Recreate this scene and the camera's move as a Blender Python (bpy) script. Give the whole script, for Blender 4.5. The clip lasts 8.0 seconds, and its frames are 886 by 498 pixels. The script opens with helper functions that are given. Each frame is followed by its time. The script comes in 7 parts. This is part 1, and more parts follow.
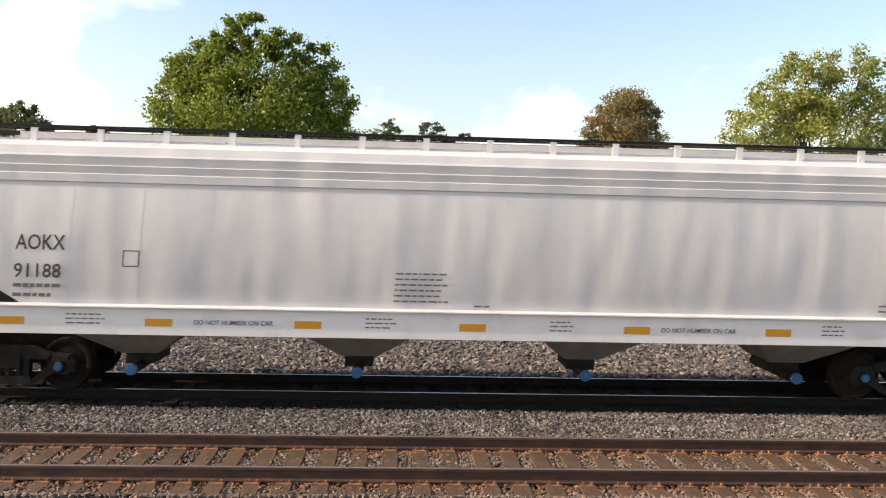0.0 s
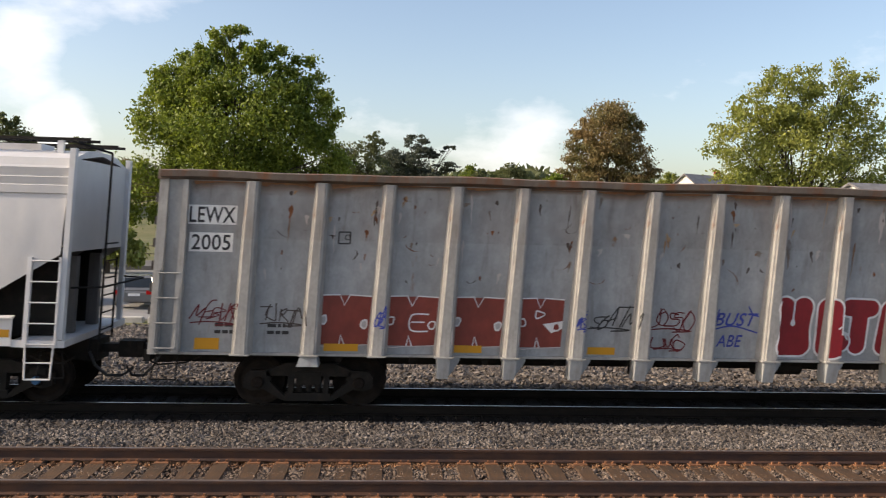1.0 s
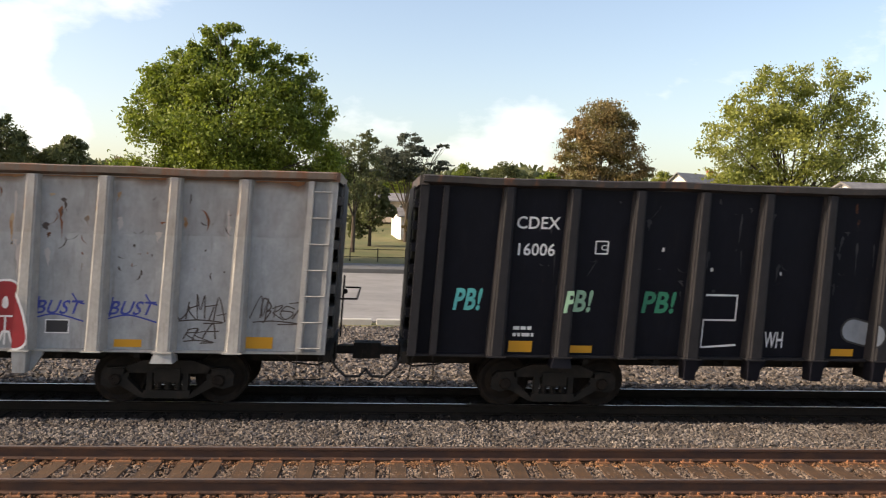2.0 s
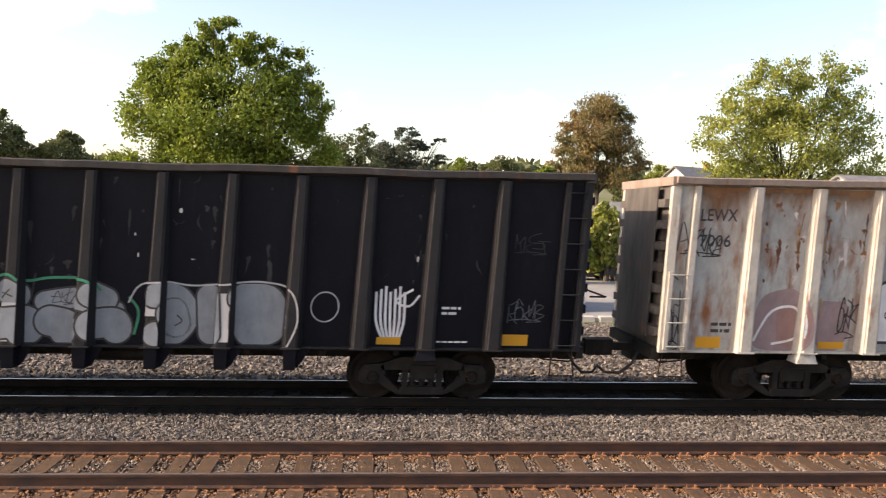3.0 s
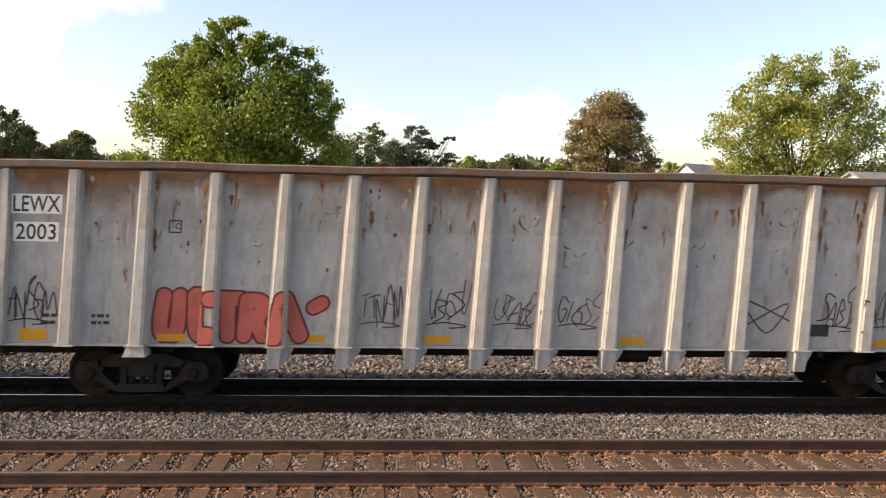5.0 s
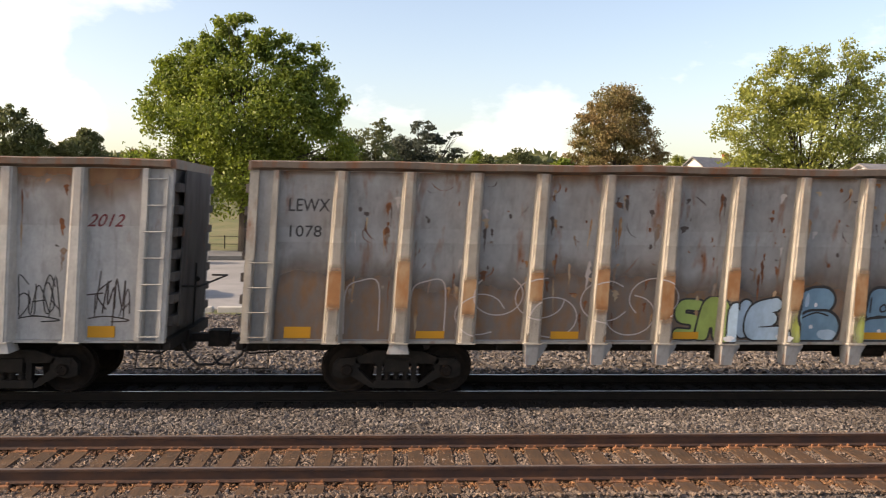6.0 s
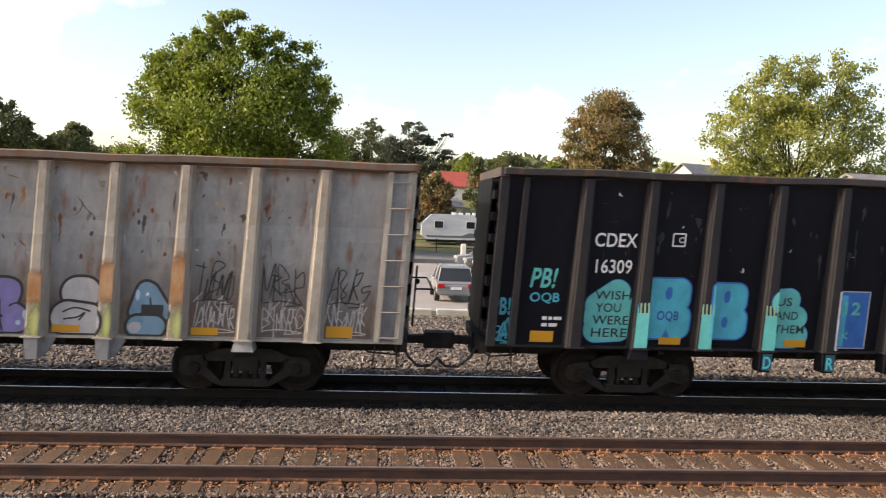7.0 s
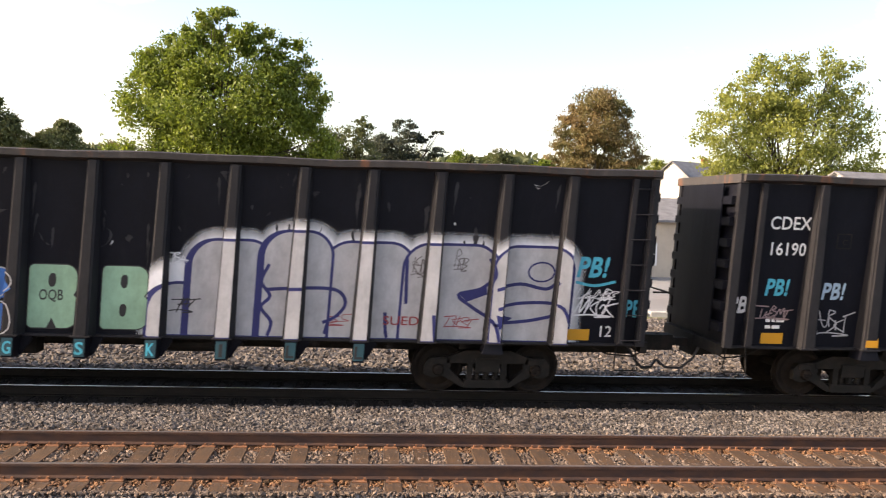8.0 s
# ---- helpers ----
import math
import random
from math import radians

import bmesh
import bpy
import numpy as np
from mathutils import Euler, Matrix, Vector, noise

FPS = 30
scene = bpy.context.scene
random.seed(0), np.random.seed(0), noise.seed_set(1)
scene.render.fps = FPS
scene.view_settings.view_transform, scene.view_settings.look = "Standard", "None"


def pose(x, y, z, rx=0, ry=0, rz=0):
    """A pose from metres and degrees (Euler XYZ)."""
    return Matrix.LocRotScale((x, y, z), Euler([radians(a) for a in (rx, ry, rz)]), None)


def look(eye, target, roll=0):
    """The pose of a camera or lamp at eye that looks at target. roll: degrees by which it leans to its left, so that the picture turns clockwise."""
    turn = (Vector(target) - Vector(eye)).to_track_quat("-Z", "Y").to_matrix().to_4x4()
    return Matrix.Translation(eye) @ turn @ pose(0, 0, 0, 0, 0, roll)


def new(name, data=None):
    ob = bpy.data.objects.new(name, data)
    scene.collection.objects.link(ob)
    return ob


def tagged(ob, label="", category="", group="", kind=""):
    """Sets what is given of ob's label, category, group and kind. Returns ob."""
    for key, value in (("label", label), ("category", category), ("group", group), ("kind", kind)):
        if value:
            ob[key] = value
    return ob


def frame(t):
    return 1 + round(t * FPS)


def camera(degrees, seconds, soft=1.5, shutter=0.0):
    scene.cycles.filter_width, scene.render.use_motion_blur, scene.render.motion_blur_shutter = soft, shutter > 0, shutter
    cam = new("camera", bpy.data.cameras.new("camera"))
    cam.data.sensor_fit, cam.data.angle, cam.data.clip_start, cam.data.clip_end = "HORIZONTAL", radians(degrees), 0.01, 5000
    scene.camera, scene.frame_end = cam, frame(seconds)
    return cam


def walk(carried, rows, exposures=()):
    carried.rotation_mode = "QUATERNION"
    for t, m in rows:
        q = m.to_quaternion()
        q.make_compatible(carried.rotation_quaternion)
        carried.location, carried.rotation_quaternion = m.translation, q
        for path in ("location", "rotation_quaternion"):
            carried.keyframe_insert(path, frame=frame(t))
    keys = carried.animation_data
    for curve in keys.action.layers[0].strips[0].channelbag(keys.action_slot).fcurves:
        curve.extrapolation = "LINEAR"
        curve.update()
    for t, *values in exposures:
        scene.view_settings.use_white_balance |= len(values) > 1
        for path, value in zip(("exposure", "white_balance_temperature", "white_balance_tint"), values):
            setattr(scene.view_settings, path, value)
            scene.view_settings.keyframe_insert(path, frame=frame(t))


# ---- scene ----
cam = camera(55.7, 8.0, soft=1.1, shutter=1.0)
# hand-held phone: the picture is read out row by row while the shutter runs
scene.cycles.rolling_shutter_type = "TOP"
scene.cycles.rolling_shutter_duration = 0.05

EYE = (0.0, 0.0, 3.4)
PATH = [  # seconds, yaw, pitch, roll
    (0.0, -2.90, -2.83, -1.39), (0.5, -3.15, -2.24, -1.39), (1.0, -3.94, -1.98, -1.40), (1.5, -4.33, -1.93, -1.46),
    (3.0, -4.58, -2.47, -1.30), (3.5, -4.78, -2.42, -1.13), (4.0, -4.15, -2.50, -0.82), (4.5, -4.11, -2.47, -1.19),
    (6.0, -3.41, -2.93, -0.69), (6.5, -4.00, -2.73, -1.79), (7.0, -4.14, -2.82, -1.84), (7.5, -4.49, -2.86, -1.75),
    (8.0, -4.77, -2.96, -1.81)]
walk(cam, [(t, pose(*EYE, 90 + p, r, y)) for t, y, p, r in PATH],
     exposures=[(0.0, 0.42, 6900, 14), (0.5, 0.20, 6900, 14), (1.0, 0.05, 6800, 14), (1.5, 0.13, 7000, 14), (3.0, 0.68, 7250, 18), (3.5, 0.72, 7350, 17), (4.5, 0.60, 7250, 17),
                (6.0, 0.40, 7350, 18), (7.0, 0.57, 7150, 17), (8.0, 0.84, 7200, 18)])

# ---- world, sun ----
SUN_EL, SUN_AZ = 25.0, -95.5          # degrees above the horizon; from +y clockwise: low, nearly along the line
world = bpy.data.worlds.new("sky")
scene.world = world
world.use_nodes = True
wn, wl = world.node_tree.nodes, world.node_tree.links
wn.clear()
w_out = wn.new("ShaderNodeOutputWorld")
w_bg = wn.new("ShaderNodeBackground")
w_bg.inputs[1].default_value = 0.21
w_sky = wn.new("ShaderNodeTexSky")
w_sky.sky_type = "NISHITA"
w_sky.sun_disc = False
w_sky.sun_elevation, w_sky.sun_rotation = radians(SUN_EL), radians(SUN_AZ)
w_sky.air_density, w_sky.dust_density, w_sky.ozone_density = 1.0, 2.0, 1.0
w_co = wn.new("ShaderNodeTexCoord")
w_map = wn.new("ShaderNodeMapping")
w_map.inputs["Scale"].default_value = (3.4, 3.4, 7.0)
w_map.inputs["Location"].default_value = (3.3, 1.2, 0.4)
w_no = wn.new("ShaderNodeTexNoise")
w_no.inputs["Scale"].default_value, w_no.inputs["Detail"].default_value, w_no.inputs["Roughness"].default_value = 1.5, 7.0, 0.55
CLOUDS = [((-0.39, 0.91, 0.155), 0.06), ((-0.35, 0.94, 0.08), 0.06), ((0.157, 0.982, 0.09), 0.09), ((-0.8, 0.58, 0.2), 0.25), ((0.7, 0.7, 0.25), 0.2), ((-0.2, -0.95, 0.3), 0.5)]
w_mix = wn.new("ShaderNodeMixRGB")
w_mix.inputs[2].default_value = (6.6, 6.6, 6.7, 1)
wl.new(w_co.outputs["Generated"], w_map.inputs[0])
wl.new(w_map.outputs[0], w_no.inputs[0])
# cumulus banks: soft rounds about a few bearings, broken up by the noise
w_nrm = wn.new("ShaderNodeVectorMath")
w_nrm.operation = "NORMALIZE"
wl.new(w_co.outputs["Generated"], w_nrm.inputs[0])
w_last = None
for bearing, reach in CLOUDS:
    w_d = wn.new("ShaderNodeVectorMath")
    w_d.operation = "DISTANCE"
    w_d.inputs[1].default_value = bearing
    wl.new(w_nrm.outputs[0], w_d.inputs[0])
    w_r = wn.new("ShaderNodeMapRange")
    w_r.inputs[1].default_value, w_r.inputs[2].default_value, w_r.inputs[3].default_value, w_r.inputs[4].default_value = 0.0, reach, 0.36, 0.0
    wl.new(w_d.outputs["Value"], w_r.inputs[0])
    if w_last is None:
        w_last = w_r.outputs[0]
    else:
        w_m = wn.new("ShaderNodeMath")
        w_m.operation = "MAXIMUM"
        wl.new(w_last, w_m.inputs[0])
        wl.new(w_r.outputs[0], w_m.inputs[1])
        w_last = w_m.outputs[0]
w_add = wn.new("ShaderNodeMath")
w_add.operation = "ADD"
wl.new(w_no.outputs[0], w_add.inputs[0])
wl.new(w_last, w_add.inputs[1])
w_gain = wn.new("ShaderNodeMapRange")
w_gain.inputs[1].default_value, w_gain.inputs[2].default_value = 0.58, 0.92
wl.new(w_add.outputs[0], w_gain.inputs[0])
wl.new(w_gain.outputs[0], w_mix.inputs[0])
wl.new(w_sky.outputs[0], w_mix.inputs[1])
wl.new(w_mix.outputs[0], w_bg.inputs[0])
wl.new(w_bg.outputs[0], w_out.inputs[0])

sun = new("sun", bpy.data.lights.new("sun", "SUN"))
sun.data.energy, sun.data.angle, sun.data.color = 5.4, radians(0.55), (1.0, 0.86, 0.66)
SUN_DIR = Vector((math.sin(radians(SUN_AZ)) * math.cos(radians(SUN_EL)), math.cos(radians(SUN_AZ)) * math.cos(radians(SUN_EL)),
                  math.sin(radians(SUN_EL))))
sun.matrix_world = look(SUN_DIR * 60, (0, 0, 0))


# ---- materials ----
def material(name, color, rough=0.6, metal=0.0, second=None, scale=3.0, stretch=(1, 1, 1), low=0.4, high=0.65, third=None,
             tscale=1.0, tstretch=(1, 1, 1), tlow=0.55, thigh=0.7, bump=0.0, bscale=40.0, bstretch=(1, 1, 1), wave=0.0, wscale=1.0, seed=0.0,
             vary=0.0, island=False, rough2=None, spec=0.5, mottle=0.0):
    """Base colour broken by two masks of noise (stains, rust), fine and broad relief."""
    m = bpy.data.materials.new(name)
    m.use_nodes = True
    n, l = m.node_tree.nodes, m.node_tree.links
    b = n["Principled BSDF"]
    b.inputs["Roughness"].default_value, b.inputs["Metallic"].default_value = rough, metal
    b.inputs["Specular IOR Level"].default_value = spec
    co = n.new("ShaderNodeTexCoord")

    def field(sc, st, det, off):
        mp = n.new("ShaderNodeMapping")
        mp.inputs["Scale"].default_value = st
        mp.inputs["Location"].default_value = (seed * 3.7 + off, off * 2.1, seed * 1.3 + off)
        tx = n.new("ShaderNodeTexNoise")
        tx.inputs["Scale"].default_value, tx.inputs["Detail"].default_value, tx.inputs["Roughness"].default_value = sc, det, 0.62
        l.new(co.outputs["Object"], mp.inputs[0])
        l.new(mp.outputs[0], tx.inputs[0])
        return tx.outputs[0]

    def mask(src, lo, hi):
        r = n.new("ShaderNodeMapRange")
        r.inputs[1].default_value, r.inputs[2].default_value = lo, hi
        l.new(src, r.inputs[0])
        return r.outputs[0]

    def mix(fac, a, c):
        x = n.new("ShaderNodeMixRGB")
        l.new(fac, x.inputs[0])
        l.new(a, x.inputs[1])
        x.inputs[2].default_value = (*c, 1)
        return x.outputs[0]

    base = n.new("ShaderNodeRGB")
    base.outputs[0].default_value = (*color, 1)
    out = base.outputs[0]
    if vary:
        src = n.new("ShaderNodeNewGeometry").outputs["Random Per Island"] if island else n.new("ShaderNodeObjectInfo").outputs["Random"]
        hs = n.new("ShaderNodeHueSaturation")
        r = n.new("ShaderNodeMapRange")
        r.inputs[3].default_value, r.inputs[4].default_value = 1 - vary, 1 + vary
        l.new(src, r.inputs[0])
        l.new(r.outputs[0], hs.inputs["Value"])
        l.new(out, hs.inputs["Color"])
        out = hs.outputs[0]
    if second:
        f = mask(field(scale, stretch, 6, 0.0), low, high)
        out = mix(f, out, second)
        if rough2 is not None:
            rm = n.new("ShaderNodeMapRange")
            rm.inputs[3].default_value, rm.inputs[4].default_value = rough, rough2
            l.new(f, rm.inputs[0])
            l.new(rm.outputs[0], b.inputs["Roughness"])
    if mottle:
        # uneven fading: broad clouds and finer blotches of lighter and darker paint
        for sc, st, off, share in ((1.1, (1, 1, 0.8), 2.0, 1.0), (4.5, (1.2, 1.2, 0.7), 7.0, 0.8), (19.0, (1, 1, 0.8), 4.0, 0.45)):
            hs = n.new("ShaderNodeHueSaturation")
            r = n.new("ShaderNodeMapRange")
            r.inputs[1].default_value, r.inputs[2].default_value = 0.3, 0.7
            r.inputs[3].default_value, r.inputs[4].default_value = 1 - mottle * share, 1 + mottle * share
            l.new(field(sc, st, 5, off), r.inputs[0])
            l.new(r.outputs[0], hs.inputs["Value"])
            l.new(out, hs.inputs["Color"])
            out = hs.outputs[0]
    if third:
        out = mix(mask(field(tscale, tstretch, 7, 5.0), tlow, thigh), out, third)
    l.new(out, b.inputs["Base Color"])
    last = None
    for amount, sc, st, dist, det in ((wave, wscale, (1, 1, 0.3), 0.06, 1.2), (bump, bscale, bstretch, 0.01, 4)):
        if amount:
            bp = n.new("ShaderNodeBump")
            bp.inputs["Strength"].default_value, bp.inputs["Distance"].default_value = amount, dist
            l.new(field(sc, st, det, 9.0), bp.inputs["Height"])
            if last:
                l.new(last, bp.inputs["Normal"])
            last = bp.outputs[0]
    if last:
        l.new(last, b.inputs["Normal"])
    return m


RUST, DKRUST = (0.20, 0.075, 0.028), (0.085, 0.035, 0.018)


def car_paint(name, color, rust, seed, streak=(0.12, 0.10, 0.09), spec=0.4):
    """Old paint with dirt streaks that run down and patches of rust."""
    return material(name, color, 0.55, second=streak, scale=2.2, stretch=(3.2, 3.2, 0.45), low=0.56, high=0.95,
                    third=RUST, tscale=1.3, tstretch=(2.6, 2.6, 0.75), tlow=0.72 - rust, thigh=0.82 - rust * 0.6,
                    bump=0.16, bscale=26, wave=0.5, wscale=1.2, seed=seed, rough2=0.75, spec=spec, mottle=0.16)


M_BALLAST = material("ballast_stone", (0.138, 0.118, 0.103), 0.9, second=(0.06, 0.045, 0.036), scale=1.2, low=0.4, high=0.75, bump=0.3, bscale=60, vary=0.8, island=True)
M_BED = material("ballast_bed", (0.07, 0.06, 0.052), 0.95, second=(0.05, 0.042, 0.036), scale=14, low=0.35, high=0.7, third=(0.13, 0.11, 0.095), tscale=30, tlow=0.52, thigh=0.7, bump=1.0, bscale=22)
M_BEDRUST = material("rusty_ballast_bed", (0.06, 0.034, 0.022), 0.95, second=(0.09, 0.06, 0.042), scale=20, low=0.45, high=0.7, bump=1.0, bscale=22)
M_TIE = material("weathered_tie", (0.052, 0.028, 0.014), 0.9, second=(0.105, 0.052, 0.020), scale=3, stretch=(6, 1, 1), low=0.4, high=0.7, third=(0.06, 0.045, 0.04), tscale=5, bump=0.6, bscale=25, bstretch=(4, 0.6, 1), vary=0.28)
# far-track ties: the shade under the train is put into their colour
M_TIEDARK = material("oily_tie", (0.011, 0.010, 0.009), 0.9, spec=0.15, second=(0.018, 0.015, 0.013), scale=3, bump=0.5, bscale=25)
M_RAILSIDE = material("rusty_rail", (0.034, 0.017, 0.014), 0.8, second=(0.072, 0.031, 0.016), scale=6, stretch=(0.5, 1, 1), bump=0.3, bscale=60)
M_RAILHEAD = material("worn_rail_head", (0.24, 0.21, 0.20), 0.42, 0.6, second=(0.16, 0.11, 0.09), scale=3, stretch=(0.2, 6, 1), low=0.45, high=0.75)
M_RAILSHINE = material("polished_rail_head", (0.42, 0.41, 0.40), 0.35, 1.0)
# far-track rail flanks, darkened in colour for the same shade
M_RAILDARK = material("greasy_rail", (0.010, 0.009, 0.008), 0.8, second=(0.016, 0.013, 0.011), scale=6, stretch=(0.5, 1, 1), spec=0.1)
M_PLATE = material("rusty_tie_plate", (0.26, 0.11, 0.045), 0.85, second=(0.10, 0.05, 0.03), scale=8)
M_IRON = material("grimy_cast_steel", (0.012, 0.011, 0.010), 0.75, spec=0.2, second=(0.030, 0.023, 0.019), scale=4, low=0.5, high=0.75, bump=0.25, bscale=30)
M_WHEEL = material("brown_wheel_steel", (0.011, 0.009, 0.008), 0.75, spec=0.12, second=(0.020, 0.015, 0.012), scale=7)
M_BLUECAP = material("blue_plastic_cap", (0.02, 0.10, 0.22), 0.4)
M_YELLOW = material("yellow_reflector", (0.58, 0.27, 0.012), 0.45, second=(0.30, 0.15, 0.03), scale=3, low=0.6, high=0.9)
M_WHITE = material("white_stencil", (0.78, 0.77, 0.75), 0.6, second=(0.5, 0.48, 0.46), scale=5, low=0.5, high=0.8)
M_BLACK = material("black_stencil", (0.025, 0.025, 0.028), 0.6)
M_HOSE = material("black_rubber_hose", (0.02, 0.02, 0.022), 0.6)

TRACK_NEAR, TRACK_FAR, CAR_PITCH, POST = 11.55, 16.0, 20.84, 1.1676


# ---- mesh helpers ----
def box(bm, x0, x1, y0, y1, z0, z1):
    v = [bm.verts.new(p) for p in ((x0, y0, z0), (x1, y0, z0), (x1, y1, z0), (x0, y1, z0), (x0, y0, z1), (x1, y0, z1), (x1, y1, z1), (x0, y1, z1))]
    for f in ((3, 2, 1, 0), (4, 5, 6, 7), (0, 1, 5, 4), (1, 2, 6, 5), (2, 3, 7, 6), (3, 0, 4, 7)):
        bm.faces.new([v[i] for i in f])
    return bm


def hexa(bm, lower, upper):
    """A solid between two four-cornered outlines, each anticlockwise from above."""
    v = [bm.verts.new(p) for p in (*lower, *upper)]
    for f in ((3, 2, 1, 0), (4, 5, 6, 7), (0, 1, 5, 4), (1, 2, 6, 5), (2, 3, 7, 6), (3, 0, 4, 7)):
        bm.faces.new([v[i] for i in f])
    return bm


def prism(bm, outline, axis, a, b):
    """An outline (anticlockwise in the plane of the two other axes) pushed from a to b along an axis."""
    def at(p, c):
        return {"x": (c, p[0], p[1]), "y": (p[0], c, p[1]), "z": (p[0], p[1], c)}[axis]
    u = [bm.verts.new(at(p, a)) for p in outline]
    w = [bm.verts.new(at(p, b)) for p in outline]
    k = len(outline)
    bm.faces.new(u)
    bm.faces.new(w[::-1])
    for i in range(k):
        bm.faces.new((u[i], w[i], w[(i + 1) % k], u[(i + 1) % k]))
    return bm


def tube(bm, p, q, r, n=7, r2=None):
    p, q = Vector(p), Vector(q)
    d = (q - p).normalized()
    s = d.orthogonal().normalized()
    t = d.cross(s)
    ring = [[bm.verts.new(c + (s * math.cos(a) + t * math.sin(a)) * rr) for a in [2 * math.pi * i / n for i in range(n)]]
            for c, rr in ((p, r), (q, r if r2 is None else r2))]
    for i in range(n):
        bm.faces.new((ring[0][i], ring[0][(i + 1) % n], ring[1][(i + 1) % n], ring[1][i]))
    bm.faces.new(ring[0][::-1])
    bm.faces.new(ring[1])
    return bm


def pipe(bm, pts, r, n=6):
    for a, b in zip(pts, pts[1:]):
        tube(bm, a, b, r, n)
    return bm


def lathe(bm, profile, n=28, centre=(0, 0, 0)):
    """A profile of (y, radius) turned about the y axis."""
    rings = [[bm.verts.new((centre[0] + r * math.cos(2 * math.pi * i / n), centre[1] + y, centre[2] + r * math.sin(2 * math.pi * i / n))) for i in range(n)] for y, r in profile]
    for a, b in zip(rings, rings[1:]):
        for i in range(n):
            bm.faces.new((a[i], b[i], b[(i + 1) % n], a[(i + 1) % n]))
    bm.faces.new(rings[0])
    bm.faces.new(rings[-1][::-1])
    return bm


def part(name, bm, mat, parent=None, label="", smooth=False, fix=True):
    if fix:
        bmesh.ops.recalc_face_normals(bm, faces=bm.faces)
    me = bpy.data.meshes.new(name)
    bm.to_mesh(me)
    bm.free()
    for mm in (mat if isinstance(mat, (list, tuple)) else (mat,)):
        me.materials.append(mm)
    if smooth:
        me.polygons.foreach_set("use_smooth", [True] * len(me.polygons))
    ob = new(name, me)
    ob.parent = parent
    if label:
        tagged(ob, label)
    return ob


def twin(ob, m, parent=None):
    """Another piece on the same mesh."""
    c = new(ob.name.split(".")[0], ob.data)
    c.parent = parent or ob.parent
    c.matrix_basis = m
    return c


def mesh_arrays(name, co, faces, mat, parent=None):
    me = bpy.data.meshes.new(name)
    me.from_pydata(co.tolist() if hasattr(co, "tolist") else co, [], faces.tolist() if hasattr(faces, "tolist") else faces)
    me.materials.append(mat)
    ob = new(name, me)
    ob.parent = parent
    return ob


def B():
    return bmesh.new()


# ---- ground, tracks ----
def bed_height(y):
    """Height of the ballast and ground across the line."""
    pts = [(-60, -1.0), (6.0, -0.6), (8.6, -0.32), (9.6, -0.20), (10.15, -0.205), (10.3, -0.255), (12.8, -0.255), (12.95, -0.205), (13.4, -0.19), (14.2, -0.21), (18.0, -0.20), (19.0, -0.30), (22.0, -0.55), (30, -0.95), (34, -1.1),
           (66, -1.1), (84, -0.25), (100, 0.5), (118, 2.6), (135, 5.2), (160, 7.5), (250, 12), (400, 13), (2600, 14)]
    for (a, za), (b, zb) in zip(pts, pts[1:]):
        if y <= b:
            return za + (zb - za) * (y - a) / (b - a)
    return 14.0


# bed and stones below the train, its shade painted into the base colour
M_BEDSHADE = material("oily_ballast_bed", (0.014, 0.012, 0.011), 0.95, spec=0.15, second=(0.024, 0.02, 0.018), scale=14, bump=0.8, bscale=22)
M_SHADESTONE = material("oily_ballast_stone", (0.019, 0.017, 0.016), 0.9, spec=0.15, second=(0.011, 0.0095, 0.009), scale=1.2, vary=0.5, island=True)


def ground():
    bm = B()
    ys = [-60, 0, 6, 8.6, 9.6, 10.15, 10.3, 10.8, 11.55, 12.3, 12.8, 12.95, 13.4, 14.2, 15, 16, 17, 18, 19, 20, 22, 26, 30, 34, 45, 66, 84, 100, 118, 135, 160, 250, 400, 1000, 2600]
    xs = [-1800, -500, -200, -90, -40, -20, -10, 0, 10, 20, 40, 90, 200, 500, 1800]
    grid = [[bm.verts.new((x, y, bed_height(y))) for x in xs] for y in ys]
    for j in range(len(ys) - 1):
        for i in range(len(xs) - 1):
            f = bm.faces.new((grid[j][i], grid[j][i + 1], grid[j + 1][i + 1], grid[j + 1][i]))
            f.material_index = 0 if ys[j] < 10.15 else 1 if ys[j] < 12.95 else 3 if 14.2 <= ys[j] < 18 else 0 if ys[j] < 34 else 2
    grass = material("dry_grass_ground", (0.10, 0.11, 0.035), 0.95, second=(0.16, 0.14, 0.06), scale=0.2, third=(0.06, 0.08, 0.02), tscale=0.6, bump=0.8, bscale=4)
    g = part("ground", bm, (M_BED, M_BEDRUST, grass, M_BEDSHADE), fix=False)
    tagged(g, "grey ballast bed sloping down to grassy town ground", "ground", kind="structure")
    return g


def rail_mesh(name, y, head, parent, flank, length=70):
    """Flat-bottomed rail; the running surface is a face strip of its own."""
    prof = [(-0.075, -0.175), (0.075, -0.175), (0.075, -0.163), (0.012, -0.148), (0.010, -0.045), (0.036, -0.035), (0.036, -0.006), (0.030, 0.0), (-0.030, 0.0),
            (-0.036, -0.006), (-0.036, -0.035), (-0.010, -0.045), (-0.012, -0.148), (-0.075, -0.163)]
    bm = B()
    prism(bm, [(y + a, b) for a, b in prof], "x", -length / 2, length / 2)
    bmesh.ops.recalc_face_normals(bm, faces=bm.faces)
    for f in bm.faces:
        if f.normal.z > 0.9 and f.calc_center_median().z > -0.01:
            f.material_index = 1
    return part(name, bm, (flank, head), parent)


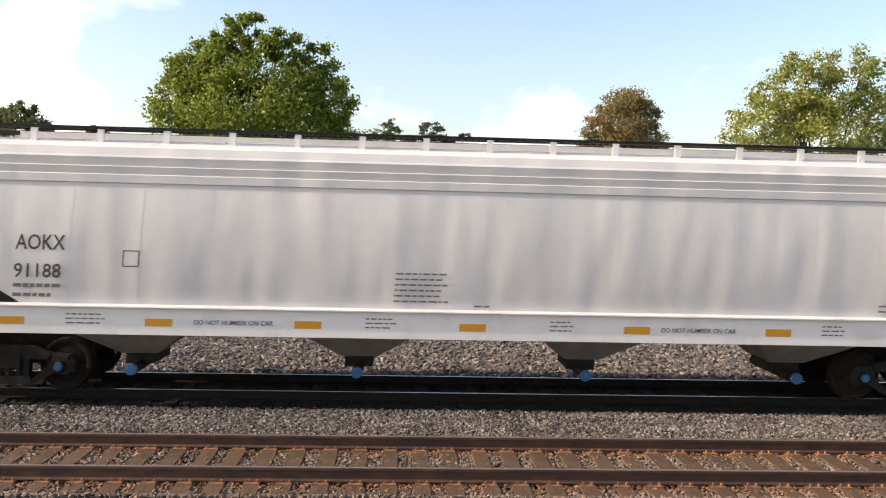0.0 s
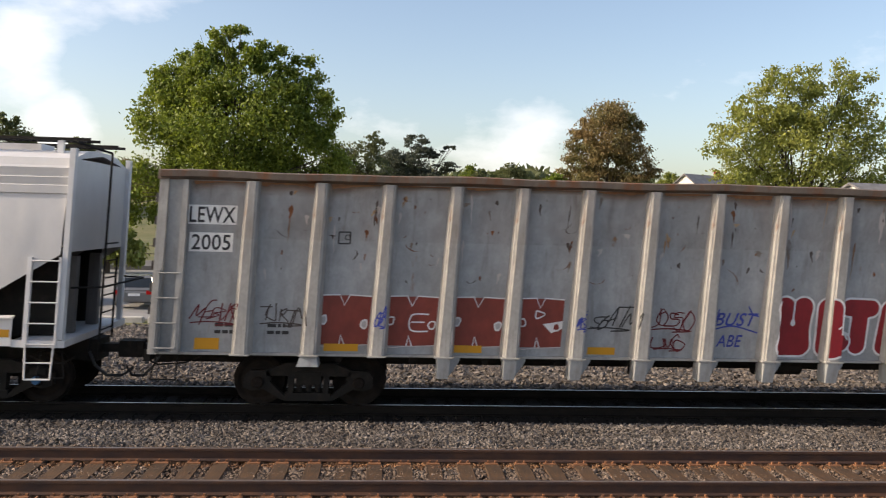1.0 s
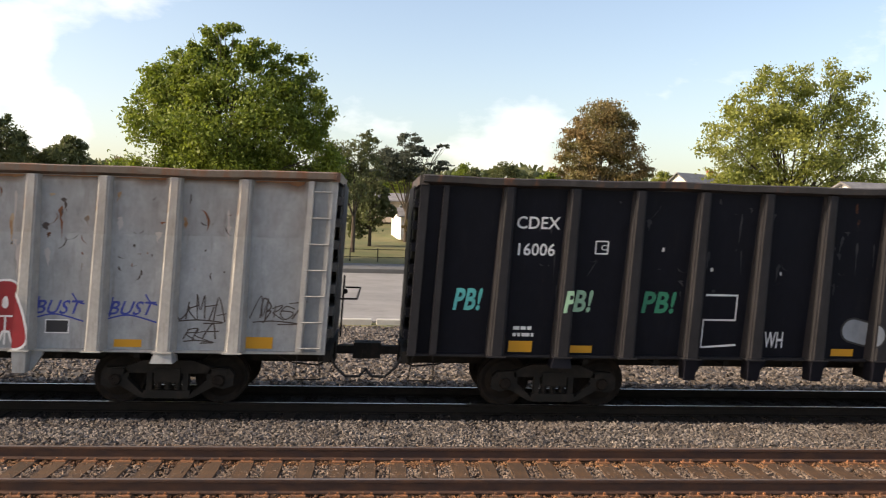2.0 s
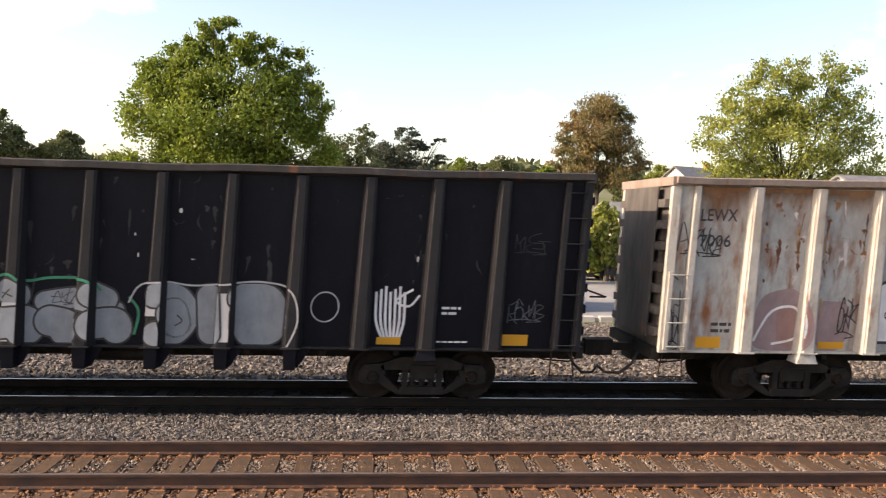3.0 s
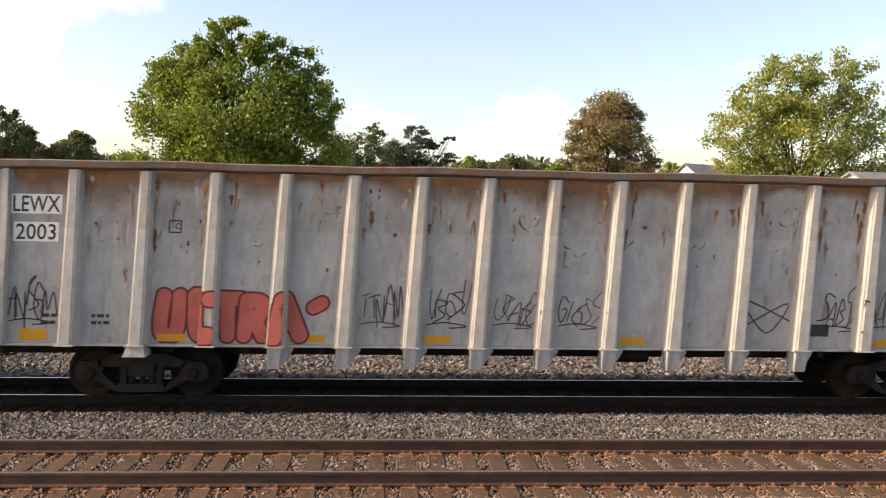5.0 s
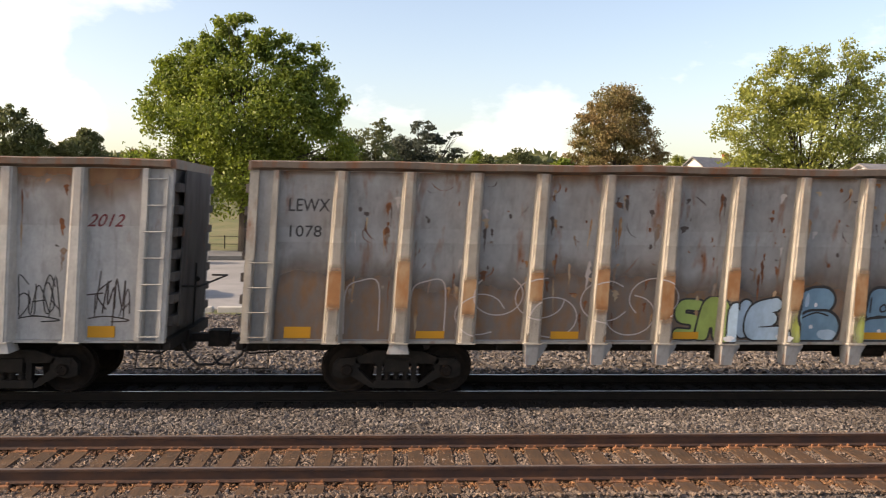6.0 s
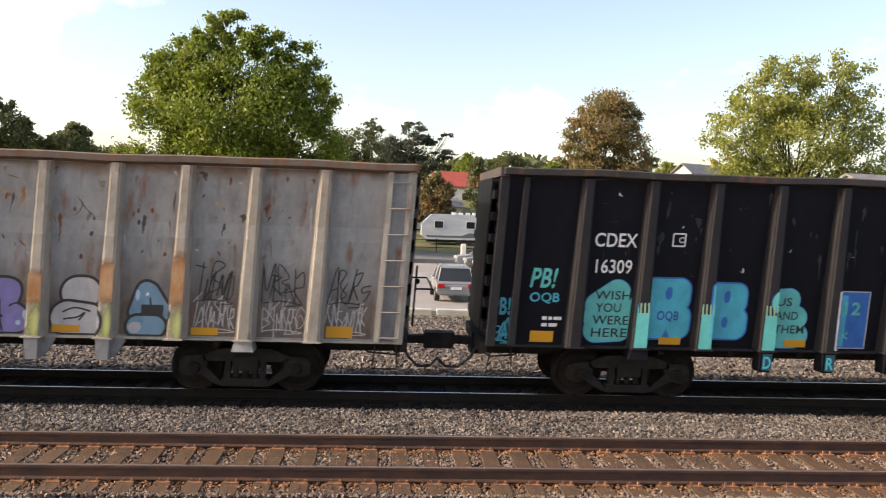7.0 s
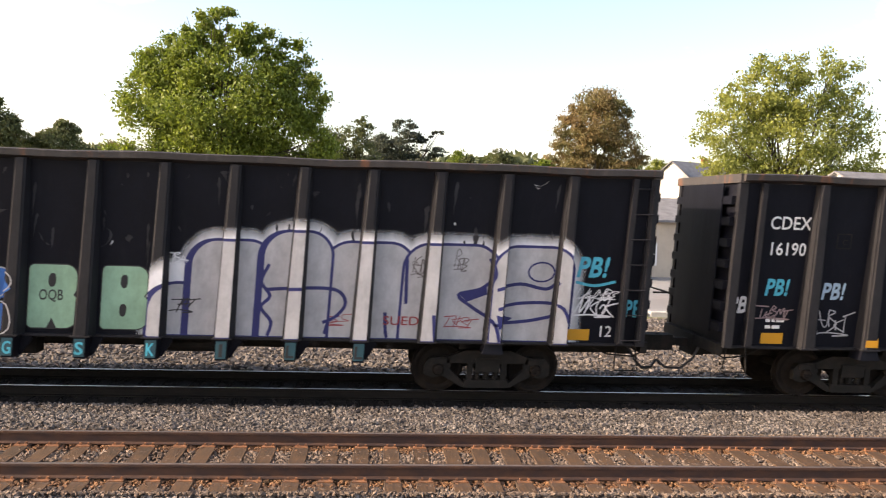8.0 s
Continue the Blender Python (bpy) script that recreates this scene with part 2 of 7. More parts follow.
def track(name, yc, head, tie_mat, plates, label, seed):
    rnd = random.Random(seed)
    tr = tagged(new(name), label, "railway track", kind="structure")
    for s in (-0.753, 0.753):
        rail_mesh("rail", yc + s, head, tr, M_RAILSIDE if plates else M_RAILDARK)
    bm = B()
    box(bm, -0.118, 0.118, -1.29, 1.29, -0.345, -0.183)
    bmesh.ops.bevel(bm, geom=bm.edges[:], offset=0.012, segments=1, affect="EDGES")
    first = part("tie", bm, tie_mat, tr)
    bm = B()
    for s in (-0.753, 0.753):
        box(bm, -0.095, 0.095, s - 0.17, s + 0.17, -0.186, -0.170)
        for dx, dy in ((-0.05, -0.1), (0.05, 0.1), (0.06, -0.1), (-0.06, 0.1)):
            box(bm, dx - 0.014, dx + 0.014, s + dy - 0.018, s + dy + 0.018, -0.172, -0.140)
    plate = part("tie_plate", bm, M_PLATE, tr) if plates else None
    step, x, k = 0.435 if plates else 0.5, -14.0, 0
    while x < 15.5:
        m = pose(x + rnd.uniform(-0.025, 0.025), yc + rnd.uniform(-0.04, 0.04), rnd.uniform(-0.006, 0.006), 0, 0, rnd.uniform(-0.7, 0.7))
        if k == 0:
            first.matrix_basis = m
            if plate:
                plate.matrix_basis = pose(x, yc, 0)
        else:
            twin(first, m, tr)
            if plate:
                twin(plate, pose(m.translation.x, yc, 0), tr)
        x, k = x + step, k + 1
    return tr


def stones(name, count, x0, x1, y0, y1, size, lift, mat, seed, label, skip=()):
    """Loose crushed stones lying on the bed: five-cornered chips, each of its own shape and tilt."""
    rng = np.random.default_rng(seed)
    base = np.array([(1, 0, -.3), (-.5, .87, -.3), (-.5, -.87, -.3), (.55, .5, .45), (-.75, .1, .5), (.3, -.75, .5)], float)
    tri = np.array([(0, 1, 3), (1, 4, 3), (1, 2, 4), (2, 5, 4), (2, 0, 5), (0, 3, 5), (3, 4, 5)])
    x, y = rng.uniform(x0, x1, count), rng.uniform(y0, y1, count)
    keep = np.ones(count, bool)
    for a, b in skip:
        keep &= ~((y > a) & (y < b))
    x, y = x[keep], y[keep]
    k = len(x)
    z = np.array([bed_height(v) for v in y]) + lift + rng.uniform(-0.008, 0.016, k)
    s = size * rng.uniform(0.55, 1.35, k)
    p = base[None] + rng.normal(0, 0.17, (k, 6, 3))
    ang = rng.uniform(0, 2 * np.pi, k)
    tl = rng.normal(0, 0.5, k)
    px, py, pz = p[..., 0], p[..., 1], p[..., 2] * 0.85
    py, pz = py * np.cos(tl)[:, None] - pz * np.sin(tl)[:, None], py * np.sin(tl)[:, None] + pz * np.cos(tl)[:, None]
    q = np.stack([px * np.cos(ang)[:, None] - py * np.sin(ang)[:, None], px * np.sin(ang)[:, None] + py * np.cos(ang)[:, None], pz], -1) * s[:, None, None]
    q += np.stack([x, y, z], -1)[:, None]
    ob = mesh_arrays(name, q.reshape(-1, 3), (tri[None] + 6 * np.arange(k)[:, None, None]).reshape(-1, 3), mat)
    return tagged(ob, label, "ballast", kind="stuff")


ground()
track("railway_track", TRACK_NEAR, M_RAILHEAD, M_TIE, True, "rusty near railway track with brown timber ties on ballast", 3)
track("railway_track", TRACK_FAR, M_RAILSHINE, M_TIEDARK, False, "far railway track with polished rails on ties darkened for shade", 4)
M_CRIB = material("rust_tinted_stone", (0.165, 0.122, 0.092), 0.9, second=(0.09, 0.055, 0.035), scale=1.5, low=0.4, high=0.7, vary=0.55, island=True)
stones("ballast_stones", 42000, -13, 14, 12.45, 14.75, 0.034, 0.0, M_BALLAST, 11, "grey and tan crushed stone between two tracks")
M_RUSTSTONE = material("rust_stained_stone", (0.21, 0.105, 0.045), 0.9, second=(0.10, 0.045, 0.022), scale=2.5, low=0.35, high=0.7, vary=0.6, island=True)
RUSTY = [(TRACK_NEAR + s * 0.753 - 0.27, TRACK_NEAR + s * 0.753 + 0.27) for s in (-1, 1)]
stones("ballast_stones", 60000, -11, 12, 10.1, 12.95, 0.029, 0.040, M_CRIB, 12, "rust-tinted crushed stone between timber ties", RUSTY)
for k, (a, b) in enumerate(RUSTY):
    stones("ballast_stones", 12000, -11, 12, a - 0.05, b + 0.05, 0.027, 0.046, M_RUSTSTONE, 16 + k, "orange rust-stained stone along a rail")
stones("ballast_stones", 20000, -9, 10, 8.6, 10.35, 0.034, 0.0, M_BALLAST, 13, "grey crushed stone beside the near track")
stones("ballast_stones", 16000, -16, 17, 14.70, 17.5, 0.040, -0.01, M_SHADESTONE, 14, "crushed stone under the far track, darkened for shade")
stones("ballast_stones", 44000, -20, 26, 17.5, 34.4, 0.07, 0.0, M_BALLAST, 15, "sunlit crushed stone slope behind the far track")


# ---- lettering and spray paint ----
GLYPHS = {}


def glyph(body, fat=0.0):
    """A word as a flat mesh, scaled to a unit box: its corners and faces."""
    if (body, fat) not in GLYPHS:
        cu = bpy.data.curves.new("word", "FONT")
        cu.body, cu.size, cu.offset, cu.resolution_u, cu.space_character = body, 1.0, fat, 3, 1.0 + fat * 2.2
        ob = bpy.data.objects.new("word", cu)
        me = ob.to_mesh()
        v = np.array([p.co[:2] for p in me.vertices])
        f = [tuple(p.vertices) for p in me.polygons]
        ob.to_mesh_clear()
        bpy.data.objects.remove(ob)
        lo, hi = v.min(0), v.max(0)
        GLYPHS[body, fat] = ((v - lo) / (hi - lo), f)
    return GLYPHS[body, fat]


PANEL_TOP, PANEL_LOW, Z_TOP, Z_LOW, FACE = -1.455, -1.33, 3.98, 1.03, -1.60


def panel_y(z):
    return PANEL_LOW + (PANEL_TOP - PANEL_LOW) * (z - Z_LOW) / (Z_TOP - Z_LOW)


def post_half(z):
    return 0.118 + (0.088 - 0.118) * (z - Z_LOW) / (Z_TOP - Z_LOW)


def lay(name, verts, faces, mat, parent, lift=0.004, wrap=True, flat=None, label=""):
    """Lays a flat figure of (x, z) corners on a gondola's side, folded over the posts, or on a flat side at y = flat."""
    bm = B()
    vs = [bm.verts.new((x, 0, z)) for x, z in verts]
    for f in faces:
        try:
            bm.faces.new([vs[i] for i in f])
        except ValueError:
            pass
    if wrap and flat is None:
        lo, hi = min(v[0] for v in verts), max(v[0] for v in verts)
        slope = (0.118 - 0.088) / (Z_TOP - Z_LOW)
        for k in range(15):
            xc = (k - 7) * POST
            for s in (-1, 1):
                if lo < xc + s * 0.118 and hi > xc + s * 0.088:
                    bmesh.ops.bisect_plane(bm, geom=bm.verts[:] + bm.edges[:] + bm.faces[:], dist=1e-5,
                                           plane_co=(xc + s * 0.118, 0, Z_LOW), plane_no=(1, 0, s * slope))
        bmesh.ops.split_edges(bm, edges=bm.edges[:])
    for f in bm.faces:
        c = f.calc_center_median()
        on = wrap and flat is None and any(abs(c.x - (k - 7) * POST) < post_half(c.z) for k in range(15))
        for v in f.verts:
            v.co.y = flat - lift if flat is not None else (FACE if on else panel_y(v.co.z)) - lift
    bmesh.ops.remove_doubles(bm, verts=bm.verts[:], dist=1e-5)
    for f in bm.faces:
        f.normal_update()
        if f.normal.y > 0:
            f.normal_flip()
    return part(name, bm, mat, parent, label, fix=False)


def word(text, x0, x1, z0, z1, mat, parent, fat=0.0, lift=0.006, flat=None, name="lettering", slant=0.0, label=""):
    v, f = glyph(text, fat)
    return lay(name, [(x0 + a * (x1 - x0) + slant * b, z0 + b * (z1 - z0)) for a, b in v], f, mat, parent, lift, flat=flat, label=label)


def outlined(text, x0, x1, z0, z1, fill, line, parent, fat=0.035, grow=0.05, label="spray-painted bubble letters"):
    word(text, x0 - grow, x1 + grow, z0 - grow, z1 + grow, line, parent, fat + 0.03, 0.004, name="graffiti_outline")
    return word(text, x0, x1, z0, z1, fill, parent, fat, 0.008, name="graffiti_word", label=label)


def fat_letter(kind, x0, x1, z0, z1, fill, line, parent, edge=0.05, label="fat spray-painted letter"):
    """A swollen throw-up letter, B or R, of two stacked lobes with slot-shaped eyes and, for R, a split foot."""
    w, h, xc = x1 - x0, z1 - z0, (x0 + x1) / 2
    f = joined(arch(x0, x1 - 0.05 * w, z0 + 0.47 * h, z1, 0.24 * w), arch(x0, x1, z0, z0 + 0.56 * h, 0.26 * w), arch(x0, x0 + 0.62 * w, z0, z1, 0.10 * w))
    bounds = (x0 - edge - 0.05, x1 + edge + 0.05, max(z0 - edge - 0.05, 1.04), z1 + edge + 0.05)
    fill_shape(f, bounds, line, parent, 0.004, "graffiti_outline", grow=edge)
    fill_shape(f, bounds, fill, parent, 0.0075, "graffiti_letter", label)
    blob(xc - 0.04 * w, z0 + 0.76 * h, 0.075 * w, 0.11 * h, line, parent, 0.0105, 2.4, 0.02, 1, "graffiti_mark")
    if kind == "B":
        blob(xc - 0.04 * w, z0 + 0.30 * h, 0.075 * w, 0.10 * h, line, parent, 0.0105, 2.4, 0.02, 2, "graffiti_mark")
    else:
        lay("graffiti_mark", [(xc - 0.13 * w, z0 - edge), (xc + 0.10 * w, z0 - edge), (xc - 0.02 * w, z0 + 0.16 * h)], [(0, 1, 2)], line, parent, 0.0105)


def plate(x0, x1, z0, z1, mat, parent, lift=0.004, flat=None, name="plate", label=""):
    return lay(name, [(x0, z0), (x1, z0), (x1, z1), (x0, z1)], [(0, 1, 2, 3)], mat, parent, lift, flat=flat, label=label)


def blob(cx, cz, rx, rz, mat, parent, lift=0.005, power=2.4, wob=0.05, seed=0, name="graffiti_shape", label="", n=36):
    r = random.Random(seed)
    ph = [r.uniform(0, 6.28) for _ in range(3)]
    pts = []
    for i in range(n):
        a = 2 * math.pi * i / n
        k = 1 + wob * (math.sin(2 * a + ph[0]) + math.sin(3 * a + ph[1]) + 0.6 * math.sin(5 * a + ph[2]))
        c, s = math.cos(a), math.sin(a)
        pts.append((cx + rx * k * math.copysign(abs(c) ** (2 / power), c), cz + rz * k * math.copysign(abs(s) ** (2 / power), s)))
    return lay(name, pts, [tuple(range(n))], mat, parent, lift, label=label)


def stroke(pts, width, mat, parent, lift=0.009, name="spray_line", smooth=True, label="", flat=None):
    """A sprayed line through points, rounded between them."""
    p = [Vector(q) for q in pts]
    if smooth and len(p) > 2:
        out = []
        for i in range(len(p) - 1):
            a, b, c, d = p[max(i - 1, 0)], p[i], p[i + 1], p[min(i + 2, len(p) - 1)]
            for k in range(5):
                t = k / 5
                out.append(0.5 * (2 * b + (c - a) * t + (2 * a - 5 * b + 4 * c - d) * t * t + (3 * b - a - 3 * c + d) * t ** 3))
        p = out + [p[-1]]
    verts, faces = [], []
    for i, q in enumerate(p):
        d = (p[min(i + 1, len(p) - 1)] - p[max(i - 1, 0)])
        d = d.normalized() if d.length > 1e-6 else Vector((1, 0))
        nrm = Vector((-d.y, d.x)) * width / 2
        verts += [tuple(q - nrm), tuple(q + nrm)]
        if i:
            faces.append((2 * i - 2, 2 * i, 2 * i + 1, 2 * i - 1))
    return lay(name, verts, faces, mat, parent, lift, flat=flat, label=label)


# quick spray-can strokes, in a unit box: loops, cups, hooks and staves
STYLES = [[[(0.75, 0.85), (0.3, 1.0), (0.05, 0.5), (0.4, 0.0), (0.85, 0.3), (0.6, 0.7), (0.2, 0.55)]], [[(0.1, 1.0), (0.1, 0.25), (0.45, 0.0), (0.8, 0.3), (0.85, 1.0)]],
          [[(0.8, 0.95), (0.25, 0.9), (0.2, 0.6), (0.75, 0.45), (0.7, 0.05), (0.05, 0.05)]], [[(0.15, 0.0), (0.2, 1.0)], [(0.1, 0.9), (0.7, 0.95), (0.65, 0.55), (0.2, 0.5), (0.9, -0.05)]],
          [[(0.15, 0.0), (0.15, 1.0)], [(0.85, 1.0), (0.2, 0.5), (0.9, 0.0)]], [[(0.0, 0.0), (0.4, 1.0), (0.85, 0.0)], [(0.1, 0.35), (0.8, 0.4)]],
          [[(0.15, 0.05), (0.1, 1.0), (0.75, 0.85), (0.2, 0.55), (0.85, 0.3), (0.1, 0.0)]], [[(0.0, 0.9), (0.95, 1.0)], [(0.5, 0.95), (0.45, -0.1)]], [[(0.1, 0.0), (0.15, 0.95), (0.5, 0.2), (0.8, 1.0), (0.9, -0.1)]]]


def scrawl(x0, x1, z0, z1, mat, parent, seed, loops=6, width=0.028, label="scrawled spray-can tag"):
    """An unreadable tag: a run of quick hooked and looping strokes, a swash under it."""
    r = random.Random(seed)
    w, h, n = x1 - x0, z1 - z0, max(3, loops - 1)
    width, lean = width * 0.8, r.uniform(-0.1, 0.5)
    for i in range(n):
        a, c, lift, tall = x0 + w * i / n, w / n * r.uniform(1.3, 1.9), h * r.uniform(-0.15, 0.2), h * r.uniform(0.7, 1.35)
        for j, pts in enumerate(r.choice(STYLES)):
            stroke([(a + (px + lean * pz + r.uniform(-0.2, 0.2)) * c, z0 + lift + (pz + r.uniform(-0.17, 0.17)) * tall) for px, pz in pts], width * r.uniform(0.8, 1.15),
                   mat, parent, name="graffiti_tag", label=label if i + j == 0 else "")
    stroke([(x0 + 0.05 * w, z0 - 0.10 * h), (x0 + 0.5 * w, z0 - 0.02 * h), (x1 + 0.05 * w, z0 - 0.16 * h), (x0 + 0.6 * w, z0 - 0.22 * h)], width, mat, parent, name="graffiti_tag")


# ---- swollen letters ----
def curve_points(pts, steps=5):
    """Points along a rounded line through pts."""
    p, out = [Vector(q) for q in pts], []
    if len(p) < 3:
        return p
    for i in range(len(p) - 1):
        a, b, c, d = p[max(i - 1, 0)], p[i], p[i + 1], p[min(i + 2, len(p) - 1)]
        for k in range(steps):
            t = k / steps
            out.append(0.5 * (2 * b + (c - a) * t + (2 * a - 5 * b + 4 * c - d) * t * t + (3 * b - a - 3 * c + d) * t ** 3))
    return out + [p[-1]]


def swell(lines, r):
    """How far any point lies outside a shape swollen by r about some rounded lines (less than nothing inside)."""
    segs = []
    for pts in lines:
        p = curve_points(pts)
        segs += list(zip(p, p[1:])) if len(p) > 1 else [(p[0], p[0])]

    def away(x, z):
        best = np.full(np.shape(x), 1e9)
        for a, b in segs:
            dx, dz = b.x - a.x, b.y - a.y
            t = np.clip(((x - a.x) * dx + (z - a.y) * dz) / max(dx * dx + dz * dz, 1e-9), 0, 1)
            best = np.minimum(best, np.hypot(x - a.x - t * dx, z - a.y - t * dz))
        return best - r
    return away


def arch(x0, x1, z0, z1, r):
    """The same for a panel with rounded corners."""
    def away(x, z):
        qx, qz = np.abs(x - (x0 + x1) / 2) - (x1 - x0) / 2 + r, np.abs(z - (z0 + z1) / 2) - (z1 - z0) / 2 + r
        return np.hypot(np.maximum(qx, 0), np.maximum(qz, 0)) + np.minimum(np.maximum(qx, qz), 0) - r
    return away


def joined(*fields):
    return lambda x, z: np.min([f(x, z) for f in fields], axis=0)


def shifted(field, dx, dz):
    return lambda x, z: field(x - dx, z - dz)


def cut_at(field, z0):
    """Trimmed off straight along the sill."""
    return lambda x, z: np.maximum(field(x, z), z0 - z)


def fill_shape(field, bounds, mat, parent, lift, name, label="", grow=0.0, cell=0.022, whole=False, flat=None):
    """The inside of a shape, grown by so much, as flat paint on the car's side."""
    x0, x1, z0, z1 = bounds
    nx, nz = int((x1 - x0) / cell) + 1, int((z1 - z0) / cell) + 1
    xs, zs = x0 + cell * np.arange(nx), z0 + cell * np.arange(nz)
    d = field(*np.meshgrid(xs, zs)) - grow
    verts, index, faces = [], {}, []

    def corner(i, j):
        if (i, j) not in index:
            index[i, j] = len(verts)
            verts.append((xs[i], zs[j]))
        return index[i, j]

    def crossing(i, j, k, m):
        key = (i, j, k, m) if (i, j) < (k, m) else (k, m, i, j)
        if key not in index:
            a, b = d[key[1], key[0]], d[key[3], key[2]]
            t = a / (a - b)
            index[key] = len(verts)
            verts.append((xs[key[0]] + t * (xs[key[2]] - xs[key[0]]), zs[key[1]] + t * (zs[key[3]] - zs[key[1]])))
        return index[key]

    for j in range(nz - 1):
        i = 0
        while i < nx - 1:
            ring = ((i, j), (i + 1, j), (i + 1, j + 1), (i, j + 1))
            ins = [d[b, a] < 0 for a, b in ring]
            if all(ins):
                e = i + 1
                while not whole and e < nx - 1 and d[j, e + 1] < 0 and d[j + 1, e + 1] < 0:
                    e += 1
                faces.append((corner(i, j), corner(e, j), corner(e, j + 1), corner(i, j + 1)))
                i = e
                continue
            if any(ins):
                f = []
                for k in range(4):
                    a, b = ring[k], ring[(k + 1) % 4]
                    if ins[k]:
                        f.append(corner(*a))
                    if ins[k] != ins[(k + 1) % 4]:
                        f.append(crossing(*a, *b))
                if len(f) > 2:
                    faces.append(tuple(f))
            i += 1
    return lay(name, verts, faces, mat, parent, lift, flat=flat, label=label)


def bubble(lines, r, fill, line, parent, edge=0.035, lift=0.004, label="spray-painted bubble letter", floor=1.05):
    """A letter of swollen strokes, outlined. lines are given in posts along the car and metres up."""
    pts = [[(U(u), z) for u, z in ln] for ln in lines]
    f = cut_at(swell(pts, r), floor)
    xs, zs = [p[0] for ln in pts for p in ln], [p[1] for ln in pts for p in ln]
    m = r + edge + 0.05
    bounds = (min(xs) - m, max(xs) + m, max(min(zs) - m, floor - edge - 0.04), max(zs) + m)
    fill_shape(f, bounds, line, parent, lift, "graffiti_outline", grow=edge)
    fill_shape(f, bounds, fill, parent, lift + 0.0015, "graffiti_letter", label)


def lines_on(car, mat, width, *runs, lift=0.016):
    for run in runs:
        stroke([(U(u), z) for u, z in run], width, mat, car, lift)


def bars(x0, x1, z1, rows, mat, parent, height=0.05, gap=0.045, flat=None, seed=0):
    """Small stencilled lines too fine to read."""
    r = random.Random(seed)
    verts, faces = [], []
    for i in range(rows):
        z = z1 - i * (height + gap)
        x = x0
        end = x0 + (x1 - x0) * r.uniform(0.7, 1.0)
        while x < end - 0.04:
            w = min(r.uniform(0.05, 0.16), end - x)
            k = len(verts)
            verts += [(x, z - height), (x + w, z - height), (x + w, z), (x, z)]
            faces.append((k, k + 1, k + 2, k + 3))
            x += w + 0.025
    return lay("stencil_line", verts, faces, mat, parent, 0.005, flat=flat)


def U(u):
    """Along a gondola, counted in posts from its first one."""
    return (u - 7) * POST


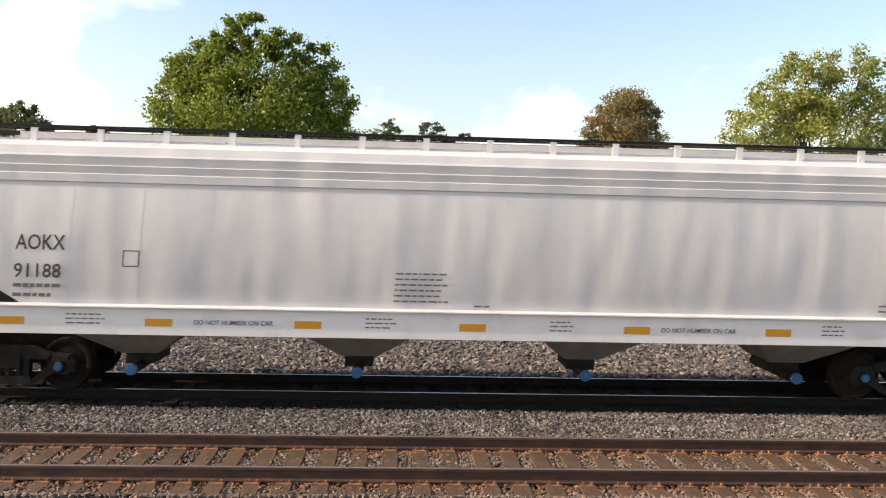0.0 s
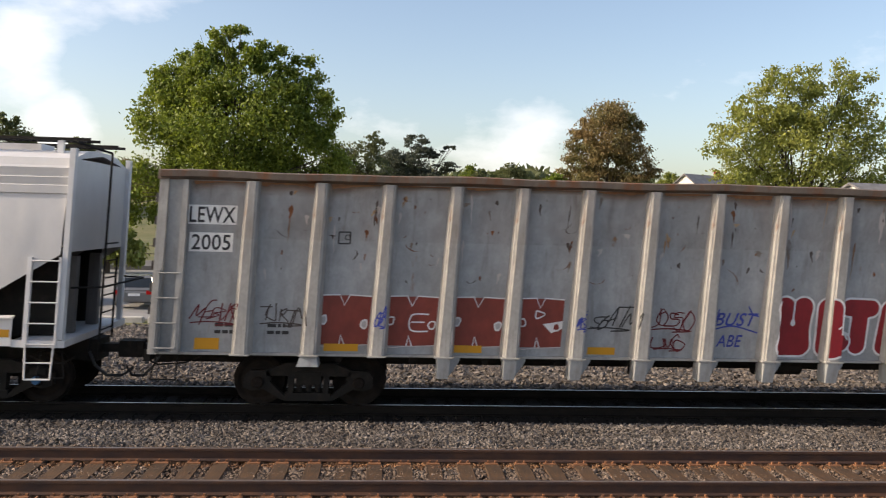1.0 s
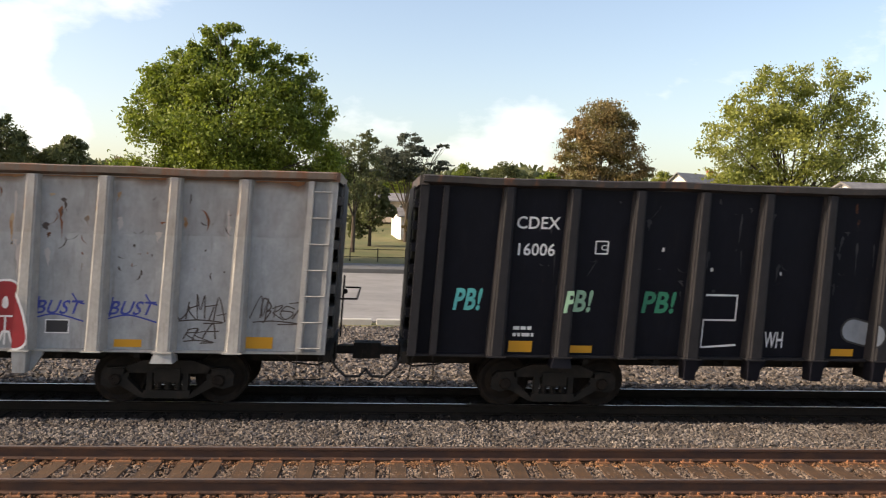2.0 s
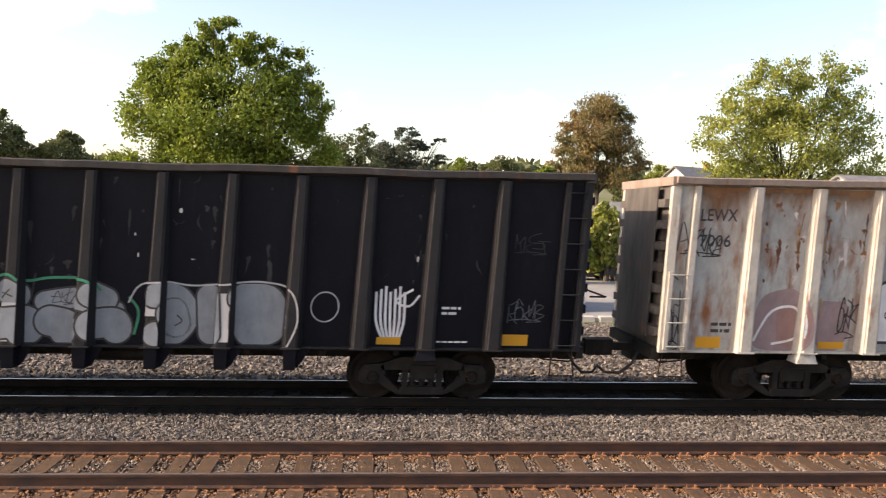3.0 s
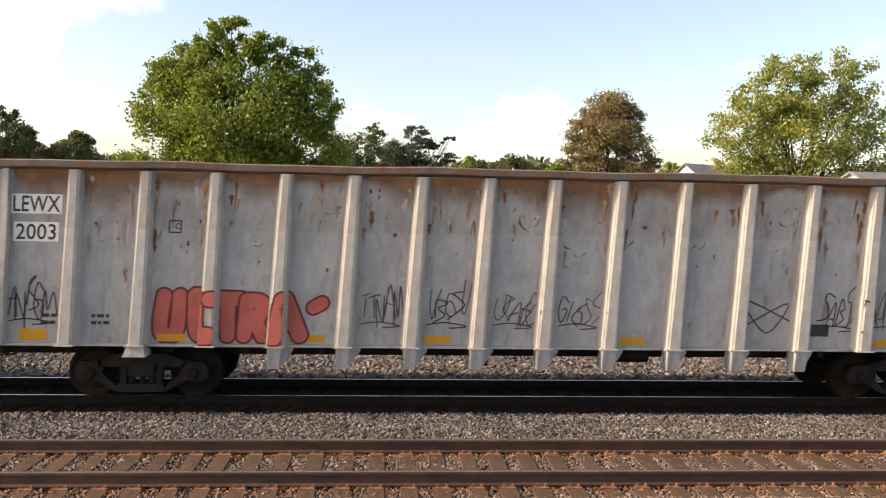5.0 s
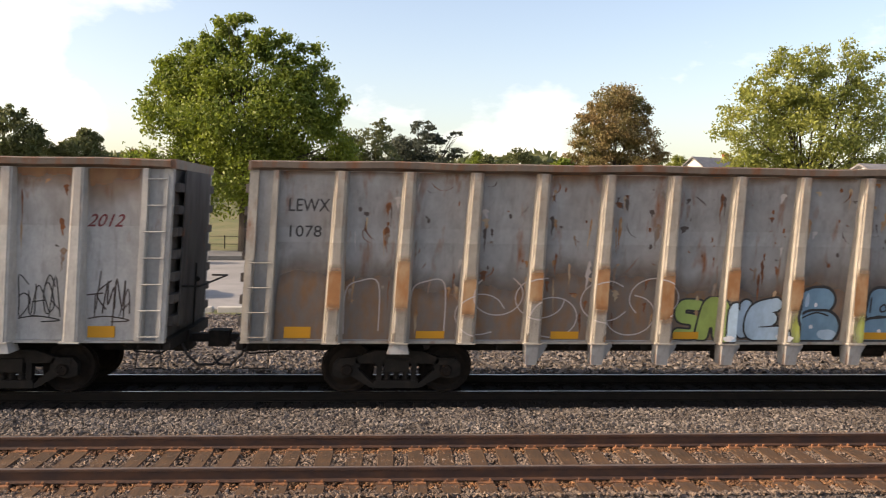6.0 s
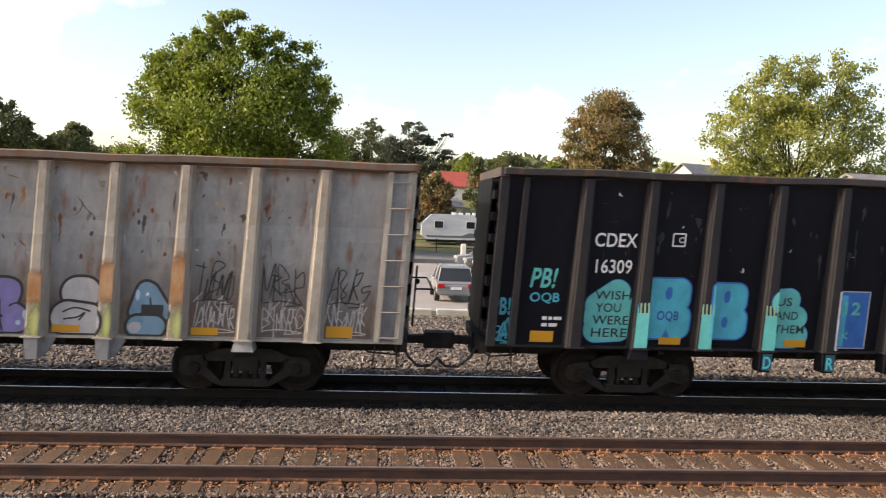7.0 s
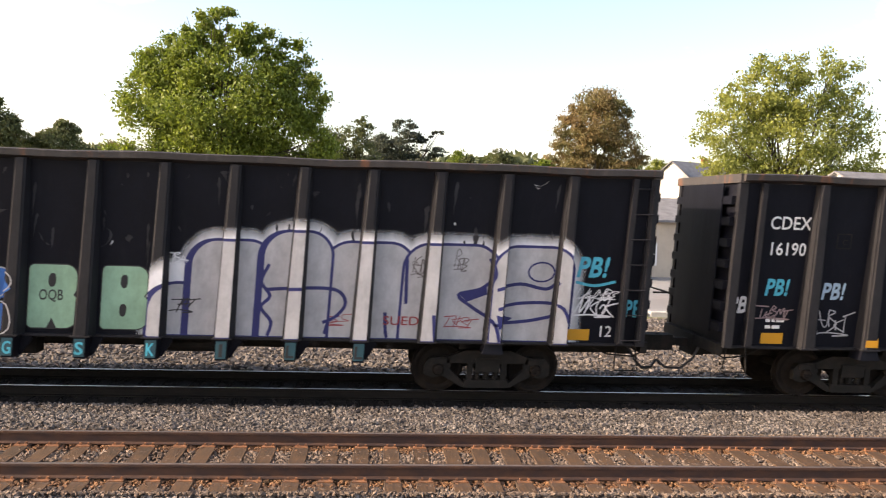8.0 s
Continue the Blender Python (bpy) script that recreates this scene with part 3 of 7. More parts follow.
# ---- running gear ----
def truck(parent, x, cap):
    """A three-piece freight truck: bolster, two side frames, springs, two wheelsets that turn."""
    bm = B()
    box(bm, -0.22, 0.22, -1.12, 1.12, 0.42, 0.66)
    tr = part("truck", bm, M_IRON, parent, "dark cast-steel freight truck")
    tr.matrix_basis = pose(x, 0, 0)
    for s in (-1, 1):
        bm = B()
        # cast frame: rim and struts around the open windows
        prism(bm, [(-1.14, 0.36), (-0.98, 0.30), (-0.72, 0.36), (-0.66, 0.52), (-0.72, 0.68), (-1.05, 0.66), (-1.14, 0.56)], "y", -0.07, 0.07)
        prism(bm, [(0.72, 0.36), (0.98, 0.30), (1.14, 0.36), (1.14, 0.56), (1.05, 0.66), (0.72, 0.68), (0.66, 0.52)], "y", -0.07, 0.07)
        prism(bm, [(-0.74, 0.57), (0.74, 0.57), (0.74, 0.68), (0.42, 0.80), (-0.42, 0.80), (-0.74, 0.68)], "y", -0.07, 0.07)
        prism(bm, [(-0.40, 0.13), (0.40, 0.13), (0.40, 0.27), (-0.40, 0.27)], "y", -0.09, 0.09)
        for k in (-1, 1):
            o = [(0.33 * k, 0.14), (0.45 * k, 0.14), (0.80 * k, 0.34), (0.80 * k, 0.46), (0.70 * k, 0.48)]
            prism(bm, o if k > 0 else o[::-1], "y", -0.075, 0.075)
            o = [(0.26 * k, 0.24), (0.36 * k, 0.24), (0.36 * k, 0.60), (0.26 * k, 0.60)]
            prism(bm, o if k > 0 else o[::-1], "y", -0.075, 0.075)
        fr = part("side_frame", bm, M_IRON, tr)
        fr.matrix_basis = pose(0, s * 1.0, 0)
        for k in (-0.17, 0, 0.17):
            coil = B()
            rings = [[coil.verts.new((k + r * math.cos(a), s * 1.0 + r * math.sin(a), z)) for a in [2 * math.pi * i / 9 for i in range(9)]]
                     for j in range(6) for z, r in ((0.28 + j * 0.05, 0.062), (0.308 + j * 0.05, 0.062), (0.312 + j * 0.05, 0.05), (0.326 + j * 0.05, 0.05))]
            for lo, hi in zip(rings, rings[1:]):
                for i in range(9):
                    coil.faces.new((lo[i], lo[(i + 1) % 9], hi[(i + 1) % 9], hi[i]))
            part("spring", coil, M_IRON, tr)
        for k in (-0.889, 0.889):
            bm = B()
            box(bm, k - 0.14, k + 0.14, s * 1.0 - 0.1, s * 1.0 + 0.1, 0.55, 0.65)
            part("bearing_adapter", bm, M_IRON, tr)
    sets = []
    for k in (-0.889, 0.889):
        bm = B()
        prof = [(-1.14, 0.05), (-1.14, 0.085), (-1.10, 0.105), (-0.93, 0.115), (-0.92, 0.075), (-0.80, 0.09), (-0.80, 0.20), (-0.775, 0.34), (-0.80, 0.40), (-0.80, 0.452), (-0.79, 0.457),
                (-0.69, 0.465), (-0.69, 0.490), (-0.66, 0.487), (-0.655, 0.40), (-0.70, 0.33), (-0.70, 0.20), (-0.66, 0.10), (-0.60, 0.09)]
        lathe(bm, prof + [(-y, r) for y, r in prof[::-1]])
        for side in (-1, 1):
            for a in (0, 2.1, 4.2):
                tube(bm, (0.05 * math.cos(a), side * 1.13, 0.05 * math.sin(a)), (0.05 * math.cos(a), side * 1.165, 0.05 * math.sin(a)), 0.018, 6)
        ws = part("wheelset", bm, M_WHEEL, tr, smooth=False)
        ws.matrix_basis = pose(k, 0, 0.457)
        if cap:
            bm = B()
            lathe(bm, [(-1.175, 0.03), (-1.175, 0.07), (-1.13, 0.085), (-1.12, 0.085)], 14)
            part("bearing_cap", bm, cap, ws)
        sets.append((ws, k))
    return sets


def coupler(parent, x, s):
    bm = B()
    box(bm, min(x, x + s * 0.62), max(x, x + s * 0.62), -0.09, 0.09, 0.80, 0.95)
    o = [(x + s * 0.52, -0.16), (x + s * 0.86, -0.17), (x + s * 0.88, -0.05), (x + s * 0.72, 0.0), (x + s * 0.86, 0.08), (x + s * 0.80, 0.18), (x + s * 0.52, 0.16)]
    prism(bm, o if s > 0 else o[::-1], "z", 0.72, 1.02)
    box(bm, min(x - s * 0.05, x + s * 0.2), max(x - s * 0.05, x + s * 0.2), -0.32, 0.32, 0.66, 1.06)
    part("coupler", bm, M_IRON, parent)
    bm = B()
    pipe(bm, [(x + s * 0.1, -0.45, 0.86), (x + s * 0.22, -0.48, 0.62), (x + s * 0.42, -0.40, 0.42), (x + s * 0.66, -0.25, 0.40), (x + s * 0.80, -0.1, 0.52)], 0.026)
    part("air_hose", bm, M_HOSE, parent)
    bm = B()
    pipe(bm, [(x - s * 0.9, -1.1, 0.98), (x - s * 0.5, -1.15, 0.80), (x - s * 0.05, -1.25, 0.78), (x + s * 0.15, -1.3, 0.9)], 0.016)
    pipe(bm, [(x - s * 0.05, -1.35, 1.0), (x + s * 0.02, -1.40, 0.55), (x - s * 0.42, -1.42, 0.55), (x - s * 0.40, -1.36, 1.0)], 0.014)
    part("sill_step", bm, M_IRON, parent)


WHEELS, CARS = [], []
# rusty end sheets, base colour also lowered for the shade between cars
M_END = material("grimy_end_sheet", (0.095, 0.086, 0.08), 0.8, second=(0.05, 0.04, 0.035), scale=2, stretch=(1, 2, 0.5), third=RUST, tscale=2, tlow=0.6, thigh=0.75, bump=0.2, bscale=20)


def ladder(parent, x0, x1, z0, z1, rungs, y, mat):
    bm = B()
    box(bm, x0 - 0.035, x0 + 0.035, y - 0.055, y + 0.015, z0, z1)
    box(bm, x1 - 0.02, x1 + 0.02, y - 0.04, y + 0.015, z0, z1)
    for k in range(rungs):
        z = z0 + 0.06 + (z1 - z0 - 0.12) * k / (rungs - 1)
        tube(bm, (x0, y - 0.05, z), (x1, y - 0.05, z), 0.013, 6)
    return part("ladder", bm, mat, parent)


def gondola(slot, label, body, post_mat, chord, low_ladder=True, chord_sag=0.0, ladder_mat=None):
    """High-sided gondola for coal or refuse: bays of sheet between fifteen tapering posts a side."""
    car = tagged(new("gondola_car"), label, "freight car", "cars of the freight train")
    half = 9.70
    edges = [-half + 0.04, U(-0.95)] + [U(k) for k in range(15)] + [U(14.95), half - 0.04]
    for s in (1, -1):
        for a, b in zip(edges, edges[1:]):
            bm = B()
            y0, y1, th = PANEL_LOW, PANEL_TOP, 0.02
            hexa(bm, [(a, y0, Z_LOW), (b, y0, Z_LOW), (b, y0 + th, Z_LOW), (a, y0 + th, Z_LOW)], [(a, y1, Z_TOP), (b, y1, Z_TOP), (b, y1 + th, Z_TOP), (a, y1 + th, Z_TOP)])
            p = part("side_panel", bm, body, car)
            if s < 0:
                p.matrix_basis = pose(0, 0, 0, 0, 0, 180)
        kinds = {}
        for k in range(15):
            kind = "bolster" if k in (1, 13) else "short" if k in (0, 2, 12, 14) else "long"
            m = pose(U(k), 0, 0) if s > 0 else pose(-U(k), 0, 0, 0, 0, 180)
            if kind in kinds:
                twin(kinds[kind], m, car)
                continue
            if (kind, post_mat.name) in POSTS:
                ob = new("side_post", POSTS[kind, post_mat.name])
                ob.parent, ob.matrix_basis = car, m
                kinds[kind] = ob
                continue
            bm = B()
            yb = PANEL_LOW + 0.01
            hexa(bm, [(-0.118, FACE, Z_LOW), (0.118, FACE, Z_LOW), (0.185, yb, Z_LOW), (-0.185, yb, Z_LOW)],
                 [(-0.088, FACE, Z_TOP), (0.088, FACE, Z_TOP), (0.125, PANEL_TOP + 0.01, Z_TOP), (-0.125, PANEL_TOP + 0.01, Z_TOP)])
            bmesh.ops.bevel(bm, geom=[e for e in bm.edges if all(v.co.y < FACE + 0.001 for v in e.verts) and abs(e.verts[0].co.z - e.verts[1].co.z) > 1],
                            offset=0.03, segments=3, affect="EDGES")
            ob = part("side_post", bm, post_mat, car)
            ob.matrix_basis = m
            kinds[kind] = ob
            POSTS[kind, post_mat.name] = ob.data
        feet = {}
        for k in range(15):
            kind = "bolster" if k in (1, 13) else "short" if k in (0, 2, 12, 14) else "long"
            m = pose(U(k), 0, 0) if s > 0 else pose(-U(k), 0, 0, 0, 0, 180)
            for nm in ("foot_plate", "post_leg", "gusset"):
                if nm != "foot_plate" and kind == "short" or nm == "gusset" and kind == "bolster":
                    continue
                if (nm, kind) in feet:
                    twin(feet[nm, kind], m, car)
                    continue
                bm = B()
                if nm == "foot_plate":
                    box(bm, -0.165, 0.165, FACE - 0.03, PANEL_LOW + 0.01, Z_LOW - 0.025, Z_LOW - 0.001)
                elif nm == "gusset":
                    o = [(0.10, 0.66), (0.14, 0.66), (0.30, 0.93), (0.30, 1.0), (0.10, 1.0)]
                    prism(bm, o, "y", -1.36, -1.30)
                elif kind == "long":
                    hexa(bm, [(-0.098, FACE + 0.05, 0.64), (0.098, FACE + 0.05, 0.64), (0.098, -1.25, 0.64), (-0.098, -1.25, 0.64)],
                         [(-0.115, FACE, Z_LOW - 0.028), (0.115, FACE, Z_LOW - 0.028), (0.115, -1.25, Z_LOW - 0.028), (-0.115, -1.25, Z_LOW - 0.028)])
                else:
                    hexa(bm, [(-0.19, FACE + 0.0, 0.83), (0.19, FACE + 0.0, 0.83), (0.19, -1.2, 0.83), (-0.19, -1.2, 0.83)],
                         [(-0.14, FACE + 0.03, Z_LOW - 0.028), (0.14, FACE + 0.03, Z_LOW - 0.028), (0.14, -1.2, Z_LOW - 0.028), (-0.14, -1.2, Z_LOW - 0.028)])
                feet[nm, kind] = part(nm, bm, body if nm != "foot_plate" else post_mat, car)
                feet[nm, kind].matrix_basis = m
        for k in (-0.95, 14.95):
            bm = B()
            hexa(bm, [(-0.06, FACE + 0.08, Z_LOW), (0.06, FACE + 0.08, Z_LOW), (0.06, PANEL_LOW, Z_LOW), (-0.06, PANEL_LOW, Z_LOW)],
                 [(-0.045, FACE + 0.03, Z_TOP), (0.045, FACE + 0.03, Z_TOP), (0.045, PANEL_TOP, Z_TOP), (-0.045, PANEL_TOP, Z_TOP)])
            p = part("corner_post", bm, post_mat, car)
            p.matrix_basis = pose(U(k), 0, 0) if s > 0 else pose(-U(k), 0, 0, 0, 0, 180)
        # top chord with its flange, gently uneven from years of loading
        bm = B()
        n = 34
        prof = [(-1.62, 4.02), (-1.43, 3.97), (-1.36, 3.98), (-1.36, 4.10), (-1.40, 4.14), (-1.60, 4.14), (-1.635, 4.12)]
        rings = []
        for i in range(n + 1):
            x = -half + 2 * half * i / n
            dz = 0.010 * math.sin(x * 1.3 + slot) + 0.008 * math.sin(x * 2.9 + 2 * slot) - chord_sag * math.exp(-((x - 2.2) / 0.35) ** 2)
            dy = 0.012 * math.sin(x * 0.9 + 3 * slot)
            rings.append([bm.verts.new((x, y + dy, z + dz)) for y, z in prof])
        for a, b in zip(rings, rings[1:]):
            for i in range(len(prof)):
                bm.faces.new((a[i], a[(i + 1) % len(prof)], b[(i + 1) % len(prof)], b[i]))
        bm.faces.new(rings[0][::-1])
        bm.faces.new(rings[-1])
        p = part("top_chord", bm, chord, car)
        if s < 0:
            p.matrix_basis = pose(0, 0, 0, 0, 0, 180)
        bm = B()
        box(bm, -half, half, -1.40, -1.30, 0.985, Z_LOW - 0.002)
        p = part("side_sill", bm, post_mat, car)
        if s < 0:
            p.matrix_basis = pose(0, 0, 0, 0, 0, 180)
    for s in (-1, 1):
        bm = B()
        xe = s * half
        box(bm, min(xe, xe - s * 0.03), max(xe, xe - s * 0.03), -1.40, 1.40, 1.05, 4.0)
        end_mat = body if body.name.startswith("black") else M_END
        part("end_wall", bm, end_mat, car)
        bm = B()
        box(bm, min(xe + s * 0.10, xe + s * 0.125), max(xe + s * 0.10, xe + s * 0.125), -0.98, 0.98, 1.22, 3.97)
        part("end_plate", bm, end_mat, car)
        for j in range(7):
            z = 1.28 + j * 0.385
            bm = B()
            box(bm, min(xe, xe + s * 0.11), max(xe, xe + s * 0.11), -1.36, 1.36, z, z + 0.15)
            part("end_rib", bm, end_mat, car)
        for y in (-1.44, 1.44):
            bm = B()
            box(bm, min(xe - s * 0.12, xe + s * 0.03), max(xe - s * 0.12, xe + s * 0.03), y - 0.07, y + 0.07, 1.0, 4.05)
            part("end_post", bm, post_mat, car)
        bm = B()
        box(bm, min(xe - s * 0.1, xe + s * 0.06), max(xe - s * 0.1, xe + s * 0.06), -1.55, 1.55, 3.98, 4.14)
        part("end_chord", bm, chord, car)
        bm = B()
        box(bm, min(xe, xe + s * 0.12), max(xe, xe + s * 0.12), -1.4, 1.4, 0.86, 1.06)
        part("end_sill", bm, M_IRON, car)
        coupler(car, xe - s * 0.04, s)
        WHEELS.append((slot, truck(car, s * 6 * POST, M_BLUECAP if slot == 0 else None)))
    bm = B()
    box(bm, -half + 0.05, half - 0.05, -1.30, 1.30, 0.95, 1.06)
    box(bm, -half, half, -0.33, 0.33, 0.68, 0.95)
    for k in range(-5, 6):
        box(bm, k * 1.3 - 0.05, k * 1.3 + 0.05, -1.25, 1.25, 0.86, 0.96)
    part("underframe", bm, M_IRON, car)
    bm = B()
    tube(bm, (1.2, -0.8, 0.80), (2.1, -0.8, 0.80), 0.14, 12)
    part("brake_reservoir", bm, M_IRON, car)
    bm = B()
    box(bm, -1.15, -0.9, -1.05, -0.7, 0.62, 0.95)
    part("brake_valve", bm, M_IRON, car)
    lm = ladder_mat or post_mat
    ladder(car, U(14.95), half - 0.06, Z_LOW + 0.02, 3.86, 7, FACE + 0.1, lm)
    if low_ladder:
        ladder(car, -half + 0.06, U(-0.95), Z_LOW + 0.02, 2.45, 4, FACE + 0.1, lm)
    # brake wheel and platform on the trailing end
    bm = B()
    lathe(bm, [(-0.9, 0.02), (-0.9, 0.05), (-0.88, 0.05), (-0.88, 0.02)], 10, (half + 0.25, 0.6, 2.0))
    pipe(bm, [(half + 0.22, -0.3, 1.15), (half + 0.22, -0.3, 2.3)], 0.02)
    pipe(bm, [(half + 0.2, -1.2, 1.95), (half + 0.5, -1.2, 1.95), (half + 0.5, 1.2, 1.95), (half + 0.2, 1.2, 1.95)], 0.018)
    part("grab_iron", bm, M_IRON, car)
    CARS.append((slot, car))
    return car


POSTS = {}


def reflectors(car, spots):
    for u, w in spots:
        plate(U(u), U(u) + w, Z_LOW + 0.04, Z_LOW + (0.24 if u < 0.5 or u > 13.5 else 0.17), M_YELLOW, car, 0.012, name="reflector", label="yellow reflective plate")


def marks(car, x0, top, bottom, mat, backs=None, height=0.27, drop=0.0):
    """Reporting letters and number."""
    if backs:
        plate(x0 - 0.03, x0 + 0.80, 3.23, 3.23 + height + 0.06, backs, car, 0.004, name="stencil_patch")
        plate(x0 + 0.02, x0 + 0.76, 2.76, 2.76 + height + 0.06, backs, car, 0.004, name="stencil_patch")
    word(top, x0, x0 + 0.77, 3.26 - drop, 3.26 - drop + height, mat, car, 0.012, 0.008)
    word(bottom, x0 + 0.06, x0 + 0.72, 2.79 - drop, 2.79 - drop + height, mat, car, 0.012, 0.008)


def sprays(name, color):
    return material(name, color, 0.5, second=tuple(c * 0.72 for c in color), scale=4, stretch=(1, 1, 0.6), low=0.4, high=0.75, bump=0.1, bscale=26, mottle=0.09)


G_RED = sprays("red_spray", (0.27, 0.010, 0.018))
G_BRICK = sprays("faded_red_spray", (0.22, 0.04, 0.028))
G_CORAL = sprays("coral_spray", (0.50, 0.115, 0.09))
G_WHITE = sprays("white_spray", (0.74, 0.73, 0.74))
G_BLUE = sprays("dark_blue_spray", (0.03, 0.05, 0.30))
G_SILVER = sprays("silver_spray", (0.45, 0.44, 0.45))
G_BLACK = sprays("black_spray", (0.02, 0.02, 0.022))
G_CYAN = sprays("cyan_spray", (0.05, 0.42, 0.55))
G_TEAL = sprays("turquoise_spray", (0.10, 0.50, 0.48))
G_MINT = sprays("mint_spray", (0.30, 0.50, 0.34))
G_LIME = sprays("lime_spray", (0.28, 0.38, 0.10))
G_STEEL = sprays("steel_blue_spray", (0.16, 0.29, 0.40))
G_PALEBLUE = sprays("pale_blue_spray", (0.42, 0.56, 0.68))
G_PURPLE = sprays("purple_spray", (0.21, 0.18, 0.42))
G_MAUVE = sprays("faded_mauve_spray", (0.285, 0.20, 0.205))
G_PINK = sprays("washed_out_red_spray", (0.29, 0.165, 0.15))
G_GREEN = sprays("green_spray", (0.02, 0.22, 0.12))
G_DULLSILVER = sprays("dull_silver_spray", (0.23, 0.25, 0.28))
G_PALELIME = sprays("pale_lime_spray", (0.36, 0.40, 0.20))
G_NAVY = sprays("navy_spray", (0.018, 0.022, 0.13))
G_REDTAG = sprays("dull_red_spray", (0.30, 0.03, 0.035))
G_FOOT = sprays("dull_teal_spray", (0.015, 0.07, 0.09))
G_SHOP = sprays("azure_spray", (0.02, 0.14, 0.46))


# ---- thin paint and stains ----
def soft_paint(name, color, second, grain=9.0, low=0.17, high=1.05):
    """Paint or rust that lies thinner and thinner towards its rim, by the share called cover."""
    m = material(name, color, 0.75, second=second, scale=3, stretch=(1.5, 1.5, 0.6), low=0.4, high=0.65, mottle=0.08)
    n, l = m.node_tree.nodes, m.node_tree.links
    share, grainy, total, ramp, clear, both = (n.new("ShaderNode" + k) for k in ("Attribute", "TexNoise", "Math", "MapRange", "BsdfTransparent", "MixShader"))
    share.attribute_name = "cover"
    grainy.inputs["Scale"].default_value, grainy.inputs["Detail"].default_value = grain, 6.0
    co, mp = n.new("ShaderNodeTexCoord"), n.new("ShaderNodeMapping")
    mp.inputs["Scale"].default_value = (1.0, 1.0, 0.45)
    l.new(co.outputs["Object"], mp.inputs[0])
    l.new(mp.outputs[0], grainy.inputs[0])
    total.operation = "MULTIPLY_ADD"
    total.inputs[1].default_value = 0.35
    l.new(grainy.outputs[0], total.inputs[0])
    l.new(share.outputs["Fac"], total.inputs[2])
    ramp.inputs[1].default_value, ramp.inputs[2].default_value = low, high
    l.new(total.outputs[0], ramp.inputs[0])
    l.new(ramp.outputs[0], both.inputs[0])
    l.new(clear.outputs[0], both.inputs[1])
    l.new(n["Principled BSDF"].outputs[0], both.inputs[2])
    l.new(both.outputs[0], n["Material Output"].inputs[0])
    return m


def set_cover(ob, share):
    co = np.array([v.co[:] for v in ob.data.vertices])
    ob.data.attributes.new("cover", "FLOAT", "POINT").data.foreach_set("value", np.clip(share(co[:, 0], co[:, 2]), 0, 1).astype(np.float32))
    return ob


def stain(car, x0, x1, z0, z1, mat, share, name, label="", lift=0.0022, cell=0.08):
    """A sheet of stain on the car's side; share(x, z) says how thickly it covers."""
    nx, nz = max(2, int((x1 - x0) / cell)), max(2, int((z1 - z0) / cell))
    verts = [(x0 + (x1 - x0) * i / nx, z0 + (z1 - z0) * j / nz) for j in range(nz + 1) for i in range(nx + 1)]
    faces = [(j * (nx + 1) + i, j * (nx + 1) + i + 1, (j + 1) * (nx + 1) + i + 1, (j + 1) * (nx + 1) + i) for j in range(nz) for i in range(nx)]
    return set_cover(lay(name, verts, faces, mat, car, lift, label=label), share)


def rim_rust(car, mat, depth, uneven, seed, amount=1.0):
    """Rust washed down from the top chord, deeper in some bays than in others."""
    r = random.Random(seed)
    p = [r.uniform(0, 6.28) for _ in range(4)]

    def share(x, z):
        deep = depth * (1 + uneven * (0.6 * np.sin(x * 0.7 + p[0]) + 0.5 * np.sin(x * 2.3 + p[1]) + 0.35 * np.sin(x * 5.1 + p[2])))
        return amount * (1 - (3.98 - z) / np.maximum(deep, 0.05)) * (np.abs((x / POST + 0.5) % 1 - 0.5) > 0.11)
    stain(car, U(-0.9), U(14.9), 3.0, 3.97, mat, share, "rust_stain", "orange rust washed down from the rim", 0.0018)


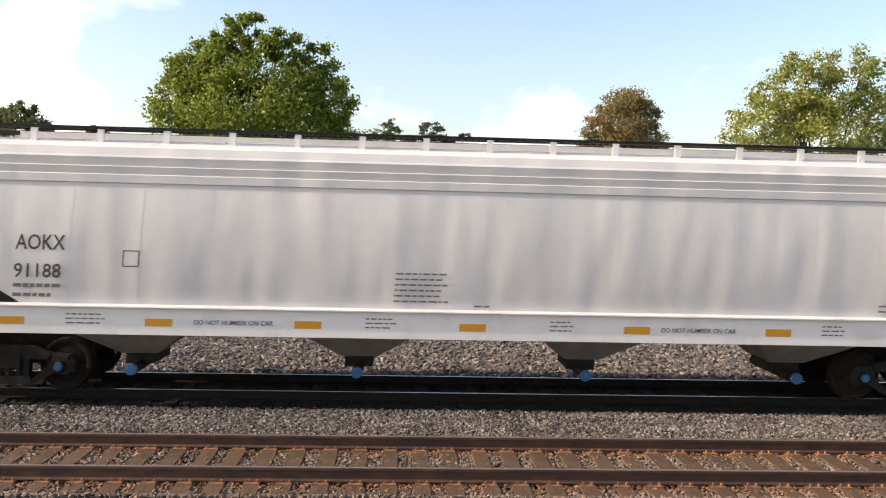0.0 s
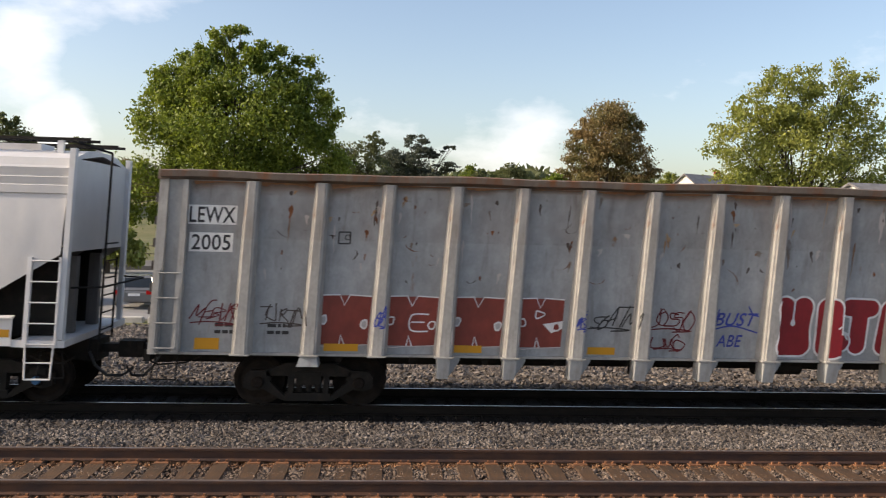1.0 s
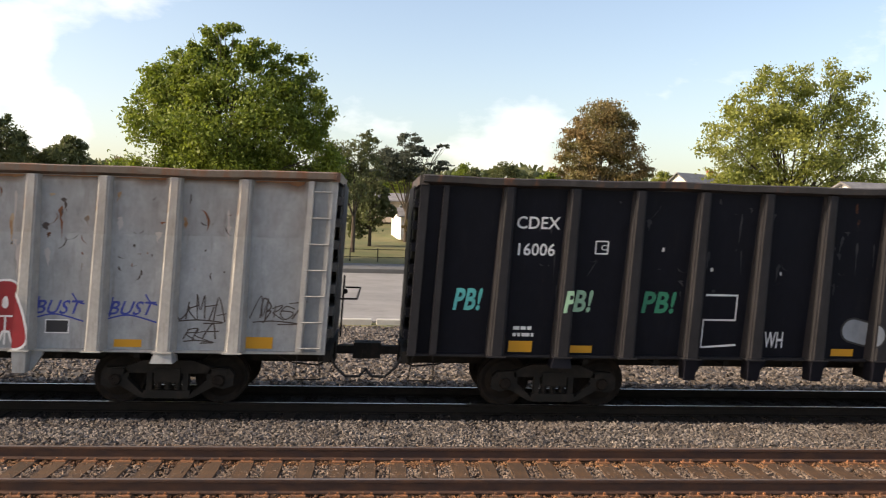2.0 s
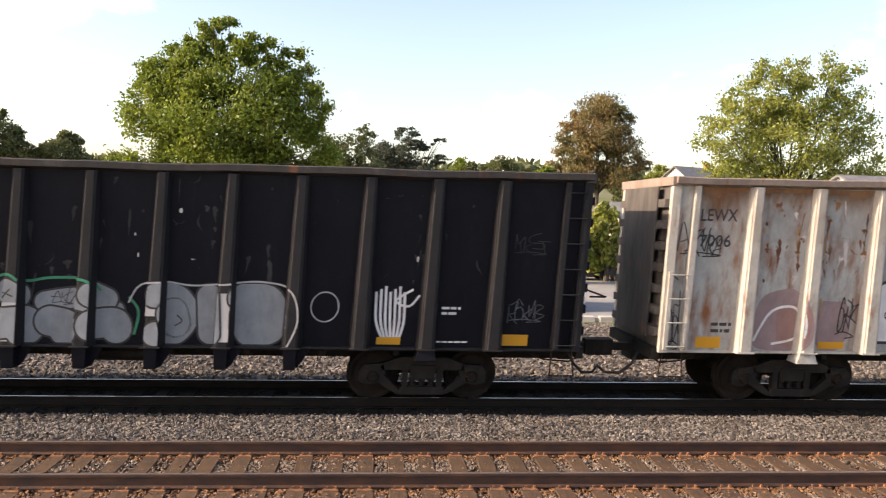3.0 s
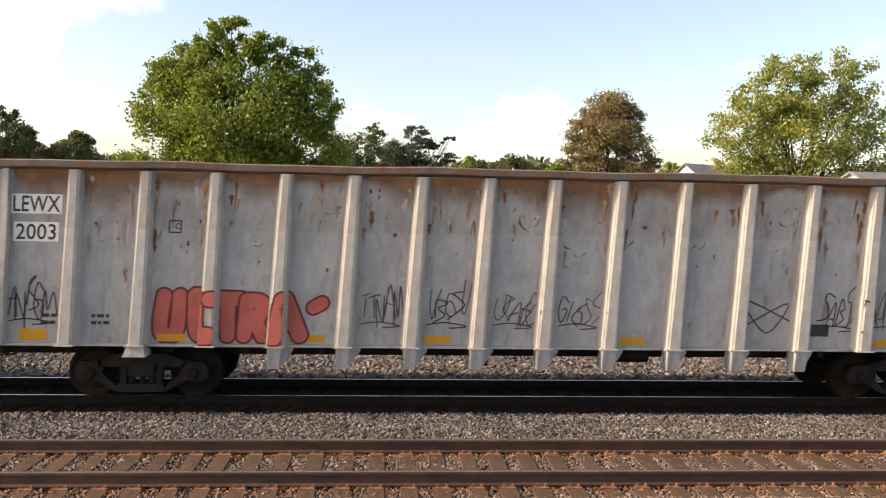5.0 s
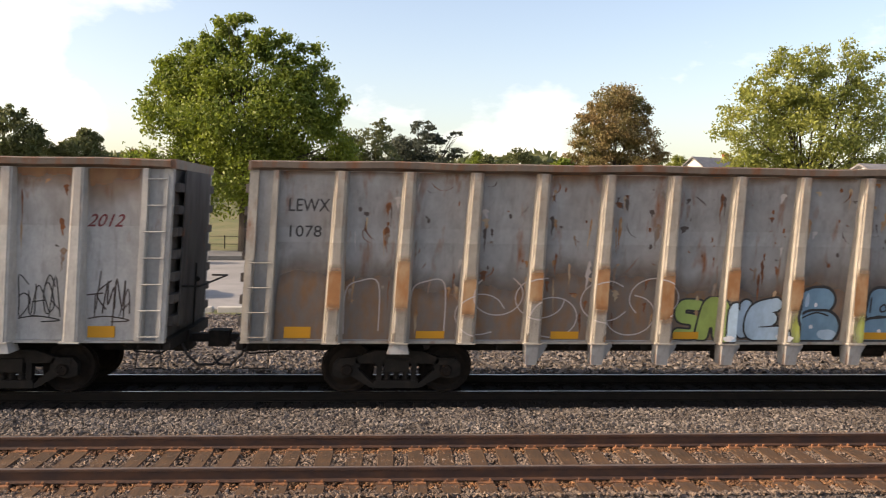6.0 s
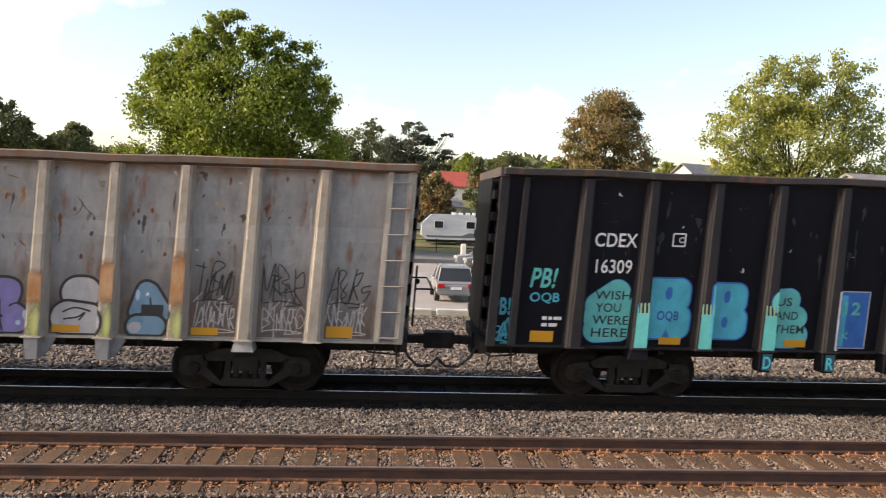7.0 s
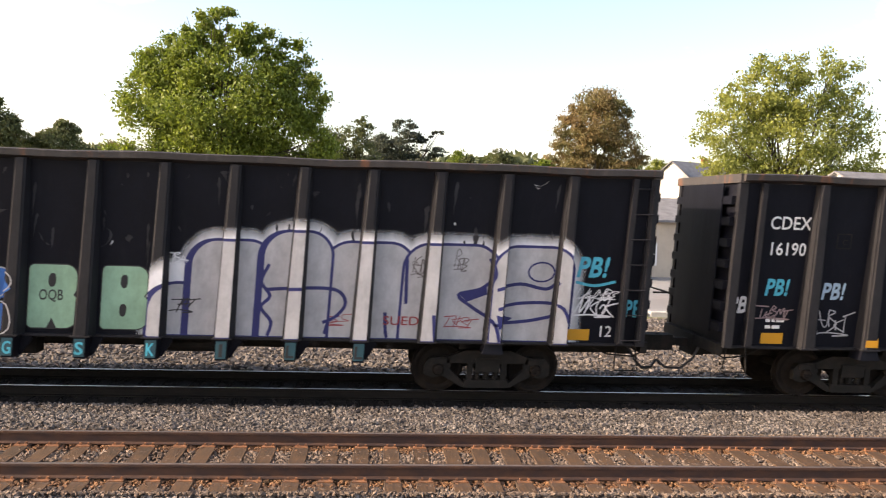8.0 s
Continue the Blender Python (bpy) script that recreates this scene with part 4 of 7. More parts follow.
# ---- the freight train ----
S_GREY = material("worn_black_stencil", (0.10, 0.10, 0.105), 0.6)
def hopper_car():
    """Long covered hopper: rounded side sheets, stepped eave, deep side sill, four discharge bays."""
    car = tagged(new("covered_hopper_car"), "light grey covered hopper car with black lettering", "freight car", "cars of the freight train")
    half, cut = 9.52, 1.23
    paint = material("pale_grey_hopper_paint", (0.56, 0.55, 0.55), 0.42, second=(0.50, 0.49, 0.49), scale=0.8, stretch=(1.2, 1, 0.3), low=0.4, high=0.85,
                     third=(0.40, 0.38, 0.37), tscale=1.2, tstretch=(1.6, 1, 0.4), tlow=0.66, thigh=0.98, mottle=0.03, wave=1.0, wscale=1.25, bump=0.04, bscale=20)
    trim = material("pale_grey_sill_paint", (0.66, 0.65, 0.65), 0.5, second=(0.5, 0.48, 0.46), scale=2, low=0.5, high=0.9, bump=0.06, bscale=20)
    # car paint darkened to carry the shade under the sloping ends
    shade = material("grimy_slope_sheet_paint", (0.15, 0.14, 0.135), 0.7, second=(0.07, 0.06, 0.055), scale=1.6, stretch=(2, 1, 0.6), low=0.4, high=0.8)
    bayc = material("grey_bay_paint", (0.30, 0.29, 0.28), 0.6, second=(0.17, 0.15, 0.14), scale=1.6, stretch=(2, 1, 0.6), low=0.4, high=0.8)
    side = [(-1.49, 3.70), (-1.54, 3.40), (-1.585, 3.0), (-1.60, 2.6), (-1.595, 2.2), (-1.57, 1.90), (-1.53, 1.62)]
    for s in (-1, 1):
        bm = B()
        cols = []
        xs = [-half + 0.05 + i * (2 * half - 0.1) / 34 for i in range(35)]
        for x in xs:
            d = half - abs(x)
            low = 1.62 if d > cut else 1.92 + (2.70 - 1.92) * (cut - d) / cut
            col = []
            for i in range(len(side)):
                z = max(side[i][1], low)
                j = max(k for k in range(len(side)) if side[k][1] >= z - 1e-6)
                if j + 1 < len(side) and side[j][1] > z:
                    f = (side[j][1] - z) / (side[j][1] - side[j + 1][1])
                    y = side[j][0] + f * (side[j + 1][0] - side[j][0])
                else:
                    y = side[j][0]
                col.append(bm.verts.new((x, -s * y, z)))
            cols.append(col)
        for a, b in zip(cols, cols[1:]):
            for i in range(len(side) - 1):
                try:
                    bm.faces.new((a[i], a[i + 1], b[i + 1], b[i]))
                except ValueError:
                    pass
        bmesh.ops.remove_doubles(bm, verts=bm.verts[:], dist=1e-4)
        bmesh.ops.dissolve_degenerate(bm, edges=bm.edges[:], dist=1e-4)
        part("side_sheet", bm, paint, car, smooth=True)
        for k in range(-7, 8):
            bm = B()
            for (y0, z0), (y1, z1) in zip(side, side[1:]):
                hexa(bm, [(-0.005, -s * y1 + 0, z1), (0.005, -s * y1, z1), (0.005, -s * (y1 - 0.0015), z1), (-0.005, -s * (y1 - 0.0015), z1)],
                     [(-0.005, -s * y0, z0), (0.005, -s * y0, z0), (0.005, -s * (y0 - 0.0015), z0), (-0.005, -s * (y0 - 0.0015), z0)])
            p = part("sheet_seam", bm, paint, car)
            p.matrix_basis = pose(k * 1.17, 0, 0)
        # stepped eave: three fluted bands under the roof edge
        bm = B()
        o = [(-1.49, 3.68), (-1.525, 3.69), (-1.525, 3.82), (-1.49, 3.835), (-1.50, 3.87), (-1.515, 3.96), (-1.47, 3.975), (-1.48, 4.02), (-1.495, 4.12), (-1.46, 4.16), (-1.40, 4.29), (-1.36, 4.29), (-1.44, 3.68)]
        prism(bm, [(-s * y, z) for y, z in o], "x", -half, half)
        part("eave", bm, paint, car)
        bm = B()
        o = [(-1.62, 1.12), (-1.50, 1.12), (-1.50, 1.155), (-1.595, 1.155), (-1.595, 1.575), (-1.53, 1.585), (-1.53, 1.63), (-1.69, 1.605), (-1.69, 1.585), (-1.62, 1.57)]
        prism(bm, [(-s * y, z) for y, z in o], "x", -half + 0.75, half - 0.75)
        part("side_sill", bm, trim, car)
    bm = B()
    o = [(-1.40, 4.285), (-0.85, 4.44), (-0.45, 4.48), (0.45, 4.48), (0.85, 4.44), (1.40, 4.285), (1.40, 4.26), (0, 4.42), (-1.40, 4.26)]
    prism(bm, o, "x", -half, half)
    part("roof", bm, trim, car)
    for s in (-1, 1):
        bm = B()
        box(bm, -0.055, 0.055, s * 0.98 - 0.03, s * 0.98 + 0.03, 4.36, 4.63)
        first = part("walkway_bracket", bm, trim, car)
        first.matrix_basis = pose(-8 * 1.14, 0, 0)
        for k in range(-7, 9):
            twin(first, pose(k * 1.14, 0, 0), car)
        bm = B()
        box(bm, -half - 0.1, half + 0.1, s * 0.98 - 0.04, s * 0.98 + 0.0, 4.62, 4.67)
        box(bm, -half - 0.1, half + 0.1, s * 0.52 - 0.02, s * 0.52 + 0.02, 4.62, 4.67)
        for k in range(160):
            x = -half + k * 2 * half / 160
            box(bm, x - 0.02, x + 0.02, min(s * 0.54, s * 0.96), max(s * 0.54, s * 0.96), 4.628, 4.65)
        part("roof_walkway", bm, M_IRON, car, "dark grated roof walkway")
    bm = B()
    box(bm, -half + 1, half - 1, -0.3, 0.3, 4.48, 4.60)
    part("hatch_trough", bm, trim, car)
    # discharge bays under the sill
    for k, xo in enumerate((-6.05, -2.06, 2.10, 6.05)):
        bm = B()
        hexa(bm, [(xo - 0.32, -0.55, 0.62), (xo + 0.32, -0.55, 0.62), (xo + 0.32, 0.55, 0.62), (xo - 0.32, 0.55, 0.62)],
             [(xo - 1.05, -1.50, 1.18), (xo + 1.05, -1.50, 1.18), (xo + 1.05, 1.50, 1.18), (xo - 1.05, 1.50, 1.18)])
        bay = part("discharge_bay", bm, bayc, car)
        bm = B()
        box(bm, xo - 0.26, xo + 0.26, -0.5, 0.5, 0.42, 0.64)
        tube(bm, (xo, -0.95, 0.40), (xo, 0.95, 0.40), 0.10, 12)
        part("outlet", bm, M_IRON, bay)
        bm = B()
        tube(bm, (xo, -1.02, 0.40), (xo, -0.93, 0.40), 0.10, 14)
        part("outlet_cap", bm, M_BLUECAP, bay, "blue outlet cap")
    # ends
    for s in (-1, 1):
        xe = s * half
        bm = B()
        hexa(bm, [(xe - s * 2.6, -1.15, 1.25), (xe - s * 2.5, -1.15, 1.2), (xe - s * 2.5, 1.15, 1.2), (xe - s * 2.6, 1.15, 1.25)],
             [(xe - s * 0.5, -1.3, 2.75), (xe - s * 0.44, -1.3, 2.72), (xe - s * 0.44, 1.3, 2.72), (xe - s * 0.5, 1.3, 2.75)])
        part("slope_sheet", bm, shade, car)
        # shear plates added as dark sheets that stand for the open end's shade
        for y in (-1.05, 1.05):
            bm = B()
            o = [(xe - s * 2.6, 1.2), (xe - s * 0.25, 1.23), (xe - s * 0.25, 2.75), (xe - s * 0.6, 2.75)]
            prism(bm, o if s > 0 else o[::-1], "y", y - 0.02, y + 0.02)
            part("shear_plate", bm, M_IRON, car)
        bm = B()
        box(bm, min(xe - s * 0.04, xe), max(xe - s * 0.04, xe), -1.47, 1.47, 2.7, 4.29)
        part("end_wall", bm, paint, car)
        for y in (-1.52, 1.52):
            bm = B()
            box(bm, min(xe - s * 0.02, xe + s * 0.07), max(xe - s * 0.02, xe + s * 0.07), y - 0.07, y + 0.07, 1.23, 4.45)
            part("end_post", bm, trim, car)
        for y in (-0.6, 0.6):
            bm = B()
            box(bm, min(xe - s * 0.3, xe - s * 0.1), max(xe - s * 0.3, xe - s * 0.1), y - 0.08, y + 0.08, 1.23, 2.6)
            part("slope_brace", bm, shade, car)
        bm = B()
        for y in (-1.2, -0.55):
            pipe(bm, [(xe + s * 0.55, y, 1.15), (xe + s * 0.55, y, 4.4 if y < -1 else 2.6)], 0.022)
        for k in range(6):
            tube(bm, (xe + s * 0.55, -1.2, 1.35 + k * 0.3), (xe + s * 0.55, -0.55, 1.35 + k * 0.3), 0.014)
        pipe(bm, [(xe + s * 0.05, -1.5, 4.55), (xe + s * 0.55, -1.2, 4.4)], 0.02)
        pipe(bm, [(xe + s * 0.1, -1.45, 2.1), (xe + s * 0.55, -1.2, 2.1), (xe + s * 0.55, 1.2, 2.1), (xe + s * 0.1, 1.45, 2.1)], 0.018)
        part("end_ladder", bm, M_IRON, car)
        ladder(car, xe - s * 0.52, xe - s * 0.03, 1.1, 2.62, 5, -1.60, trim)
        bm = B()
        pipe(bm, [(xe - s * 0.52, -1.6, 1.1), (xe - s * 0.50, -1.6, 0.56), (xe - s * 0.08, -1.6, 0.56), (xe - s * 0.06, -1.6, 1.1)], 0.018)
        tube(bm, (xe - s * 0.51, -1.6, 0.84), (xe - s * 0.07, -1.6, 0.84), 0.014)
        part("stirrup", bm, trim, car)
        bm = B()
        box(bm, min(xe - s * 0.75, xe + s * 0.12), max(xe - s * 0.75, xe + s * 0.12), -1.60, 1.60, 1.10, 1.22)
        part("end_platform", bm, trim, car)
        bm = B()
        box(bm, min(xe - s * 3.0, xe + s * 0.1), max(xe - s * 3.0, xe + s * 0.1), -0.4, 0.4, 0.7, 1.12)
        part("stub_sill", bm, M_IRON, car)
        coupler(car, xe + s * 0.05, s)
        WHEELS.append((0, truck(car, s * 8.15, M_BLUECAP)))
    Y = -1.622
    for x in (-8.14, -5.68, -3.16, -0.33, 2.56, 5.09, 7.82, 8.28):
        plate(x, x + 0.46, 1.27, 1.40, M_YELLOW, car, 0.004, Y, "reflector", "yellow reflective plate")
    word("AOKX", -7.91, -7.09, 2.53, 2.79, M_BLACK, car, 0.012, 0.004, -1.603)
    word("91188", -7.91, -7.14, 2.06, 2.30, M_BLACK, car, 0.012, 0.006, -1.603)
    for z, a in ((1.96, 0), (1.80, 1)):
        bars(-7.91, -7.06, z, 1, S_GREY, car, 0.06, 0.05, -1.60, a)
    for x, z, n, w in ((-1.5, 2.26, 6, 1.0), (-0.1, 1.72, 1, 0.36), (7.1, 1.85, 2, 0.5), (7.45, 2.15, 3, 0.6)):
        bars(x, x + w, z, n, S_GREY, car, 0.028, 0.067, -1.60, n)
    for x, w, n in ((-7.0, 0.75, 3), (-1.95, 0.6, 3), (1.25, 0.5, 3), (6.1, 0.5, 3), (7.4, 0.55, 3)):
        bars(x, x + w, 1.47, n, S_GREY, car, 0.022, 0.053, Y, n + 1)
    for x in (-4.86, 3.22):
        word("DO NOT HUMBER ON CAR", x, x + 1.34, 1.31, 1.39, M_BLACK, car, 0.008, 0.004, Y)
    for x in (-6.4, -6.12):
        for a, b in (((x, 2.28), (x + 0.26, 2.28)), ((x + 0.26, 2.28), (x + 0.26, 2.54)), ((x + 0.26, 2.54), (x, 2.54)), ((x, 2.54), (x, 2.28))):
            if x > -6.3:
                stroke([a, b], 0.018, M_BLACK, car, 0.006, "stencil_box", False, flat=-1.603)
    CARS.append((0, car))
    return car


def stencils(car, mat, u=-0.5, seed=1):
    bars(U(u), U(u) + 0.42, 1.53, 2, mat, car, 0.06, 0.06, None, seed)


def consist_box(car, u, z, mat, w=0.30):
    for a, b in (((0, 0), (w, 0)), ((w, 0), (w, w)), ((w, w), (0, w)), ((0, w), (0, 0))):
        stroke([(U(u) + a[0], z + a[1]), (U(u) + b[0], z + b[1])], 0.025, mat, car, 0.006, "stencil_box", False)
    word("C", U(u) + 0.1, U(u) + 0.2, z + 0.06, z + 0.16, mat, car, 0.01)


def scratches(car, mat, n, seed, zlo=2.3, zhi=3.85):
    """Scrapes and gouges from loading, down to dark metal or rust: short bent marks and ragged spots."""
    r = random.Random(seed)
    for i in range(int(n * 0.62)):
        x, z = U(r.randrange(-0, 14) + r.uniform(0.2, 0.8)), r.uniform(zlo, zhi)
        h = r.choice((0.05, 0.07, 0.10, 0.16, 0.30)) * r.uniform(0.7, 1.3)
        if r.random() < 0.4:
            h = min(h, 0.11)
            blob(x, z, h * r.uniform(0.12, 0.3), h * 0.4, mat, car, 0.005, 2.0, 0.10, seed * 100 + i, "scrape", n=12)
            continue
        a, bend = r.choice((0.0, 0.15, -0.2, 0.4, -0.5, 1.2)) + r.uniform(-0.2, 0.2), r.uniform(-0.35, 0.35)
        k, wd = 5, r.uniform(0.008, 0.022)
        mid = [(x + math.sin(a + bend * j) * h * j / k + r.uniform(-0.006, 0.006), z - math.cos(a + bend * j) * h * j / k) for j in range(k + 1)]
        wid = [wd * math.sin(math.pi * (0.08 + 0.86 * j / k)) * r.uniform(0.5, 1.3) for j in range(k + 1)]
        lf, rt = [(p - w, q) for (p, q), w in zip(mid, wid)], [(p + w, q + 0.3 * w) for (p, q), w in zip(mid, wid)]
        lay("scrape", lf + rt, [(j, j + 1, k + 2 + j, k + 1 + j) for j in range(k)], mat, car, 0.005)


def rust_runs(car, n, seed, mats, zlo=3.0, zhi=3.9, u0=0, u1=14):
    """Rust that has run down the sheets from the rim and the posts: ragged tapering tongues."""
    r = random.Random(seed)
    for i in range(n):
        x, z = U(r.randrange(u0, u1) + r.choice((r.uniform(0.14, 0.3), r.uniform(0.15, 0.85), r.uniform(0.7, 0.86)))), r.uniform(zlo, zhi)
        w, h = r.uniform(0.012, 0.05), r.uniform(0.12, 0.62)
        k, drift, bow = 8, r.uniform(-0.05, 0.05), r.choice((0.2, 0.35, 0.6))
        if r.random() < 0.35:
            w, h = w * 1.5, h * 0.4
        wid = [w * math.sin(math.pi * min(1.0, (j / k) ** bow * 0.96 + 0.04)) * r.uniform(0.45, 1.3) for j in range(k + 1)]
        mid = [x + drift * j / k + r.uniform(-0.3, 0.3) * w for j in range(k + 1)]
        lf = [(mid[j] - wid[j], z - h * j / k) for j in range(k + 1)]
        rt = [(mid[j] + wid[j] + 0.003, z - h * j / k) for j in range(k + 1)]
        lay("rust_run", lf + rt, [(j, j + 1, k + 2 + j, k + 1 + j) for j in range(k)], r.choice(mats), car, 0.0045)


hopper_car()

# grey-white gondola, red throw-up and red block letters
P_CHORD = car_paint("rusty_chord", (0.16, 0.125, 0.10), 0.22, 9.0)
P_A, P_AP = car_paint("grey_white_paint", (0.30, 0.31, 0.32), 0.06, 1.0), car_paint("white_post_paint", (0.345, 0.335, 0.32), 0.06, 2.0)
S_RUST = material("rust_scrape", RUST, 0.9, second=DKRUST, scale=6)
S_DARK = material("dark_scrape", (0.07, 0.055, 0.05), 0.8)
S_ORANGE = material("orange_rust_stain", (0.26, 0.12, 0.045), 0.9, second=(0.40, 0.30, 0.20), scale=5, stretch=(1, 1, 0.4), low=0.4, high=0.6)
S_BROWN = material("brown_rust_stain", (0.15, 0.075, 0.035), 0.9, second=(0.25, 0.21, 0.18), scale=3, stretch=(1, 1, 0.6), low=0.4, high=0.6)
S_FADE = material("faded_paint_stain", (0.21, 0.20, 0.20), 0.8, second=(0.27, 0.26, 0.26), scale=3, low=0.4, high=0.6)
S_FADED = material("pale_outline_paint", (0.42, 0.38, 0.37), 0.7)
S_HALO = material("pale_pink_outline_paint", (0.54, 0.49, 0.485), 0.7, second=(0.36, 0.33, 0.33), scale=5, low=0.4, high=0.7)
G_WINE = sprays("wine_red_spray", (0.13, 0.010, 0.016))
S_GRIME = material("brown_water_stain", (0.165, 0.145, 0.13), 0.85, second=(0.21, 0.12, 0.065), scale=2.2, stretch=(1.6, 1.6, 0.8), low=0.45, high=0.62, third=(0.23, 0.225, 0.22), tscale=3.5, tlow=0.5, thigh=0.62)
S_PALE = material("pale_scrape", (0.6, 0.58, 0.55), 0.7)

M_WASH = soft_paint("orange_rust_wash", (0.27, 0.14, 0.06), (0.20, 0.085, 0.035), 6.0, 0.1, 1.0)
car = gondola(1, "dirty white gondola car with red graffiti lettering", P_A, P_AP, P_CHORD)
rim_rust(car, M_WASH, 0.14, 0.8, 1, 0.75)
marks(car, U(-0.89), "LEWX", "2005", M_BLACK, M_WHITE)
consist_box(car, 1.3, 2.95, M_BLACK, 0.2)
reflectors(car, [(-0.70, 0.42), (1.2, 0.6), (3.15, 0.5), (5.2, 0.5), (12.25, 0.46), (14.15, 0.46)])
for k, (a, b) in enumerate(((1.12, 1.88), (2.12, 2.9), (3.12, 3.9), (4.12, 4.78))):
    plate(U(a), U(b), 1.18, 2.05, G_BRICK, car, 0.004, name="graffiti_block", label="faded red painted block")
    w = b - a
    stroke([(U(a), 2.05), (U(a + w * 0.35), 2.06), (U(a + w * 0.45), 1.88), (U(a + w * 0.55), 2.06), (U(b), 2.04)], 0.022, G_WHITE, car, smooth=False)
    stroke([(U(a + w * 0.4), 1.18), (U(a + w * 0.42), 1.36), (U(a + w * 0.5), 1.18)], 0.022, G_WHITE, car, smooth=False)
    for c, z in ((0.06, 1.62), (0.86, 1.55)):
        blob(U(a + w * c), z, 0.07, 0.085, G_WHITE, car, 0.009, 2.2, 0.06, k), blob(U(a + w * c), z, 0.045, 0.055, G_BRICK if k % 2 else G_SILVER, car, 0.012, 2.2, 0.06, k)
    stroke([(U(a), 2.04), (U(a - 0.01), 1.7), (U(a), 1.19), (U(a + w * 0.4), 1.17), (U(b), 1.19)], 0.016, S_HALO, car)
    if k == 1:
        lines_on(car, G_WHITE, 0.026, [(a + 0.62, 1.74), (a + 0.36, 1.72), (a + 0.36, 1.46), (a + 0.62, 1.44)], [(a + 0.36, 1.6), (a + 0.56, 1.6)], lift=0.009)
    if k == 3:
        lines_on(car, G_WHITE, 0.026, [(a + 0.24, 1.84), (a + 0.38, 1.78), (a + 0.25, 1.70), (a + 0.24, 1.84)], lift=0.009)
        lay("graffiti_mark", [(U(a + 0.36), 1.60), (U(a + 0.66), 1.66), (U(a + 0.66), 1.52), (U(a + 0.50), 1.44)], [(0, 1, 2, 3)], G_WHITE, car, 0.009)
# deep red letters edged in white, each overlapping the last
RED_EDGE = dict(edge=0.038, label="deep red bubble letter with white outline")
bubble([[(8.24, 1.97), (8.29, 1.6), (8.24, 1.30)], [(8.53, 1.97), (8.50, 1.6), (8.53, 1.30)], [(8.24, 1.29), (8.53, 1.29)]], 0.185, G_RED, G_WHITE, car, lift=0.004, **RED_EDGE)
bubble([[(9.28, 1.99), (9.62, 1.98)], [(9.46, 1.96), (9.45, 1.3)]], 0.15, G_RED, G_WHITE, car, lift=0.007, **RED_EDGE)
bubble([[(8.92, 1.97), (8.93, 1.55), (8.93, 1.27)], [(8.98, 1.28), (9.17, 1.36)]], 0.17, G_RED, G_WHITE, car, lift=0.010, **RED_EDGE)
bubble([[(9.93, 1.96), (9.88, 1.30)], [(9.95, 1.95), (10.22, 1.93), (10.20, 1.66), (10.0, 1.55)], [(10.08, 1.5), (10.30, 1.22)]], 0.155, G_RED, G_WHITE, car, lift=0.007, **RED_EDGE)
bubble([[(10.66, 1.99), (10.56, 1.6), (10.48, 1.24)], [(10.72, 1.99), (10.86, 1.6), (10.94, 1.24)], [(10.56, 1.5), (10.86, 1.5)]], 0.175, G_RED, G_WHITE, car, lift=0.010, **RED_EDGE)
for u, z, rx, rz in ((8.385, 1.70, 0.04, 0.07), (10.08, 1.78, 0.045, 0.09), (10.69, 1.80, 0.05, 0.11)):
    blob(U(u), z, rx, rz, G_WHITE, car, 0.016, 2.0, 0.05, 3, "graffiti_mark")
lines_on(car, G_WHITE, 0.032, [(8.39, 2.13), (8.385, 1.75)], [(9.02, 1.62), (9.08, 1.66), (9.2, 1.56), (9.29, 1.40)], [(10.60, 1.57), (10.80, 1.57)], [(10.70, 1.57), (10.70, 1.08)], [(9.98, 1.12), (10.0, 1.5), (10.2, 1.42), (10.36, 1.1)], lift=0.015)
for u, sc in ((7.14, 1), (11.1, 1), (12.14, 1)):
    word("BUST", U(u), U(u + 0.62), 1.62, 1.86, G_BLUE, car, 0.012, 0.007, name="graffiti_tag", slant=0.08, label="dark blue scrawled tag")
    lines_on(car, G_BLUE, 0.026, [(u, 1.55), (u + 0.3, 1.62), (u + 0.7, 1.50)], [(u + 0.52, 1.98), (u + 0.6, 1.84), (u + 0.7, 1.80)], [(u + 0.02, 1.58), (u + 0.06, 1.92)], lift=0.009)
word("ABE", U(7.2), U(7.58), 1.24, 1.46, G_BLUE, car, 0.01, 0.007, name="graffiti_tag", slant=0.04, label="dark blue scrawled tag")
for k, (u, m) in enumerate(((-0.82, G_WINE), (0.2, S_DARK), (5.14, G_BLACK), (6.1, G_WINE), (13.12, S_DARK), (14.2, S_DARK), (1.92, G_BLUE), (4.96, G_BLUE))):
    scrawl(U(u), U(u + (0.66 if k < 6 else 0.16)), 1.56, 1.86 if k < 6 else 1.8, m, car, k, 6 if k < 6 else 3)
    if k in (3, 4):
        scrawl(U(u + 0.1), U(u + 0.55), 1.2, 1.42, m, car, k + 40, 4)
rust_runs(car, 40, 101, (S_RUST, S_ORANGE, S_DARK)), rust_runs(car, 40, 108, (S_FADED, S_GRIME), 2.3, 3.9), scratches(car, S_RUST, 60, 1), scratches(car, S_DARK, 90, 2)
stencils(car, M_BLACK, -0.42), stencils(car, M_BLACK, 0.35, 2)
plate(U(11.26), U(11.60), 1.29, 1.53, M_WHITE, car, 0.010, name="data_label"), plate(U(11.275), U(11.585), 1.31, 1.51, M_BLACK, car, 0.012, name="data_label"), bars(U(11.30), U(11.56), 1.49, 2, M_WHITE, car, 0.05, 0.04)

